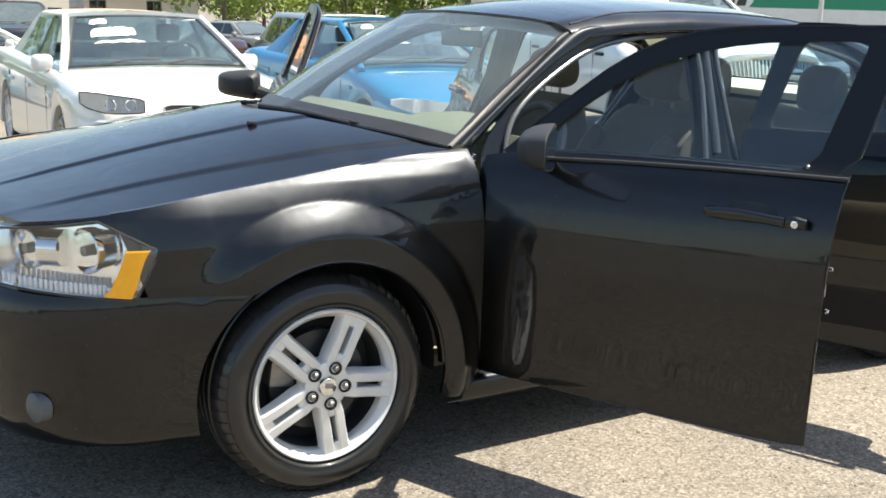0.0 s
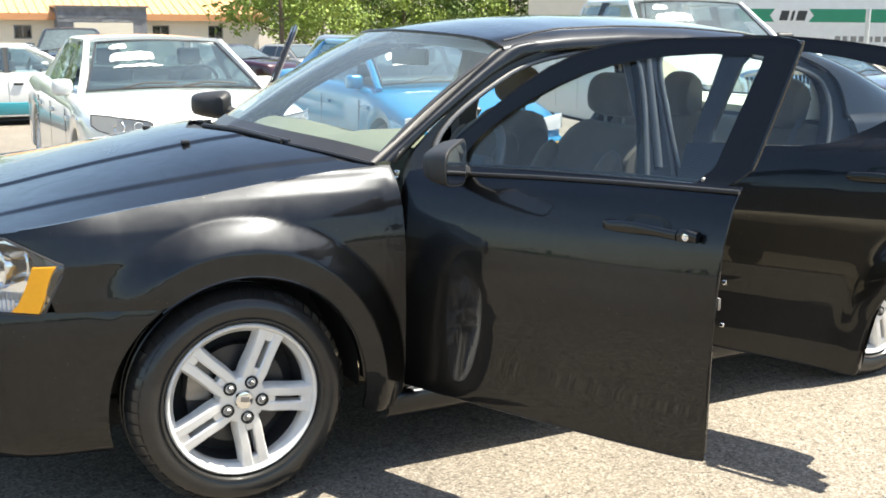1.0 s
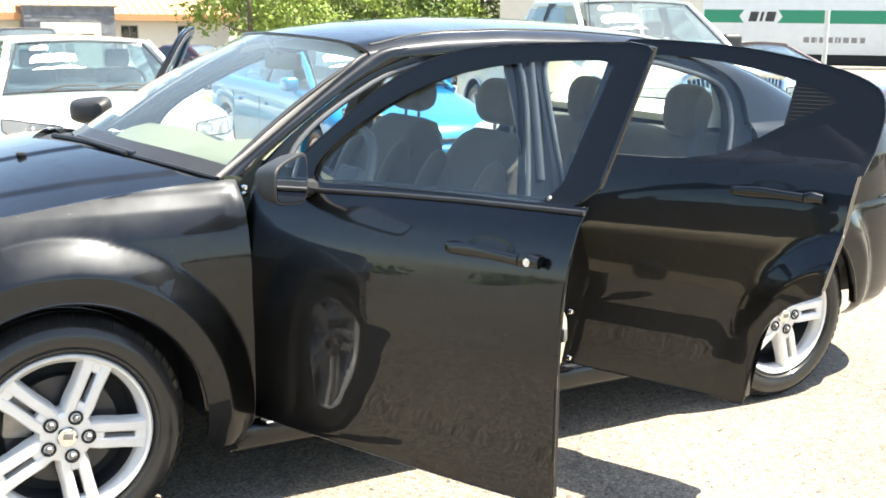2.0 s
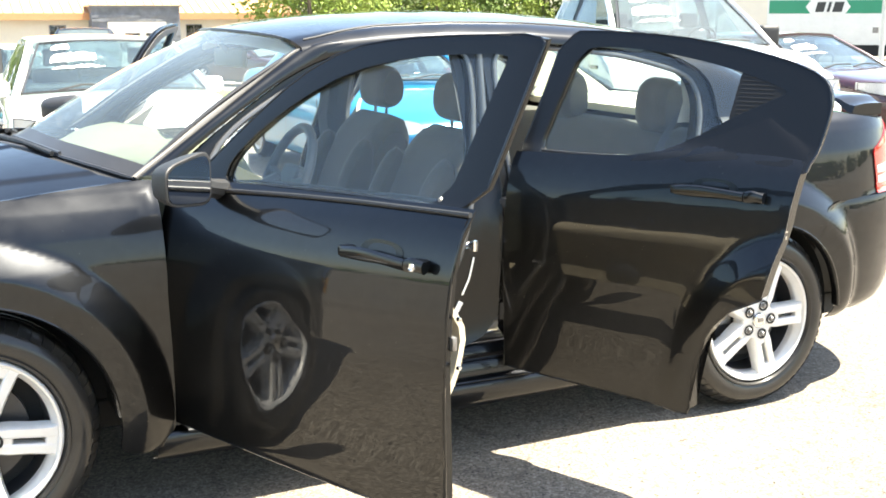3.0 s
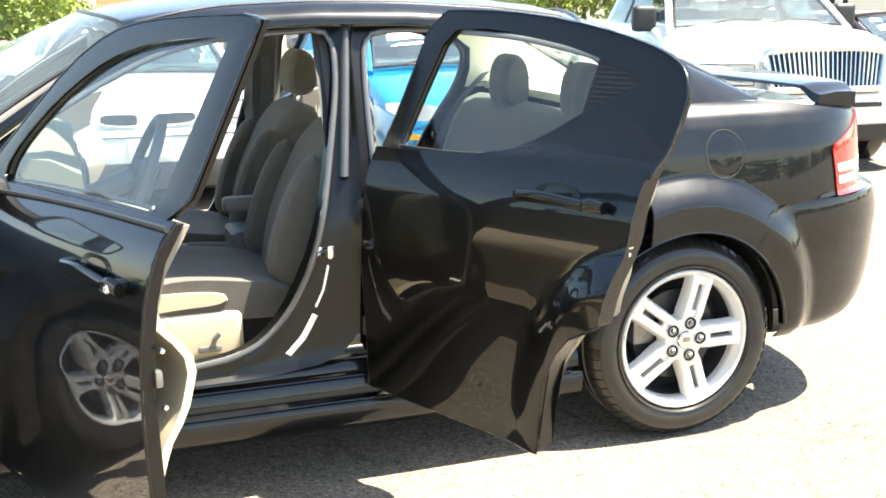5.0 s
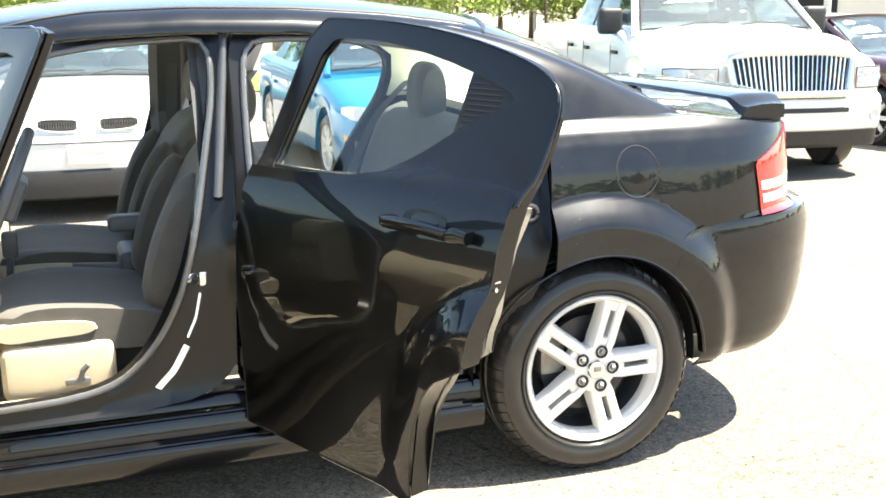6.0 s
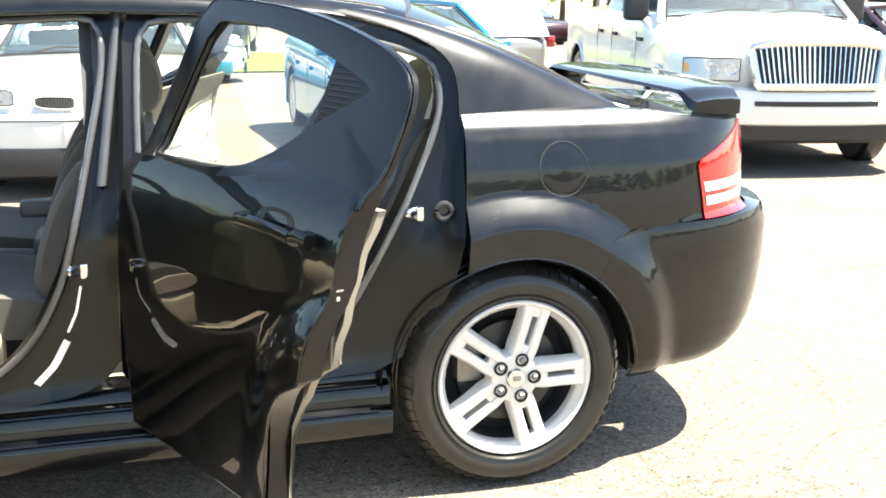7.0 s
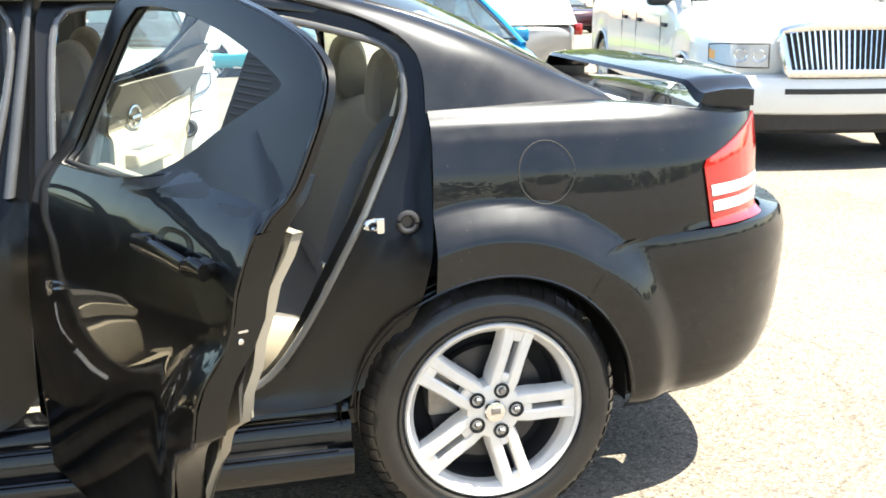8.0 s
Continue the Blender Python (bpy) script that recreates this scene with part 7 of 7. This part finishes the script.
bm.faces.new([bm.verts.new(p) for p in ((26.6, BY - 0.6, 1.6), (22.6, BY + 7, 4.3), (22.6, BY + 7.2, 4.3), (26.6, BY + 14.5, 1.6))])
roof_ = bpart("roof", bm, ORANGE, label="orange standing-seam metal roof")
for q in range(36):
    x = 4.3 + q * 0.63
    k = min(1.0, (x - 4.0) / 4.0, (26.6 - x) / 4.0)
    bpart("roof_seam", tube(bmesh.new(), [(x, BY - 0.6, 1.62), (x, BY - 0.6 + 7.6 * k, 1.62 + 2.7 * k)], 0.05, 4), ORANGE_TRIM, roof_)
tower = bpart("entrance_block", one_box((11.6, BY - 1.4, GZ), (17.5, BY + 1.5, 2.0), 0), STONE, label="grey ledge-stone entrance block")
bpart("coping", one_box((11.45, BY - 1.55, 2.0), (17.65, BY + 1.6, 2.12), 0), STEEL, tower)
for q in range(16):
    z = GZ + q * 0.255
    x = 11.6
    while x < 17.45:
        L_ = random.uniform(0.4, 1.1)
        if random.random() < 0.55:
            bpart("stone", one_box((x, BY - 1.4 - random.uniform(0.02, 0.08), z + 0.02), (min(17.5, x + L_), BY - 1.38, z + 0.235), 0), STONE, tower)
        x += L_
bpart("porch_panel", one_box((12.6, BY - 1.62, GZ), (16.5, BY - 1.48, 1.0), 0), CREAM, tower, "white entrance panel")
for a, b in ((13.7, 14.7), (15.1, 16.0)):
    bpart("small_window", one_box((a, BY - 1.66, -0.1), (b, BY - 1.60, 0.25), 0), CAR_GLASS, tower)

# ---- trailer with the green stripe, pale building behind it, poles ----
tr_place = Vector((43.9, 45.6, -1.15))
ang = math.degrees(math.atan2(-7.1, 6.7))
tr = thing("freight_trailer", "white freight trailer with a broad green stripe", "trailer", tr_place, ang)
part("box_body", one_box((0, 0, 0.9), (16.2, 2.6, 3.95), 0.03), TRAILER, tr)
part("green_stripe", one_box((0.1, -0.012, 2.6), (16.1, 0.0, 3.32), 0), GREEN, tr, smooth=False)
prism(bm := bmesh.new(), [(2.05, 2.96), (2.35, 3.38), (4.1, 3.38), (4.4, 2.96), (4.1, 2.54), (2.35, 2.54)], -0.03, -0.014)
part("emblem_field", bm, TRAILER, tr, smooth=False)
for a, b in ((2.55, 3.0), (3.15, 3.3), (3.45, 3.95)):
    prism(bm := bmesh.new(), [(a, 2.68), (a + 0.12, 3.22), (b + 0.12, 3.22), (b, 2.68)], -0.045, -0.032)
    part("emblem_bar", bm, SEAL, tr, "dark slanted emblem block", smooth=False)
for q in range(14):
    part("side_rib", one_box((0.5 + q * 1.15, -0.02, 0.95), (0.54 + q * 1.15, 0.0, 2.58), 0), TRAILER, tr, smooth=False)
for q in range(8):
    part("lettering_bar", one_box((5.6 + q * 0.42, -0.016, 1.55), (5.9 + q * 0.42, 0.0, 1.85), 0), STEEL, tr, smooth=False)
part("skirt", one_box((1.0, 0.1, 0.3), (12.0, 2.4, 0.92), 0.05), DARK, tr)
for x in (12.6, 13.9):
    for y in (0.15, 2.1):
        bm = lathe(bmesh.new(), [(0.02, 0), (0.3, 0), (0.5, 0.04), (0.52, 0.25), (0.3, 0.3)], 24)
        bm.transform(Matrix.Translation((x, y, 0.5)))
        part("wheel", bm, TYRE, tr)
hall = thing("warehouse", "long pale stucco warehouse with dark doorways", "building", (50, 62, ground_z(62)), -38)
part("wall", one_box((-8, 0, 0), (46, 12, 6.2), 0), CREAM, hall, smooth=False)
part("roof_edge", one_box((-8.3, -0.3, 6.2), (46.3, 12.3, 6.5), 0), TRAILER, hall, smooth=False)
for x in (-5.5, 0.5, 7.5):
    part("door", one_box((x, -0.06, 0), (x + 2.6, 0.02, 2.7), 0), DARK, hall, smooth=False)
    part("door_frame", one_box((x - 0.15, -0.04, 2.7), (x + 2.75, 0.02, 2.9), 0), TRAILER, hall, smooth=False)
for px, py, h, r in ((16.8, 12.4, 2.0, 0.05), (40.5, 46.2, 5.2, 0.2), (38.0, 78.0, 11.0, 0.12)):
    tube(bm := bmesh.new(), [(px, py, ground_z(py)), (px, py, ground_z(py) + h)], r, 10)
    lone("pole", bm, POLE, "slim pale metal pole standing in the lot", "pole", "poles")

# ---- lawn strip ----
bm = bmesh.new()
grid(bm, [[(x, y, ground_z(y) + 0.03) for x in np.linspace(2.0, 8.4, 9)] for y in np.linspace(20.4, 30.0, 9)])
lone("lawn", bm, GRASS, "strip of bright mown grass in the lot", "grass", kind="structure")


# ---- trees ----
def crown(rng, blobs, count, leaf):
    """Leaves in clumps: small bent blades scattered over a cloud of uneven tufts."""
    verts, faces = [], []
    for cx, cy, cz, r in blobs:
        n = int(count * r * r)
        for _ in range(n):
            d = rng.normal(size=3)
            d /= np.linalg.norm(d)
            p = np.array((cx, cy, cz)) + d * r * (0.55 + 0.5 * rng.random()) * np.array((1, 1, 0.8))
            u = rng.normal(size=3)
            u /= np.linalg.norm(u)
            v = np.cross(u, d + 0.3 * rng.normal(size=3))
            v /= max(1e-6, np.linalg.norm(v))
            s = leaf * (0.6 + 0.8 * rng.random())
            i = len(verts)
            verts += [p - u * s, p + v * s * 0.5, p + u * s, p - v * s * 0.5]
            faces.append((i, i + 1, i + 2, i + 3))
    me = bpy.data.meshes.new("crown")
    me.from_pydata([tuple(v) for v in verts], [], faces)
    return me


def tree(seed, height, spread, mat):
    rng = np.random.default_rng(seed)
    ob = thing("tree", "leafy green tree in full summer leaf", "tree", group="trees round the lot")
    pts = [(0, 0, 0), (0.05, 0.03, height * 0.25), (-0.05, 0.1, height * 0.5), (0.05, 0.0, height * 0.8)]
    bm = tube(bmesh.new(), rounded(pts, 8, 1), [0.02 * height * (1 - 0.11 * k) for k in range(8)], 9)
    blobs = []
    for k in range(11):
        a = k * 2.4 + rng.random()
        h = height * (0.16 + 0.075 * k)
        reach = spread * (0.55 + 0.5 * rng.random()) * (1 - 0.45 * abs(k / 10 - 0.35))
        e = (reach * math.cos(a), reach * math.sin(a), h + 0.12 * height)
        tube(bm, [(0, 0, h), (e[0] * 0.5, e[1] * 0.5, h + 0.04 * height), e], [0.05, 0.035, 0.012], 6)
        blobs.append((*e, spread * (0.34 + 0.2 * rng.random())))
        blobs.append((e[0] * 0.6 + rng.normal() * 0.3, e[1] * 0.6, e[2] + 0.1 * height * rng.random(), spread * (0.3 + 0.15 * rng.random())))
        for _ in range(2):
            blobs.append((e[0] * 1.25 + rng.normal() * 0.4, e[1] * 1.25 + rng.normal() * 0.4, e[2] + rng.normal() * 0.5, spread * 0.18))
    blobs.append((0, 0, height * 0.95, spread * 0.4))
    part("trunk", bm, BARK, ob)
    me = crown(rng, blobs, 95, 0.15)
    me.materials.append(mat)
    c = new("crown", me)
    c.parent = ob
    return ob


kinds = [tree(3, 9.0, 3.4, LEAF), tree(5, 11.0, 4.0, LEAF_DARK), tree(8, 8.0, 3.2, LEAF)]
spots = [(0, 20.5, 56, 1.0), (2, 23.5, 60, 0.9), (0, 27, 66, 0.95), (1, 31, 74, 1.0), (1, 35, 78, 1.1), (0, 38, 76, 0.9), (1, 42.5, 80, 1.1), (2, 46, 78, 1.1), (1, 50, 80, 1.15), (1, 54, 79, 1.0), (2, 58, 82, 1.1), (1, 33, 88, 1.2), (1, 62, 84, 1.1), (0, 1.2, 60, 0.95), (2, -3.0, 62, 1.1), (1, -8, 66, 1.1), (1, 27, 92, 1.3), (1, 44, 92, 1.3)]
used = set()
for k, (kind, x, y, s) in enumerate(spots):
    m = pose(x, y, ground_z(y), 0, 0, k * 77.0)
    if kind not in used:
        used.add(kind)
        kinds[kind].matrix_basis = m
    else:
        c = copy_thing(kinds[kind], m @ Matrix.Diagonal((s, s, s, 1)))

# far woods that close the horizon, all round
rng = np.random.default_rng(21)
blobs = []
for k in range(230):
    a = rng.random() * math.tau
    d = 150 + 60 * rng.random()
    x, y = d * math.cos(a), d * math.sin(a)
    blobs.append((x, y, (-4.2 if y > 0 else 0) + 1.5 + 4 * rng.random(), 4.5 + 3 * rng.random()))
me = crown(rng, blobs, 4, 1.1)
me.materials.append(LEAF_DARK)
tagged(new("far_woods", me), "dark woods along the horizon", "woods", kind="stuff")
